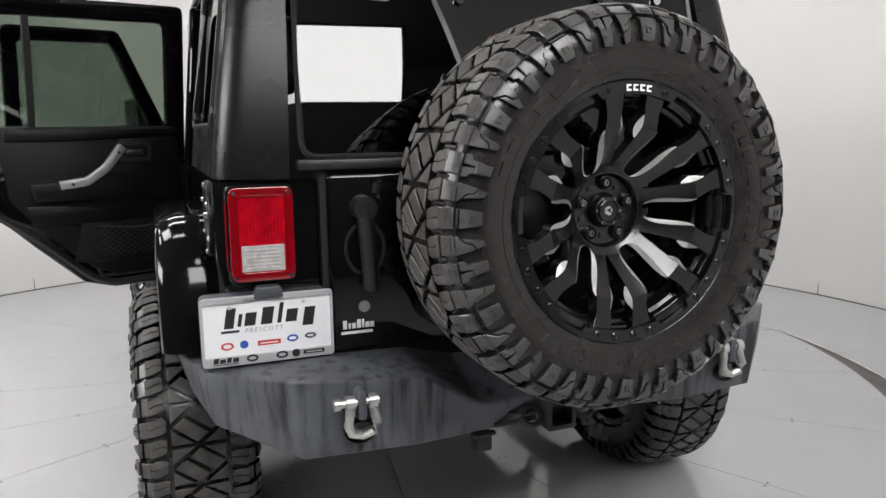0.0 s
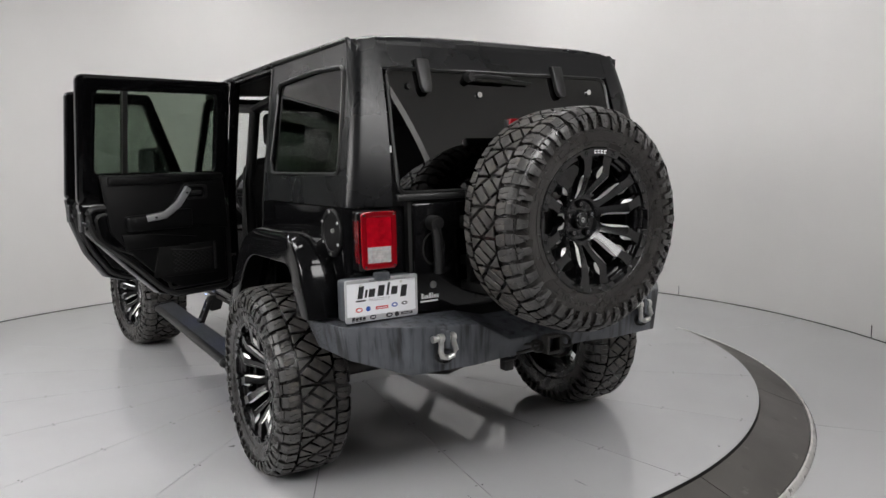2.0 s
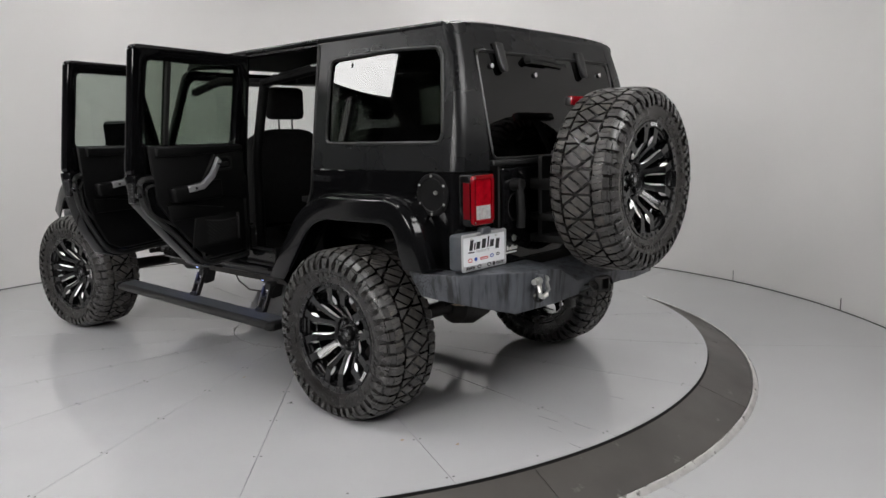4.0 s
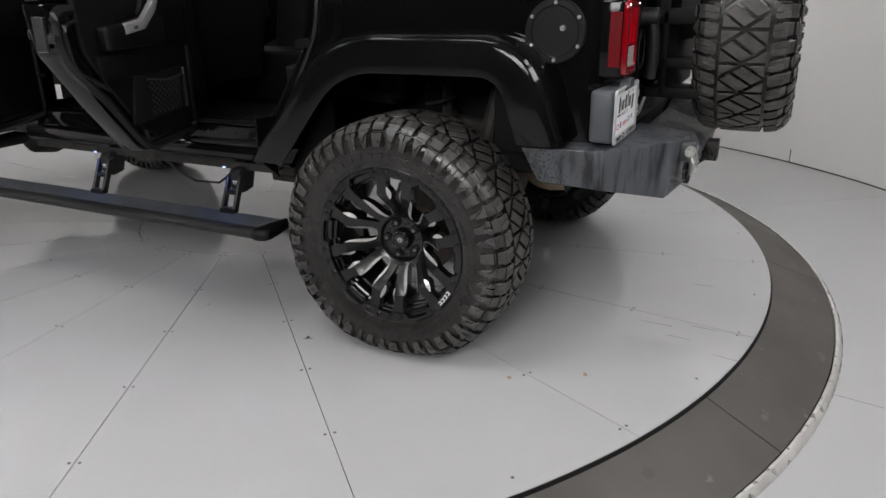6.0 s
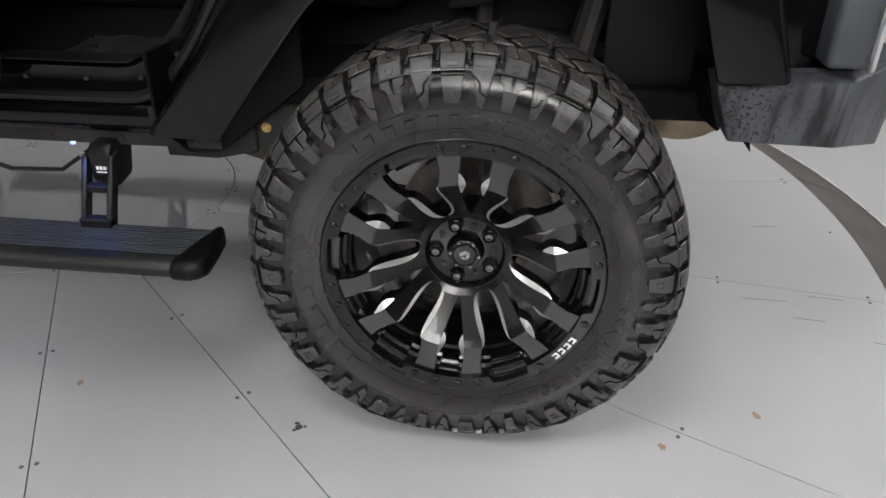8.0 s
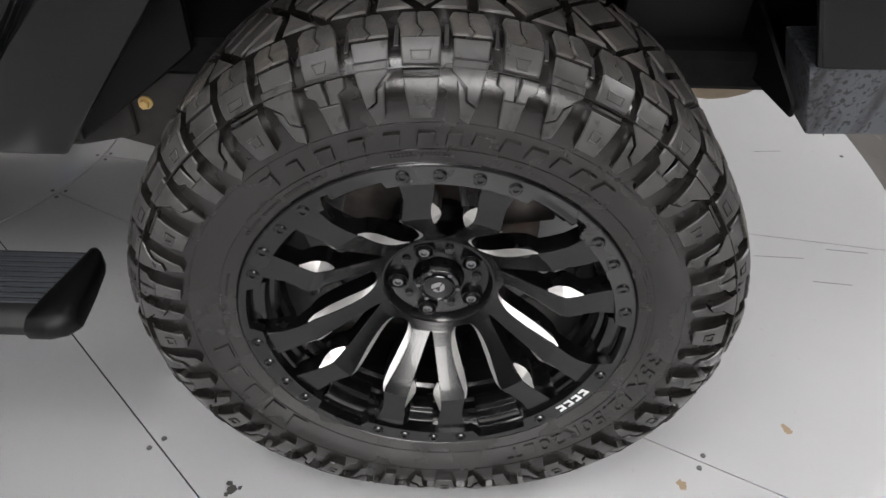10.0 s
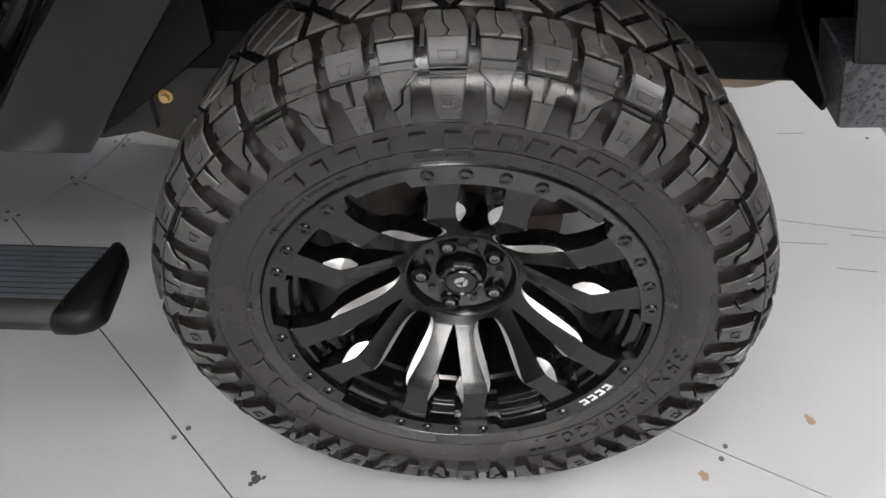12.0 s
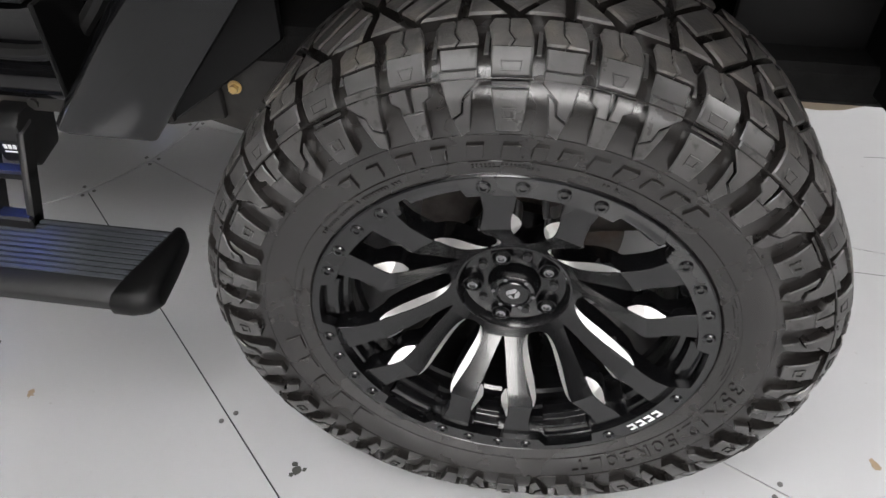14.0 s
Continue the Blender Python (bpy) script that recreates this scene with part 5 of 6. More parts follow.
# Fuel door.
bm = bmesh.new()
c = (-0.508, 1.137)
lathe(bm, [(XS + 0.004, 0.098), (XS - 0.006, 0.098), (XS - 0.010, 0.094), (XS - 0.010, 0.078), (XS - 0.006, 0.074), (XS - 0.006, 0.0005)], at=lambda d, r, a: (d, c[0] + r * math.cos(a), c[1] + r * math.sin(a)), n=48)
cap = part("fuel_door", bm, M_TRIM, car, "round black screwed fuel door")
bm = bmesh.new()
cyl(bm, (XS - 0.006, c[0] - 0.025, c[1] + 0.010), (XS - 0.016, c[0] - 0.025, c[1] + 0.010), 0.0095, 14, 0.008)
part("fuel_lock", bm, M_STEEL, cap)
for k in range(6):
    a = radians(30 + 60 * k)
    bm = bmesh.new()
    y, z = c[0] + 0.086 * math.cos(a), c[1] + 0.086 * math.sin(a)
    cyl(bm, (XS - 0.010, y, z), (XS - 0.0145, y, z), 0.0065, 10, 0.005)
    part("fuel_door_bolt", bm, M_STEEL, cap)


# ---- rear bumper ----
def bumper():
    bm = bmesh.new()
    T = [(-0.893, -0.441, 0.787), (-0.840, -0.690, 0.785), (-0.652, -0.868, 0.790)]
    B = [(-0.856, -0.488, 0.669), (-0.815, -0.700, 0.650), (-0.630, -0.858, 0.596)]
    IT = [(-0.790, -0.441, 0.795), (-0.770, -0.700, 0.797), (-0.560, -0.702, 0.800)]
    IB = [(-0.780, -0.482, 0.680), (-0.760, -0.640, 0.660), (-0.560, -0.690, 0.640)]
    # middle of the rear face, cut lower and upright
    T += [(-0.340, -0.905, 0.770), (-0.200, -0.915, 0.690)]
    B += [(-0.360, -0.890, 0.600), (-0.200, -0.898, 0.612)]
    IT += [(-0.340, -0.702, 0.795), (-0.200, -0.702, 0.760)]
    IB += [(-0.340, -0.70, 0.640), (-0.200, -0.70, 0.640)]
    rows = list(zip(T, B, IB, IT))
    rows += [tuple((flip_x(p[0]), p[1], p[2]) for p in q) for q in reversed(rows)]
    loft(bm, [[Vector(p) for p in q] for q in rows])
    return bevel(bm, 0.006, 2, 18)


bumper_ob = part("rear_bumper", bumper(), M_BUMPER, car, "scuffed black plate-steel bumper", smooth=20)


def shackle(sx, y=-0.895):
    tab = rbox(sx - 0.011, sx + 0.011, y - 0.035, y + 0.03, 0.700, 0.770, 0.008, 2)
    t = part("shackle_tab", tab, M_BUMPER, bumper_ob)
    bm = bmesh.new()
    yc, zc = y - 0.020, 0.742
    loop = [(sx - 0.030, yc, zc), (sx - 0.033, yc - 0.008, zc - 0.03), (sx - 0.040, yc - 0.012, zc - 0.058), (sx - 0.030, yc - 0.010, zc - 0.082), (sx, yc - 0.006, zc - 0.092),
            (sx + 0.030, yc - 0.010, zc - 0.082), (sx + 0.040, yc - 0.012, zc - 0.058), (sx + 0.033, yc - 0.008, zc - 0.03), (sx + 0.030, yc, zc)]
    loop = [(sx + (p[0] - sx) * 0.86, p[1], zc + (p[2] - zc) * 0.84) for p in loop]
    tube(bm, loop, 0.0115, 10)
    for s in (-1, 1):
        cyl(bm, (sx + s * 0.016, yc, zc), (sx + s * 0.036, yc, zc), 0.0175, 14)
    part("shackle_bow", bm, M_STEEL, bumper_ob, "galvanised bow shackle")
    bm = bmesh.new()
    cyl(bm, (sx - 0.058, yc, zc), (sx + 0.042, yc, zc), 0.0095, 12)
    cyl(bm, (sx - 0.064, yc, zc), (sx - 0.050, yc, zc), 0.0135, 12)
    part("shackle_pin", bm, M_STEEL, bumper_ob)
    bm = bmesh.new()
    lathe(bm, [(-0.006, 0.040), (0.004, 0.042), (0.006, 0.030), (-0.004, 0.028)], at=lambda d, r, a: (sx + r * math.cos(a), y - 0.005 + d, 0.668 + 0.75 * r * math.sin(a)), n=20)
    part("rubber_isolator", bm, M_SEAL, bumper_ob)


shackle(-0.505)
shackle(flip_x(-0.505))
bm = bmesh.new()
o = arc_loop([(-0.038, 0.606), (0.042, 0.606), (0.042, 0.684), (-0.038, 0.684)], 0.006, 2)
i = arc_loop([(-0.027, 0.617), (0.031, 0.617), (0.031, 0.673), (-0.027, 0.673)], 0.004, 2)
frame_ring(bm, o, i, lambda p, d: Vector((p.x, -0.955 + d, p.y)), 0.20)
part("hitch_receiver", bm, M_CHASSIS, bumper_ob, "square hitch receiver")
bm = bmesh.new()
for s in (-1, 1):
    cx = 0.002 + s * 0.075
    tube(bm, [(cx + 0.026 * math.cos(a), -0.93 + 0.012 * math.sin(a), 0.645 + 0.020 * math.sin(a)) for a in np.linspace(0, 2 * math.pi, 13)[:-1]], 0.008, 6, loop=True)
tube(bm, [(-0.16, -0.90, 0.622), (-0.11, -0.92, 0.632), (-0.06, -0.93, 0.640)], 0.007, 6)
tube(bm, [(-0.19, -0.89, 0.640), (-0.13, -0.90, 0.655), (-0.06, -0.93, 0.652)], 0.006, 6)
loose("hitch_chain_loop", bm, M_CHASSIS, bumper_ob)
part("trailer_plug", rbox(-0.20, -0.155, -0.88, -0.835, 0.545, 0.598, 0.008, 2), M_PLASTIC, bumper_ob)
part("trailer_plug_flap", rbox(-0.215, -0.150, -0.892, -0.875, 0.590, 0.602, 0.004, 1), M_PLASTIC, bumper_ob)


# ---- spare wheel carrier, third lamp ----
SPX, SPY, SPZ = 0.030, -1.030, 1.172
bm = bmesh.new()
loft(bm, [[Vector((SPX + sx * w, y, SPZ + sz * w)) for sx, sz in ((-1, -1), (1, -1), (1, 1), (-1, 1))] for y, w in ((-0.70, 0.15), (-0.80, 0.10), (-0.98, 0.085))])
part("spare_mount", bevel(bm, 0.01, 2), M_CHASSIS, car)
for x0, x1, z0, z1 in ((-0.30, -0.22, 1.135, 1.190), (-0.30, -0.22, 0.985, 1.025), (-0.30, -0.18, 0.88, 0.92)):
    part("carrier_arm", rbox(x0, x1, -0.93, -0.70, z0, z1, 0.008, 2), M_LINER, car)
part("carrier_plate", rbox(-0.30, 0.36, -0.775, -0.745, 0.88, 1.30, 0.01, 2), M_LINER, car, "black spare wheel carrier plate")
bm = bmesh.new()
tube(bm, [(SPX, -0.76, 1.25), (SPX, -0.80, 1.45), (SPX, -0.808, 1.55)], 0.016, 8)
part("lamp_post", bm, M_PLASTIC, car)
bm = bmesh.new()
box(bm, -0.130, 0.190, -0.825, -0.790, 1.535, 1.578)
tlamp = part("third_brake_lamp", bevel(bm, 0.006, 2), M_PLASTIC, car, "high brake lamp behind the spare tyre")
part("brake_lens", rbox(-0.128, 0.188, -0.832, -0.806, 1.537, 1.581, 0.005, 2), M_REDFRAME, tlamp, "bright red lens")
bm = bmesh.new()
for sx in (0.27, 0.42):
    for z in (0.93, 1.12):
        box(bm, sx, sx + 0.10, -0.735, -0.70, z, z + 0.05)
loose("gate_hinge", bevel(bm, 0.008, 2), M_PAINT, car)

# ---- wheels in place ----
b_ = build_tyre()
bmesh.ops.recalc_face_normals(b_, faces=b_.faces)
for e in b_.edges:
    e.smooth = len(e.link_faces) == 2 and e.calc_face_angle(3.2) < radians(32)
for f in b_.faces:
    f.smooth = True
tm2 = bpy.data.meshes.new("tyre_round")
b_.to_mesh(tm2)
# the standing tyres are pressed flat where they touch the floor
tm = bpy.data.meshes.new("tyre_standing")
bulge = -0.350
for v in b_.verts:
    if v.co.z < bulge:
        deep = min(1.0, (bulge - v.co.z) / 0.094)
        v.co.x *= 1 + 0.035 * math.sin(math.pi * deep)
        v.co.z = max(-0.4175, bulge - (bulge - v.co.z) * 0.72)
b_.to_mesh(tm)
b_.free()
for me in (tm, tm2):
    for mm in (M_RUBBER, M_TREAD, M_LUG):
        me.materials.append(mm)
HUB_X, HUB_Z = -0.846, 0.418
SPIN = radians(-35.6)
build_wheel(car, Matrix.Translation((HUB_X, 0, HUB_Z)), tm, SPIN, 0.0, "wheel")
build_wheel(car, Matrix.Translation((HUB_X - 0.075, WB, HUB_Z)) @ Matrix.Rotation(radians(10), 4, "Z"), tm, SPIN + 0.7, 0.0, "wheel")
build_wheel(car, Matrix.Translation((flip_x(HUB_X) - 0.016, 0, HUB_Z)) @ Matrix.Rotation(math.pi, 4, "Z"), tm, SPIN + 1.9, 0.0, "wheel")
build_wheel(car, Matrix.Translation((flip_x(HUB_X), WB, HUB_Z)) @ Matrix.Rotation(math.pi, 4, "Z"), tm, SPIN + 2.6, 0.0, "wheel")
build_wheel(car, Matrix.Translation((SPX, SPY, SPZ)) @ Matrix.Rotation(math.pi / 2, 4, "Z"), tm2, radians(88), radians(-65), "spare_wheel")


# ---- doors ----
def door_local(bm, outline, x0, x1):
    prism(bm, [(x0, y, z) for y, z in outline], (x1 - x0, 0, 0))


def build_door(side, hinge, angle, outline, window, bar, trim, pull, net, mat_glass):
    """A door hung at its front edge; y runs back from the hinge, x inward. side: 1 left, -1 right."""
    root_m = Matrix.Translation(hinge) @ Matrix.Rotation(radians(angle), 4, "Z")
    def fix(bm):
        if side < 0:
            for v in bm.verts:
                v.co.x = -v.co.x
        return bm
    # lower shell, up to the belt
    low = [p for p in outline if p[1] <= 1.2381]
    bm = bmesh.new()
    door_local(bm, low, 0.0, 0.075)
    door = part("door", bevel(fix(bm), 0.012, 2), M_PAINT, car, "open black door" if angle else "closed black door")
    door.matrix_local = root_m
    # window frame
    top = arc_loop([p for p in window["outer"]], 0.03, 4)
    hole = arc_loop([p for p in window["inner"]], 0.03, 4)
    bm = bmesh.new()
    frame_ring(bm, top, hole, lambda p, d: Vector((0.012 + 0.085 * max(0.0, (p.y - 1.24) / 0.6) ** 1.2 + d, p.x, p.y)), 0.045)
    part("window_frame", bevel(fix(bm), 0.005, 2, 50), M_PAINT, door)
    bm = bmesh.new()
    prism(bm, [(0.034 + 0.085 * max(0.0, (p.y - 1.24) / 0.6) ** 1.2, p.x, p.y) for p in arc_loop([(y * 1.0, z) for y, z in window["inner"]], 0.03, 4)], (0.004, 0, 0))
    g = part("window_glass", fix(bm), mat_glass, door, "green tinted door glass")
    g.visible_shadow = False
    if bar:
        bm = bmesh.new()
        loft(bm, [[Vector((0.020 + 0.085 * max(0.0, (z - 1.24) / 0.6) ** 1.2 + dx, bar + dy, z)) for dx, dy in ((0, -.012), (0.03, -.012), (0.03, .012), (0, .012))] for z in (1.38, 1.83)])
        part("window_divider", fix(bm), M_SEAL, door)
    if side < 0:
        return door
    # inner trim
    bm = bmesh.new()
    door_local(bm, trim, 0.070, 0.092)
    part("inner_trim", bevel(bm, 0.010, 3), M_TRIM, door, "black moulded inner trim")
    # raised upper pad and armrest
    bm = bmesh.new()
    a, b = trim[0][0] - 0.02, window["inner"][1][0] + 0.05
    door_local(bm, [(pull[0] + 0.44, 1.374), (pull[0] + 0.44, 1.345), (pull[0] + 0.04, 1.325), (b, 1.325), (b, 1.374)], 0.085, 0.108)
    part("upper_pad", bevel(bm, 0.010, 3), M_TRIM, door)
    bm = bmesh.new()
    y0 = pull[0]
    door_local(bm, [(y0 + 0.22, 1.085), (y0 - 0.14, 1.085), (y0 - 0.15, 1.165), (y0 - 0.02, 1.170), (y0 + 0.10, 1.185), (y0 + 0.22, 1.19)], 0.085, 0.135)
    part("armrest", bevel(bm, 0.016, 3), M_TRIM, door)
    bm = bmesh.new()
    door_local(bm, [(y0 - 0.02, 1.066), (y0 - 0.17, 1.075), (y0 - 0.15, 0.99), (y0 + 0.2, 0.985), (y0 + 0.26, 1.03)], 0.085, 0.104)
    part("lower_pad", bevel(bm, 0.008, 2), M_TRIM, door)
    # moulded rise towards the hinge, over the pull
    bm = bmesh.new()
    door_local(bm, [(y0 + 0.20, 1.10), (y0 + 0.10, 1.19), (y0 + 0.20, 1.335), (y0 + 0.44, 1.340), (y0 + 0.46, 1.06)], 0.085, 0.106)
    part("upper_moulding", bevel(bm, 0.012, 3), M_TRIM, door)
    # silver pull, bent upward towards the hinge
    bm = bmesh.new()
    pts = [(y0 - 0.045, 1.148), (y0 + 0.055, 1.160), (y0 + 0.135, 1.215), (y0 + 0.205, 1.300)]
    rings = []
    for i, (y, z) in enumerate(pts):
        p0, p1 = pts[max(0, i - 1)], pts[min(3, i + 1)]
        t = Vector((p1[0] - p0[0], p1[1] - p0[1])).normalized()
        nn = Vector((-t.y, t.x)) * 0.020
        d = 0.150 if 0 < i < 3 else 0.140
        rings.append([Vector((d - 0.02, y + nn.x, z + nn.y)), Vector((d, y + nn.x * 0.8, z + nn.y * 0.8)), Vector((d, y - nn.x * 0.8, z - nn.y * 0.8)), Vector((d - 0.02, y - nn.x, z - nn.y))])
    loft(bm, rings)
    handle = part("pull_handle", bevel(bm, 0.004, 2, 40), M_SILVER, door, "silver grab handle")
    for y, z in ((y0, 1.153), (y0 + 0.185, 1.275)):
        bm = bmesh.new()
        cyl(bm, (0.142, y, z), (0.153, y, z), 0.006, 10)
        part("handle_screw", bm, M_BOLT, handle)
    # latch lever in its cup
    bm = bmesh.new()
    yl = pull[0] + 0.26
    frame_ring(bm, arc_loop([(yl - 0.065, 1.345), (yl + 0.065, 1.345), (yl + 0.065, 1.425), (yl - 0.065, 1.425)], 0.02, 3),
               arc_loop([(yl - 0.05, 1.358), (yl + 0.05, 1.358), (yl + 0.05, 1.412), (yl - 0.05, 1.412)], 0.015, 3), lambda p, d: Vector((0.108 + d, p.x, p.y - 0.11)), 0.012)
    part("latch_cup", bm, M_PLASTIC, door)
    bm = rbox(0.112, 0.124, yl - 0.045, yl + 0.03, 1.262, 1.284, 0.005, 2)
    part("latch_lever", bm, M_BOLT, door)
    # pocket with a net
    if net:
        (ya, yb), (za, zb) = net
        bm = bmesh.new()
        door_local(bm, [(yb + 0.03, za - 0.03), (ya - 0.10, za - 0.02), (ya - 0.06, zb + 0.03), (yb + 0.03, zb + 0.03)], 0.088, 0.100)
        part("pocket_back", bevel(bm, 0.006, 2), M_LINER, door)
        bm = bmesh.new()
        n = 9
        for k in range(-n, n + 6):
            for sgn in (1, -1):
                # cords clipped to the pocket's outline
                u0, u1 = k / n, k / n + 0.62
                pts = []
                for t in np.linspace(0, 1, 9):
                    u = u0 + (u1 - u0) * t
                    if 0 <= u <= 1:
                        w = t if sgn > 0 else 1 - t
                        y = yb + (ya - yb) * u
                        pts.append((0.112 + 0.010 * math.sin(math.pi * u), y, za + (zb - za) * w))
                if len(pts) > 1:
                    tube(bm, pts, 0.0012, 4)
        tube(bm, [(0.112, yb, zb), (0.122, (ya + yb) / 2, zb - 0.005), (0.112, ya, zb + 0.01)], 0.004, 6)
        part("net_pocket", bm, M_NET, door, "grey elastic net pocket")
        part("net_rail", rbox(0.100, 0.120, yb, yb + 0.012, za - 0.01, zb + 0.025, 0.004, 2), M_PLASTIC, door)
    # weatherstrip round the inner edge, twice
    rim = [Vector(p) for p in outline]
    c = Vector((sum(p.x for p in rim) / len(rim), sum(p.y for p in rim) / len(rim)))
    for inset, rad, dx, nm in ((0.022, 0.017, 0.074, "weatherstrip"), (0.056, 0.009, 0.080, "inner_strip")):
        bm = bmesh.new()
        loop = arc_loop([(p.x + (inset if p.x < c.x else -inset), p.y + (inset if p.y < c.y else -inset)) for p in rim], 0.05, 4)
        tube(bm, [(dx - (0.0 if p.y < 1.24 else 0.02) + 0.085 * max(0.0, (p.y - 1.24) / 0.6) ** 1.2 * (p.y > 1.24), p.x, p.y) for p in loop], rad, 6, loop=True)
        part(nm, bm, M_SEAL, door)
    # latch on the free edge
    bm = bmesh.new()
    ye = min(p[0] for p in outline)
    box(bm, 0.03, 0.066, ye - 0.004, ye + 0.012, 1.10, 1.20)
    box(bm, 0.06, 0.088, ye + 0.004, ye + 0.05, 1.125, 1.150)
    part("door_latch", bevel(bm, 0.003, 1), M_NUT, door)
    # outer handle
    bm = rbox(-0.035, 0.0, ye + 0.05, ye + 0.22, 1.13, 1.165, 0.012, 2)
    part("outer_handle", bm, M_PLASTIC, door)
    return door


R_LOW = [(0.0, 0.705), (-0.34, 0.700), (-0.46, 0.735), (-0.63, 0.90), (-0.810, 1.09), (-0.840, 1.2380), (0.0, 1.2380)]
R_WIN = dict(outer=[(0.0, 1.236), (-0.840, 1.236), (-0.840, 1.870), (0.0, 1.880)], inner=[(-0.075, 1.385), (-0.760, 1.385), (-0.750, 1.800), (-0.075, 1.810)])
R_TRIM = [(-0.05, 0.76), (-0.33, 0.755), (-0.43, 0.80), (-0.59, 0.95), (-0.710, 1.09), (-0.745, 1.380), (-0.05, 1.380)]
F_LOW = [(0.0, 0.705), (-0.54, 0.700), (-0.66, 0.74), (-0.775, 0.90), (-0.845, 1.08), (-0.865, 1.2380), (0.0, 1.2380)]
F_WIN = dict(outer=[(0.0, 1.236), (-0.865, 1.236), (-0.865, 1.860), (-0.33, 1.870)], inner=[(-0.16, 1.385), (-0.800, 1.385), (-0.800, 1.795), (-0.36, 1.805)])
F_TRIM = [(-0.05, 0.76), (-0.53, 0.755), (-0.63, 0.80), (-0.72, 0.93), (-0.78, 1.09), (-0.80, 1.380), (-0.05, 1.380)]
DOOR_X = XS - 0.010
NET = ((-0.40, -0.140), (0.845, 0.962))
rear_l = build_door(1, (DOOR_X, 1.095, 0), -72.5, R_LOW + [], R_WIN, -0.600, R_TRIM, (-0.49, 0), NET, M_GLASS_MID)
front_l = build_door(1, (DOOR_X, 2.02, 0), -66.0, F_LOW + [], F_WIN, None, F_TRIM, (-0.56, 0), None, M_GLASS_FRONT)
build_door(-1, (flip_x(DOOR_X), 1.125, 0), 0, R_LOW, R_WIN, -0.600, R_TRIM, (-0.49, 0), None, M_GLASS_MID)
build_door(-1, (flip_x(DOOR_X), 2.02, 0), 0, F_LOW, F_WIN, None, F_TRIM, (-0.56, 0), None, M_GLASS_FRONT)

# Mirror on the front door.
bm = bmesh.new()
loft(bm, [[Vector((x, y, z)) for x, z in ((-0.13, 1.365), (-0.33, 1.37), (-0.345, 1.52), (-0.325, 1.545), (-0.14, 1.545), (-0.125, 1.52))] for y in (-0.06, -0.13)])
mirror = part("door_mirror", bevel(bm, 0.018, 3), M_PLASTIC, front_l, "black door mirror")
bm = bmesh.new()
box(bm, -0.325, -0.145, -0.1335, -0.1305, 1.385, 1.525)
part("mirror_glass", bm, M_MIRROR, mirror)
bm = bmesh.new()
tube(bm, [(0.01, -0.09, 1.33), (-0.07, -0.095, 1.37), (-0.16, -0.09, 1.40)], 0.022, 8)
part("mirror_arm", bm, M_PLASTIC, mirror)
# Door check straps.
for y in (1.07, 1.99):
    bm = bmesh.new()
    tube(bm, [(XS + 0.03, y - 0.06, 0.90), (XS - 0.05, y - 0.055, 0.90), (XS - 0.13, y - 0.06, 0.90)], 0.008, 6)
    part("check_strap", bm, M_PLASTIC, car)

# ---- front of the body ----


def fender():
    bm = bmesh.new()
    prism(bm, [(XS + 0.02, y, z) for y, z in ((2.03, 0.62), (2.03, 1.236), (2.25, 1.25), (3.45, 1.20), (3.45, 1.02), (3.20, 1.03), (2.68, 1.03), (2.50, 0.98), (2.36, 0.62))], (0.05, 0, 0))
    return bevel(bm, 0.01, 2)


both("front_fender", fender, M_PAINT)
bm = bmesh.new()
loft(bm, [[Vector((CX + u * w, y, z - 0.03 * abs(u) ** 3)) for u in np.linspace(-1, 1, 11)] + [Vector((CX + u * w, y, 1.05)) for u in np.linspace(1, -1, 11)] for y, w, z in ((2.10, 0.72, 1.275), (2.6, 0.70, 1.27), (3.40, 0.60, 1.225), (3.46, 0.58, 1.19))])
part("bonnet", bm, M_PAINT, car, "glossy black bonnet")
bm = bmesh.new()
box(bm, CX - 0.60, CX + 0.60, 3.42, 3.50, 0.72, 1.20)
grille = part("grille", bevel(bm, 0.015, 2), M_PAINT, car)
bm = bmesh.new()
box(bm, CX - 0.84, CX + 0.84, 3.60, 3.76, 0.66, 0.86)
part("front_bumper", bevel(bm, 0.03, 3), M_BUMPER, car, "black steel front bumper")


def front_house():
    bm = bmesh.new()
    box(bm, XS + 0.05, XS + 0.38, 2.36, 3.44, 1.00, 1.04)
    box(bm, XS + 0.34, XS + 0.38, 2.36, 3.44, 0.55, 1.04)
    box(bm, XS + 0.03, XS + 0.38, 2.34, 2.37, 0.60, 1.04)
    return bm


both("front_wheelhouse", front_house, M_LINER)
# windscreen frame and glass
wy = lambda z: 2.08 - 0.30 * (z - 1.25) / 0.60
bm = bmesh.new()
o = arc_loop([(XS + 0.055, 1.25), (flip_x(XS + 0.055), 1.25), (flip_x(XS + 0.10), 1.86), (XS + 0.10, 1.86)], 0.05, 4)
i = arc_loop([(XS + 0.105, 1.30), (flip_x(XS + 0.105), 1.30), (flip_x(XS + 0.145), 1.80), (XS + 0.145, 1.80)], 0.05, 4)
frame_ring(bm, o, i, lambda p, d: Vector((p.x, wy(p.y) + d, p.y)), 0.06)
part("windscreen_frame", bevel(bm, 0.008, 2, 50), M_PAINT, car)
bm = bmesh.new()
prism(bm, [(p.x, wy(p.y) + 0.03, p.y) for p in i], (0, 0.005, 0))
ws = part("windscreen", bm, M_GLASS_CLEAR, car, "clear windscreen")
ws.visible_shadow = False

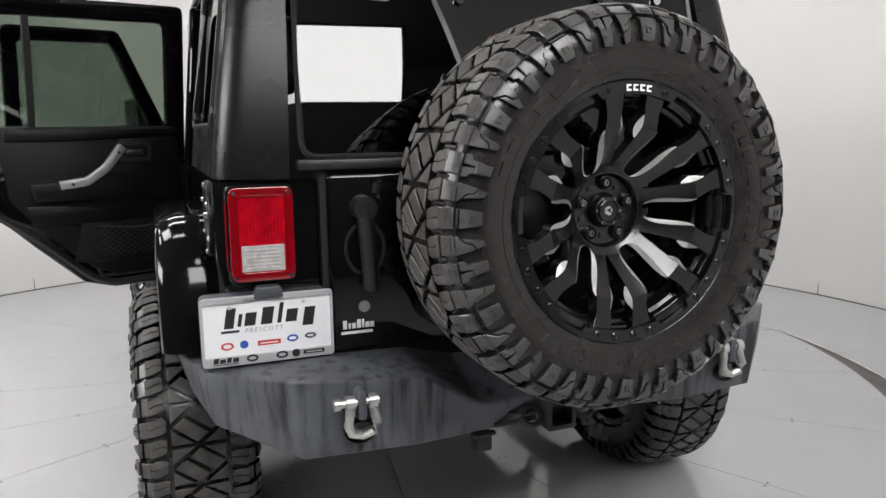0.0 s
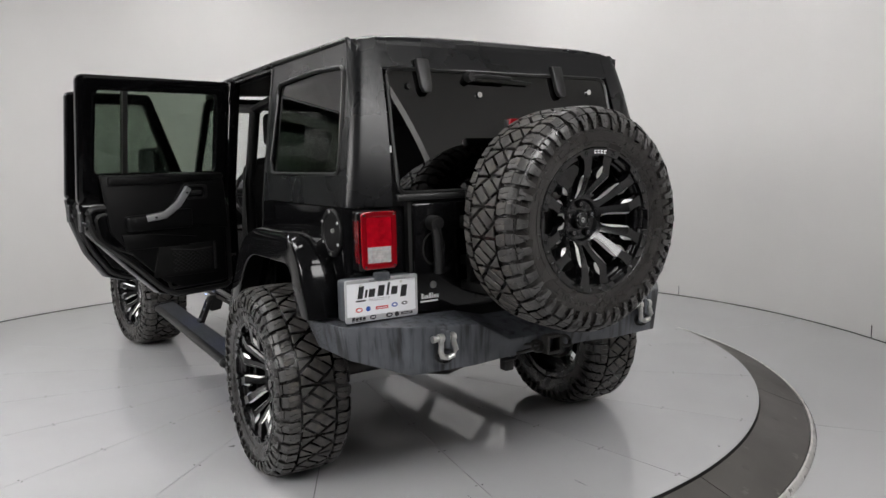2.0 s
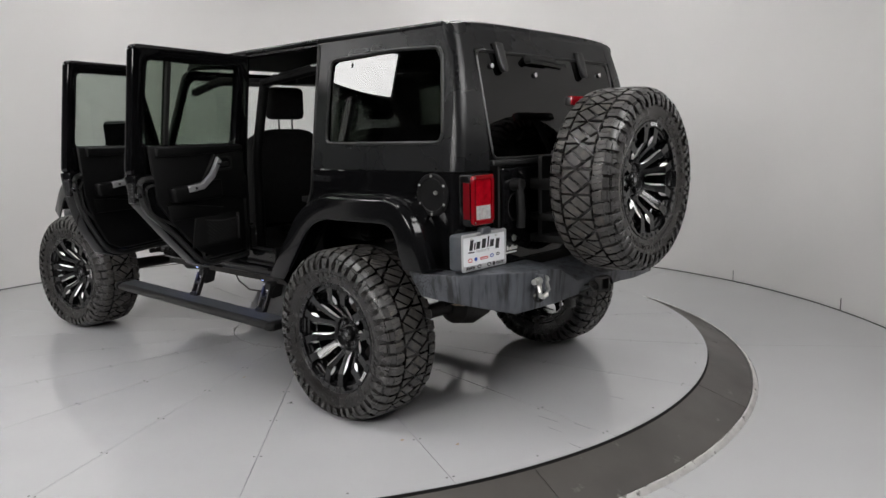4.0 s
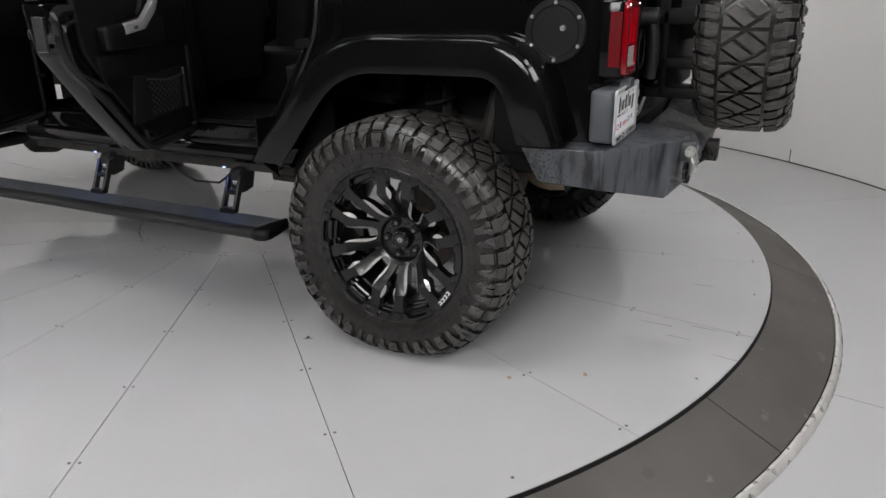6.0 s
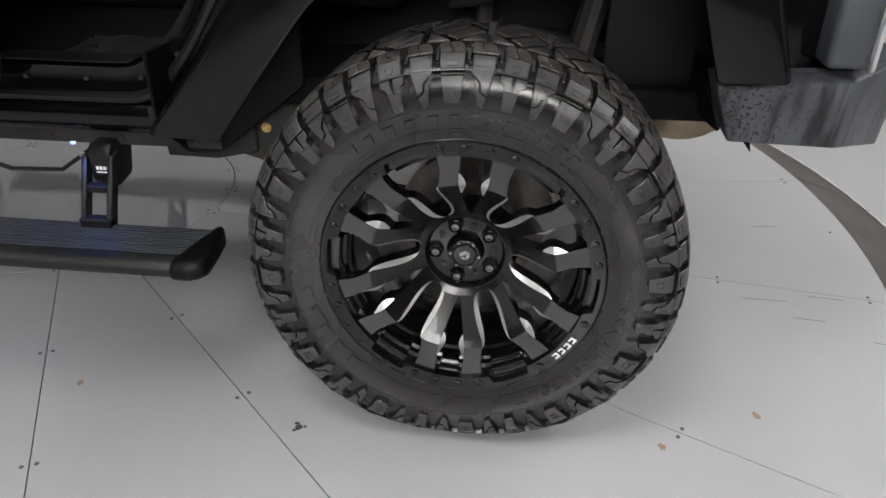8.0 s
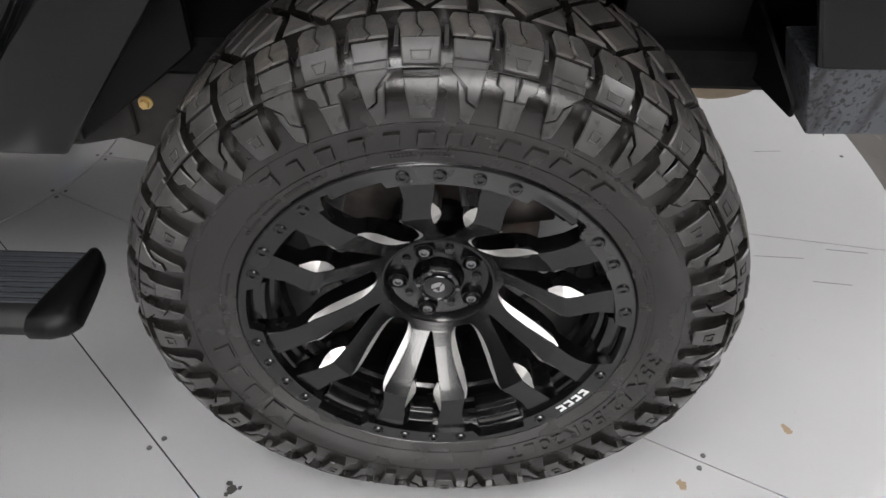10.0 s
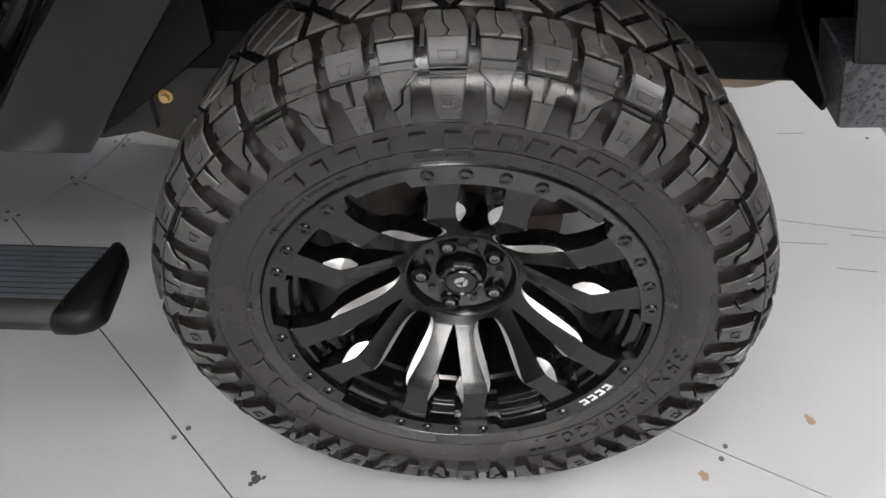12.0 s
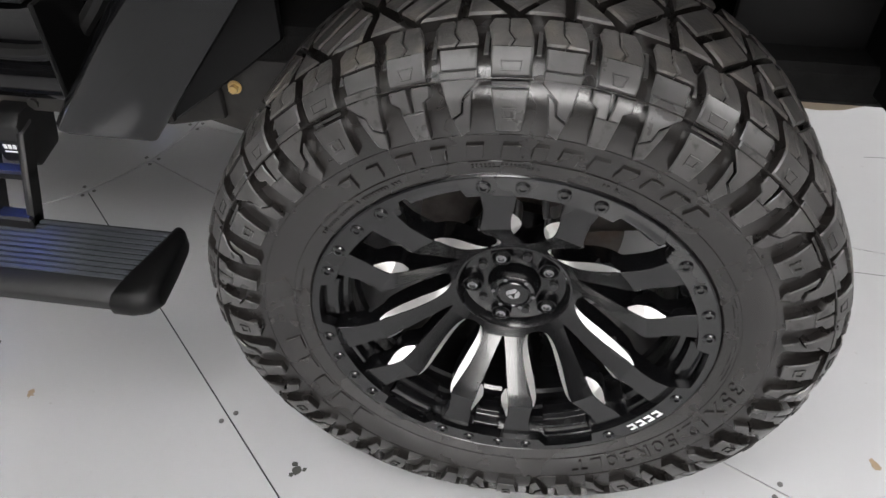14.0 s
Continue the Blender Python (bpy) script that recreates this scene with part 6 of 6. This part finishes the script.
# ---- inside ----
bm = bmesh.new()
loft(bm, [[Vector((x, y, z)) for y, z in ((2.10, 0.95), (1.86, 1.00), (1.80, 1.10), (1.84, 1.25), (1.98, 1.30), (2.10, 1.29))] for x in (XS + 0.06, flip_x(XS + 0.06))])
part("dashboard", bevel(bm, 0.02, 3), M_TRIM, car, "black moulded dashboard")
bm = bmesh.new()
c, ax, ay = Vector((-0.36, 1.70, 1.20)), Vector((1, 0, 0)), Vector((0, 0.35, 0.94))
tube(bm, [c + 0.185 * (math.cos(a) * ax + math.sin(a) * ay) for a in np.linspace(0, 2 * math.pi, 33)[:-1]], 0.016, 8, loop=True)
for a in (0.1, 3.04, 4.71):
    tube(bm, [c, c + 0.18 * (math.cos(a) * ax + math.sin(a) * ay)], 0.014, 6)
cyl(bm, c + Vector((0, -0.02, 0.01)), c + Vector((0, 0.16, -0.06)), 0.06, 16, 0.03)
part("steering_wheel", bm, M_PLASTIC, car, "black steering wheel")


def seat(x0, x1, yb, headrests, name, yfront):
    bm = bmesh.new()
    w = x1 - x0
    # cushion
    rings = []
    for x in np.linspace(x0, x1, 7):
        u = abs(2 * (x - x0) / w - 1)
        b = 0.03 * (u > 0.6) - 0.01 * u
        rings.append([Vector((x, yfront, 0.86)), Vector((x, yfront + 0.01, 0.955 + b)), Vector((x, yb + 0.08, 0.945 + b)), Vector((x, yb + 0.02, 0.84))])
    loft(bm, rings)
    s = part(name, bevel(bm, 0.02, 3), M_FABRIC, car, "black cloth seat")
    bm = bmesh.new()
    rings = []
    for x in np.linspace(x0, x1, 9):
        u = abs(2 * (x - x0) / w - 1)
        b = 0.035 * (u > 0.7)
        top = 1.47 - 0.05 * u ** 4
        rings.append([Vector((x, yb + 0.14 + b, 0.90)), Vector((x, yb + 0.10 + b, 1.15)), Vector((x, yb + 0.03 + b, top - 0.02)), Vector((x, yb - 0.03, top)), Vector((x, yb - 0.08, top - 0.04)), Vector((x, yb - 0.06, 1.15)), Vector((x, yb - 0.01, 0.86))])
    loft(bm, rings)
    part("backrest", bevel(bm, 0.018, 3), M_FABRIC, s)
    for hx in headrests:
        bm = bmesh.new()
        box(bm, hx - 0.125, hx + 0.125, yb - 0.085, yb + 0.025, 1.525, 1.725)
        h = part("headrest", bevel(bm, 0.035, 4), M_FABRIC, s)
        for dx in (-0.05, 0.05):
            bm = bmesh.new()
            cyl(bm, (hx + dx, yb - 0.03, 1.40), (hx + dx, yb - 0.03, 1.54), 0.006, 8)
            part("headrest_post", bm, M_CHROME, s)
    return s


seat(-0.62, -0.13, 1.18, (-0.375,), "driver_seat", 1.66)
seat(0.19, 0.68, 1.18, (0.435,), "passenger_seat", 1.66)
seat(-0.60, 0.66, 0.16, (-0.36, 0.42), "rear_bench", 0.68)
bm = bmesh.new()
for s in (-1, 1):
    x = CX + s * 0.64
    tube(bm, [(x, 1.15, 0.74), (x, 1.14, 1.30), (x - s * 0.03, 1.06, 1.74), (x - s * 0.05, 0.6, 1.79), (x - s * 0.05, 0.10, 1.78), (x, -0.30, 1.30), (x + s * 0.02, -0.42, 1.05)], 0.032, 10)
    tube(bm, [(x - s * 0.04, 1.03, 1.74), (x - s * 0.03, 1.55, 1.78), (x, 1.82, 1.72)], 0.028, 10)
tube(bm, [(CX - 0.56, 1.03, 1.76), (CX, 1.03, 1.79), (CX + 0.56, 1.03, 1.76)], 0.032, 10)
tube(bm, [(CX - 0.55, 0.12, 1.77), (CX, 0.12, 1.79), (CX + 0.55, 0.12, 1.77)], 0.032, 10)
part("sport_bar", bm, M_TRIM, car, "padded black roll bar")
part("sound_bar", rbox(CX - 0.42, CX + 0.42, 0.98, 1.20, 1.74, 1.82, 0.02, 3), M_TRIM, car)
bm = bmesh.new()
box(bm, CX - 0.68, CX + 0.68, -0.49, 1.68, 1.880, 1.892)
part("headliner", bm, M_CARPET, car)
part("dome_lamp", rbox(-0.60, -0.28, 0.52, 0.58, 1.800, 1.812, 0.004, 2), M_FRAMEPLATE, car, "pale strip lamp inside the roof")
bm = bmesh.new()
box(bm, CX - 0.11, CX + 0.11, 1.74, 1.76, 1.66, 1.73)
part("inside_mirror", bevel(bm, 0.012, 2), M_PLASTIC, car)
bm = bmesh.new()
box(bm, -0.09, 0.15, 0.70, 1.70, 0.72, 0.98)
part("centre_console", bevel(bm, 0.03, 3), M_TRIM, car)

# ---- side steps ----


def step_board():
    """Ribbed board on two powered arms."""
    bm = bmesh.new()
    sec = [(-0.835, 0.402), (-0.950, 0.398), (-0.974, 0.394), (-0.986, 0.382), (-0.986, 0.366), (-0.974, 0.356), (-0.900, 0.360), (-0.835, 0.372)]
    loft(bm, [[Vector((x, y + lean * (-0.828 - x) / 0.165, z)) for x, z in sec] for y, lean in ((0.560, 0.036), (2.460, -0.036))])
    return bevel(bm, 0.003, 2, 40)


for mirror_it in (False, True):
    fx = flip_x if mirror_it else (lambda x: x)
    def put(name, bm, mat, parent, label=""):
        for v in bm.verts:
            v.co.x = fx(v.co.x)
        return part(name, bm, mat, parent, label)
    board = put("side_step", step_board(), M_PLASTIC, car, "lowered black side step")
    # The ribs' glints are put into a lighter grey than the board.
    bm = bmesh.new()
    for k in range(10):
        x = -0.843 - 0.0112 * k
        z = 0.4018 - 0.0035 * k / 10
        u = (-0.828 - x) / 0.165
        box(bm, x - 0.0066, x, 0.562 + 0.044 * u, 2.458 - 0.044 * u, z, z + 0.0030)
    put("tread_ribs", bm, M_GREYPLASTIC, board, "tread ribs greyed for their glints")
    for y0, y1, lean0, lean1 in ((0.540, 0.564, -0.004, 0.046), (2.456, 2.480, -0.046, 0.004)):
        bm = bmesh.new()
        rings = []
        ends = ((0.0, 0.72), (0.25, 0.92), (0.55, 1.0), (1.0, 1.0)) if y0 < 1 else ((1.0, 0.72), (0.75, 0.92), (0.45, 1.0), (0.0, 1.0))
        for t, k in sorted(ends):
            at_y = lambda x: y0 + (y1 - y0) * t + (lean0 + (lean1 - lean0) * t) * (-0.828 - x) / 0.165
            rings.append([Vector((-0.910 + (x + 0.910) * k, at_y(x), 0.380 + (z - 0.380) * k)) for x, z in ((-0.828, 0.409), (-0.950, 0.405), (-0.980, 0.400), (-0.993, 0.384), (-0.992, 0.364), (-0.978, 0.352), (-0.900, 0.356), (-0.828, 0.368))])
        loft(bm, rings)
        put("end_cap", bevel(bm, 0.006, 2, 40), M_TRIM, board)
    for y in (0.835, 1.585):
        # gearbox of the folding step, with its label
        bm = bmesh.new()
        prism(bm, [(-0.690, y - 0.034, 0.575), (-0.785, y - 0.034, 0.575), (-0.800, y - 0.034, 0.560), (-0.800, y - 0.034, 0.492), (-0.782, y - 0.034, 0.470), (-0.720, y - 0.034, 0.480)], (0, 0.054, 0))
        arm = put("step_arm", bevel(bm, 0.007, 2), M_PLASTIC, board, "black step gearbox")
        put("arm_label", rbox(-0.8022, -0.7995, y - 0.030, y + 0.008, 0.508, 0.530, 0.0008, 1), M_INK, arm, "black label plate")
        for k in range(4):
            put("label_bar", rbox(-0.8036, -0.8020, y - 0.027 + 0.0082 * k, y - 0.0212 + 0.0082 * k, 0.518, 0.526, 0.0004, 1), M_WHITEINK, arm)
        put("label_bar", rbox(-0.8036, -0.8020, y - 0.027, y + 0.004, 0.511, 0.5135, 0.0004, 1), M_WHITEINK, arm)
        # two-armed link with an open window
        for dy in (-0.038, 0.023):
            bm = bmesh.new()
            prism(bm, [(-0.765, y + dy, 0.555), (-0.800, y + dy, 0.548), (-0.866, y + dy, 0.400), (-0.838, y + dy, 0.390)], (0, 0.013, 0))
            put("swing_link", bevel(bm, 0.003, 1), M_PLASTIC, board)
        put("link_foot", rbox(-0.866, -0.836, y - 0.038, y + 0.036, 0.394, 0.424, 0.004, 1), M_PLASTIC, board)
        put("link_bridge", rbox(-0.826, -0.800, y - 0.038, y + 0.036, 0.470, 0.488, 0.004, 1), M_PLASTIC, board)
        for z, x in ((0.545, -0.786), (0.500, -0.805)):
            bm = bmesh.new()
            cyl(bm, (x, y + 0.034, z), (x, y + 0.044, z), 0.0065, 10)
            put("arm_pin", bm, M_STEEL, arm)
        bm = bmesh.new()
        cyl(bm, (-0.790, y + 0.052, 0.578), (-0.792, y + 0.052, 0.572), 0.006, 12)
        put("step_light", bm, M_BLUE, arm, "small blue-white step light")
for y in (0.835, 1.585):
    data = bpy.data.lights.new("step_lamp", "SPOT")
    data.energy, data.color, data.spot_size, data.spot_blend, data.shadow_soft_size = STEP_WATTS, (0.12, 0.22, 1.0), radians(105), 0.8, 0.008
    lamp = new("step_lamp", data)
    lamp.matrix_world = look((-0.812, y + 0.022, 0.560), (-0.90, y + 0.05, 0.38))

# An added narrow lamp makes the small bright spot under the car.
data = bpy.data.lights.new("under_car_spot", "SPOT")
data.energy, data.color, data.spot_size, data.spot_blend, data.shadow_soft_size = 4.0, (0.40, 0.55, 1.0), radians(4.0), 0.6, 0.004
lamp = new("under_car_spot", data)
lamp.matrix_world = look((flip_x(-0.797), 0.93, 0.46), (-0.055, 1.047, 0.0))

# ---- underneath ----


def rail():
    bm = bmesh.new()
    loft(bm, [[Vector((x, y, z + dz)) for x, dz in ((-0.46, 0.0), (-0.39, 0.0), (-0.39, 0.10), (-0.46, 0.10))] for y, z in ((-0.72, 0.62), (-0.45, 0.64), (0.05, 0.70), (0.45, 0.56), (2.2, 0.54), (2.6, 0.66), (3.6, 0.64))])
    return bevel(bm, 0.006, 1)


both("frame_rail", rail, M_CHASSIS)


def outrigger():
    """Flat rail end with a turned edge, between the step's mount and the suspension bracket."""
    bm = bmesh.new()
    prism(bm, [(-0.694, y, z) for y, z in ((0.50, 0.596), (0.50, 0.535), (0.60, 0.513), (0.72, 0.515), (0.72, 0.600))], (0.012, 0, 0))
    prism(bm, [(-0.694, y, z) for y, z in ((0.505, 0.600), (0.505, 0.588), (0.72, 0.588), (0.72, 0.600))], (0.10, 0, 0))
    return bevel(bm, 0.003, 1)


both("frame_outrigger", outrigger, M_CHASSIS)
for y in (0.70, 1.15, 1.62, 2.0):
    both("body_bracket", lambda: rbox(-0.74, -0.44, y, y + 0.07, 0.555, 0.60, 0.008, 2), M_CHASSIS)


def pinch():
    bm = bmesh.new()
    box(bm, XS + 0.035, XS + 0.045, 0.56, 2.08, 0.560, 0.60)
    for y in np.linspace(0.62, 2.02, 9):
        cyl(bm, (XS + 0.030, y, 0.575), (XS + 0.050, y, 0.575), 0.009, 8)
    return bm


both("pinch_seam", pinch, M_CHASSIS)
for y, nm in ((0.0, "rear_axle"), (WB, "front_axle")):
    bm = bmesh.new()
    cyl(bm, (-0.70, y, HUB_Z), (flip_x(-0.70), y, HUB_Z), 0.042, 14)
    rings = []
    for x, r in ((-0.17, 0.05), (-0.12, 0.11), (0.0, 0.135), (0.12, 0.11), (0.17, 0.05)):
        rings.append([Vector((CX + x, y + r * math.cos(a) * 1.05, HUB_Z + r * math.sin(a))) for a in np.linspace(0, 2 * math.pi, 17)[:-1]])
    loft(bm, rings)
    part(nm, bm, M_CHASSIS, car)
for y in (0.0, WB):
    for right in (False, True):
        fx = flip_x if right else (lambda x: x)
        bm = bmesh.new()
        rot = [(-0.735, 0.165), (-0.757, 0.165), (-0.757, 0.085), (-0.790, 0.080), (-0.795, 0.035), (-0.735, 0.035)]
        lathe(bm, rot, at=lambda d, r, a: (fx(d), y - r * math.cos(a), HUB_Z + r * math.sin(a)), n=48)
        part("brake_disc", bm, M_ROTOR, car, "rust-tinted brake disc")
        bm = bmesh.new()
        s = [Vector((fx(-0.715), y - 0.19 * math.cos(a), HUB_Z + 0.19 * math.sin(a))) for a in np.linspace(0.15, 1.05, 7)]
        s += [Vector((fx(-0.715), y - 0.10 * math.cos(a), HUB_Z + 0.10 * math.sin(a))) for a in np.linspace(1.05, 0.15, 7)]
        prism(bm, s, (-0.06 if not right else 0.06, 0, 0))
        part("brake_caliper", bevel(bm, 0.006, 2), M_ROTOR, car)
        bm = bmesh.new()
        cyl(bm, (fx(-0.700), y, HUB_Z), (fx(-0.735), y, HUB_Z), 0.15, 32)
        part("dust_shield", bm, M_CHASSIS, car)


def links():
    bm = bmesh.new()
    tube(bm, [(-0.58, 0.0, 0.36), (-0.56, 0.30, 0.40), (-0.52, 0.62, 0.50)], 0.028, 8)
    prism(bm, [(-0.682, 0.34, 0.70), (-0.682, 0.440, 0.655), (-0.682, 0.535, 0.598), (-0.682, 0.56, 0.53), (-0.682, 0.46, 0.50), (-0.682, 0.36, 0.53)], (0.008, 0, 0))
    prism(bm, [(-0.602, 0.34, 0.70), (-0.602, 0.440, 0.655), (-0.602, 0.535, 0.598), (-0.602, 0.56, 0.53), (-0.602, 0.46, 0.50), (-0.602, 0.36, 0.53)], (0.008, 0, 0))
    tube(bm, [(-0.62, -0.10, 0.40), (-0.60, -0.20, 0.70), (-0.60, -0.25, 0.92)], 0.030, 10)
    tube(bm, [(-0.50, 0.0, 0.48), (-0.50, 0.0, 0.98)], 0.020, 8)
    return bm


for right in (False, True):
    bm = links()
    if right:
        for v in bm.verts:
            v.co.x = flip_x(v.co.x)
    loose("suspension_link", bm, M_CHASSIS, car)
for s in (-0.60, flip_x(-0.60)):
    bm = bmesh.new()
    pts = [(CX + (s - CX) * 0.86 + 0.055 * math.cos(a), 0.02 + 0.055 * math.sin(a), 0.48 + 0.48 * a / (2 * math.pi * 7)) for a in np.linspace(0, 2 * math.pi * 7, 112)]
    tube(bm, pts, 0.008, 6)
    part("coil_spring", bm, M_CHASSIS, car)
bm = bmesh.new()
cyl(bm, (-0.678, 0.478, 0.591), (-0.694, 0.478, 0.591), 0.0075, 6)
cyl(bm, (-0.680, 0.478, 0.591), (-0.685, 0.478, 0.591), 0.0115, 18)
part("link_bolt", bm, M_ZINC, car, "yellow zinc bolt head")
bm = bmesh.new()
rings = []
for x, k in ((-0.60, 0.6), (-0.585, 0.92), (-0.56, 1.0), (0.30, 1.0), (0.325, 0.92), (0.34, 0.6)):
    rings.append([Vector((x, -0.45 + 0.115 * k * math.cos(a), 0.640 + 0.075 * k * math.sin(a))) for a in np.linspace(0, 2 * math.pi, 21)[:-1]])
loft(bm, rings)
part("muffler", bm, M_MUFFLER, car, "heat-stained tan metal muffler")
bm = bmesh.new()
tube(bm, [(0.30, -0.45, 0.63), (0.45, -0.42, 0.63), (0.50, -0.2, 0.66), (0.48, 0.3, 0.56), (0.30, 0.7, 0.52), (0.25, 2.0, 0.50)], 0.030, 10)
part("exhaust_pipe", bm, M_MUFFLER, car)



def wing_plate():
    """The dark plate between the wheelhouse and the bumper, its lower edge slanting."""
    bm = bmesh.new()
    prism(bm, [(-0.668, y, z) for y, z in ((-0.26, 0.735), (-0.31, 0.708), (-0.425, 0.664), (-0.535, 0.656), (-0.60, 0.70), (-0.60, 1.0), (-0.26, 1.0))], (0.010, 0, 0))
    prism(bm, [(-0.830, -0.470, z) for z in (0.68, 0.70)] + [(-0.660, -0.440, 0.80), (-0.660, -0.440, 0.68)], (0, -0.008, 0))
    return bevel(bm, 0.003, 1)


both("wing_plate", wing_plate, M_TRIM, "dark plate inside the wheel arch")
def splash_panel():
    """The liner's front foot, reaching inward from the flare to the frame."""
    bm = bmesh.new()
    prism(bm, [(-0.742, y, z) for y, z in ((0.36, 0.712), (0.424, 0.660), (0.574, 0.548), (0.64, 0.548), (0.64, 0.80), (0.36, 0.92))], (0.010, 0, 0))
    prism(bm, [(-0.742, 0.640, 0.548), (-0.860, 0.640, 0.640), (-0.860, 0.640, 0.80), (-0.742, 0.640, 0.80)], (0, 0.008, 0))
    return bevel(bm, 0.003, 1)


both("splash_panel", splash_panel, M_TRIM, "dark liner foot inside the wheel arch")
bm = bmesh.new()
box(bm, -0.36, 0.40, 0.75, 1.80, 0.50, 0.64)
part("belly_skid", bevel(bm, 0.03, 2), M_CHASSIS, car)
bm = bmesh.new()
box(bm, -0.38, 0.10, -0.20, 0.60, 0.56, 0.68)
part("fuel_tank_skid", bevel(bm, 0.03, 2), M_CHASSIS, car)
bm = bmesh.new()
tube(bm, [(CX, 0.1, 0.44), (CX, 1.0, 0.52)], 0.035, 10)
part("drive_shaft", bm, M_CHASSIS, car)
bm = bmesh.new()
tube(bm, [(-0.74, 1.26, 0.575), (-0.755, 1.20, 0.53), (-0.76, 1.08, 0.49), (-0.76, 0.95, 0.495), (-0.75, 0.86, 0.555)], 0.0055, 6)
part("step_cable", bm, M_SEAL, car, "loose black cable")
bm = bmesh.new()
box(bm, CX - 0.70, CX + 0.70, -0.66, -0.60, 0.62, 0.76)
part("rear_crossmember", bevel(bm, 0.01, 1), M_CHASSIS, car)
bm = bmesh.new()
tube(bm, [(-0.20, -0.55, 0.64), (0.30, -0.30, 0.50), (0.62, -0.12, 0.40)], 0.014, 8)
part("track_bar", bm, M_CHASSIS, car)
